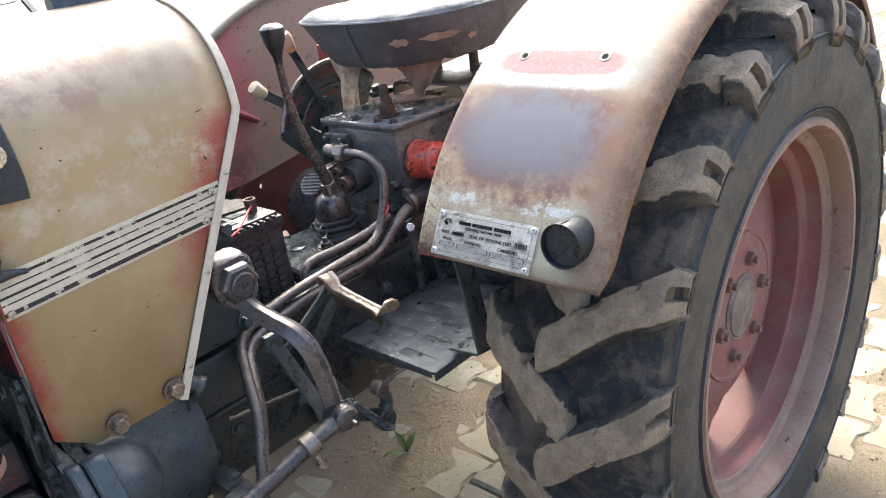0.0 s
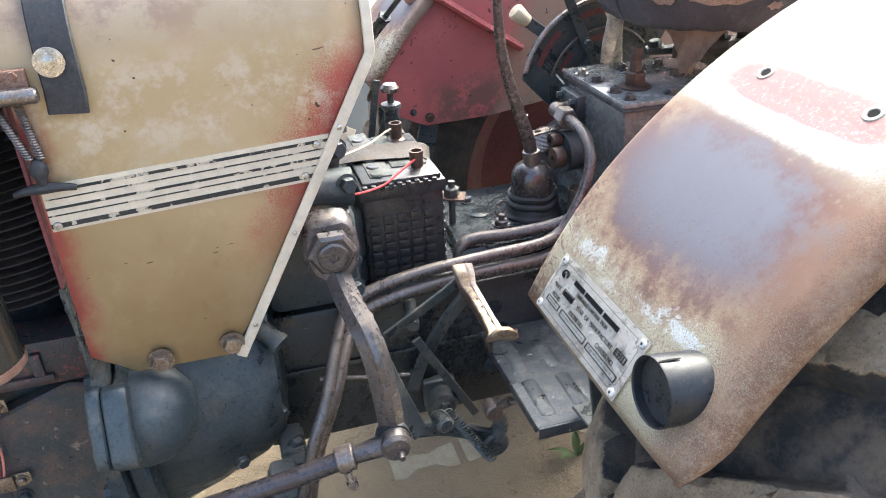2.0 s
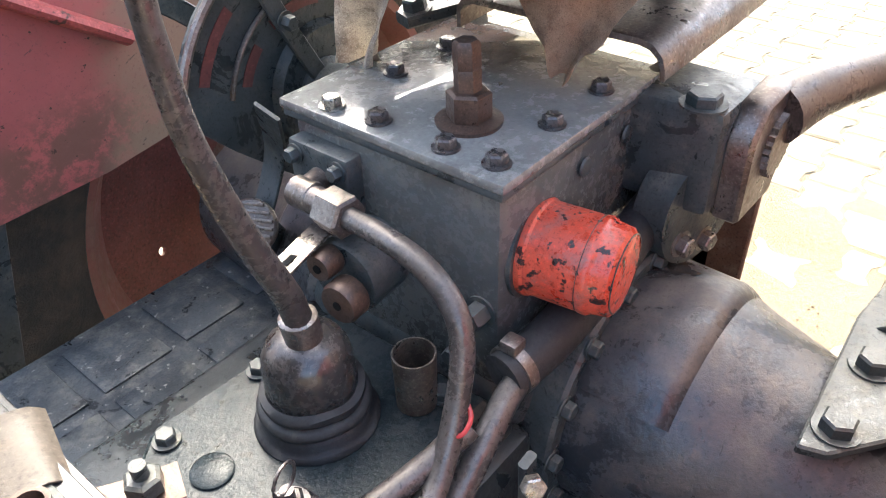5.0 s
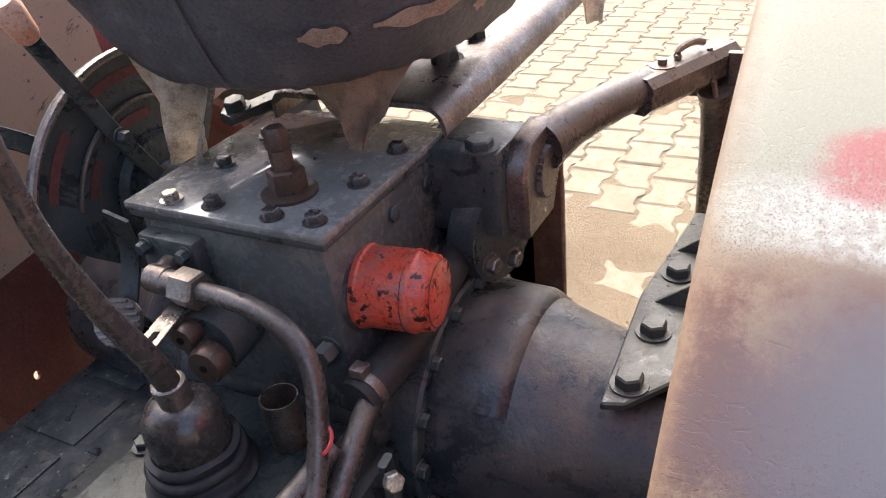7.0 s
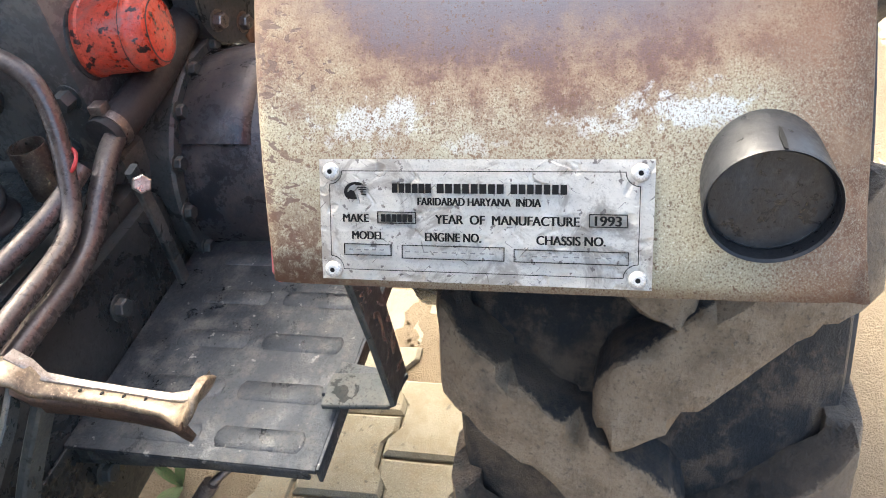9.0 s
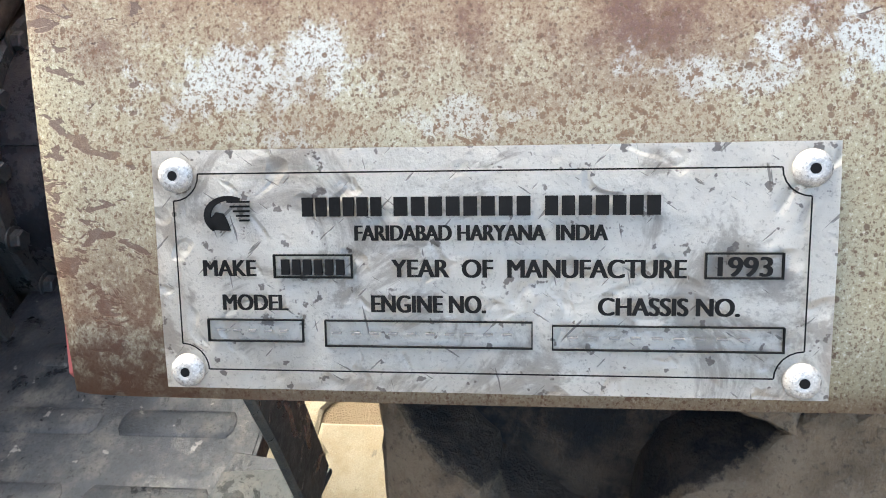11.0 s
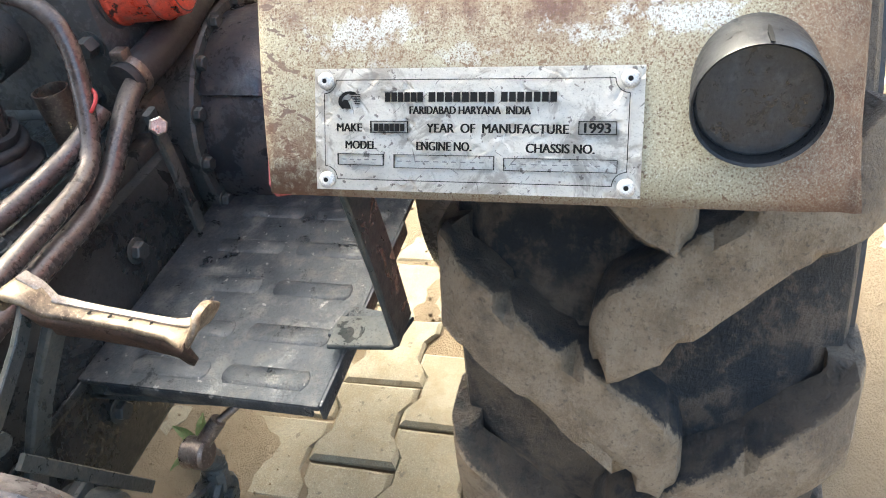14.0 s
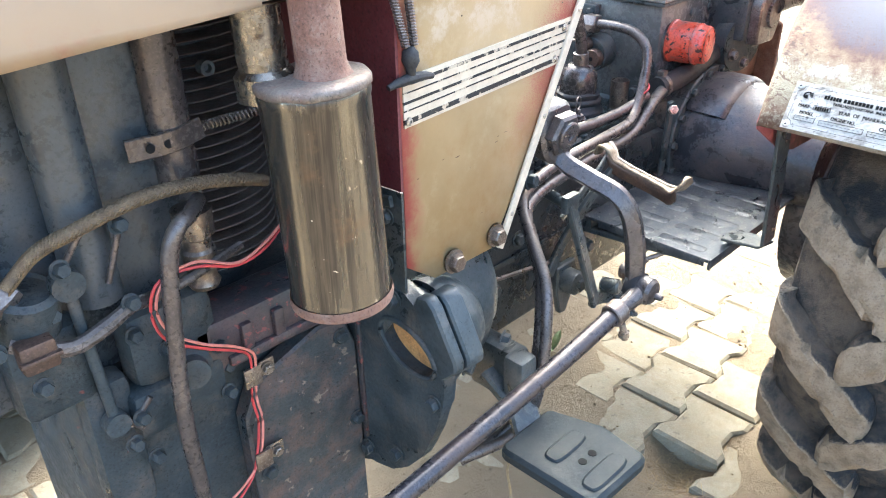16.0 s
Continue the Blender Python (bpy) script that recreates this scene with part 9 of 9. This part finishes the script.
# -- car parked behind the tractor --
def build_car():
    car = thing("parked_car", (0, 0, 0), "glossy grey-blue hatchback car parked behind the tractor", "car")
    L2 = 1.75
    secs = []
    for k in range(36):
        x = -L2 + 2 * L2 * k / 35
        e = abs(x) / L2
        w = 0.78 * (1 - 0.22 * max(0, (e - 0.72) / 0.28) ** 2)
        top = 0.86 if x < -0.85 else (0.88 if x > 1.2 else 0.90)
        top -= 0.16 * max(0, (e - 0.75) / 0.25) ** 2
        low = 0.19
        arch = 0.0
        for wx in (-1.12, 1.12):
            d = abs(x - wx)
            if d < 0.32:
                arch = max(arch, 0.28 + math.sqrt(0.32 ** 2 - d * d))
        lo = max(low, arch)
        sec = [(w - 0.05, lo), (w, lo + 0.03), (w + 0.015, max(0.48, lo + 0.06)), (w + 0.005, 0.70), (w - 0.025, top - 0.07), (w - 0.10, top), (w * 0.5, top + 0.03), (0.0, top + 0.04)]
        ring = [(x, -a, b) for a, b in sec] + [(x, a, b) for a, b in sec[-2::-1]]
        secs.append(ring)
    bm = B()
    vs = grow(bm, secs, False, False)
    for r in (vs[0], vs[-1]):
        bm.faces.new(r)
    body = part("body", bm, CARPAINT, car, smooth=50)
    bm = B()
    box(bm, (-1.6, -0.66, 0.2), (1.6, 0.66, 0.24), 0.01)
    part("underbody", bm, RUBBER, car)
    rings = []
    for z, x0, x1, w in ((0.88, -0.92, 1.45, 0.69), (1.10, -0.55, 1.36, 0.64), (1.34, -0.15, 1.15, 0.56)):
        rings.append([(x0, -w * 0.9, z), (x0 + 0.12, -w, z), (x1 - 0.1, -w, z), (x1, -w * 0.9, z), (x1, w * 0.9, z), (x1 - 0.1, w, z), (x0 + 0.12, w, z), (x0, w * 0.9, z)])
    bm = B()
    grow(bm, rings, True, False)
    part("window_glass", bm, CARGLASS, car, "dark car windows", smooth=30)
    bm = B()
    rings = [[(x, y * f, z + dz) for x, y, z in rings[-1]] for f, dz in ((1.02, -0.01), (1.0, 0.02), (0.7, 0.05), (0.2, 0.06))]
    grow(bm, rings)
    part("roof", bm, CARPAINT, car)
    for s in (-1, 1):
        for xa, za, xb, zb in ((-0.92, 0.88, -0.15, 1.34), (0.42, 0.88, 0.48, 1.34), (1.43, 0.88, 1.14, 1.34)):
            bm = B()
            bar(bm, [(xa, s * 0.69, za), (xb, s * 0.565, zb)], 0.05, 0.012, up=(0, 1, 0))
            part("pillar", bm, CARPAINT, car)
        bm = B()
        lathe(bm, [(0.001, -0.05), (0.05, -0.04), (0.075, 0.0), (0.07, 0.05), (0.001, 0.055)], (-0.62, s * 0.86, 0.96), (1, 0, 0), 20)
        bm.transform(Matrix.Translation((0, 0, 0.96)) @ Matrix.Diagonal((1, 1, 0.75, 1)) @ Matrix.Translation((0, 0, -0.96)))
        rod(bm, (-0.62, s * 0.72, 0.90), (-0.62, s * 0.82, 0.94), 0.02)
        part("wing_mirror", bm, CARPAINT, car)
        for x in (0.0, 0.5):
            bm = B()
            bar(bm, [(x + 0.1, s * 0.80, 0.73), (x + 0.24, s * 0.80, 0.73)], 0.02, 0.012, up=(0, 1, 0))
            part("door_handle", bm, LAMPBLACK, car)
        for wx in (-1.12, 1.12):
            bm = B()
            lathe(bm, [(0.19, -0.08), (0.22, -0.095), (0.275, -0.085), (0.285, -0.06), (0.285, 0.06), (0.275, 0.085), (0.19, 0.08)], (wx, s * 0.68, 0.28), (0, 1, 0), 40, False)
            wh = part("wheel", bm, TYRE, car)
            bm = B()
            lathe(bm, [(0.195, -0.075), (0.17, -0.06), (0.12, -0.07), (0.05, -0.085), (0.001, -0.087)], (wx, s * 0.68, 0.28), (0, -s * -1.0, 0), 30, False)
            part("wheel_cover", bm, STEEL, wh)
    return car


car = build_car()
car.matrix_basis = Matrix.Translation((0.58, 3.66, -0.004)) @ Matrix.Rotation(radians(52), 4, "Z")
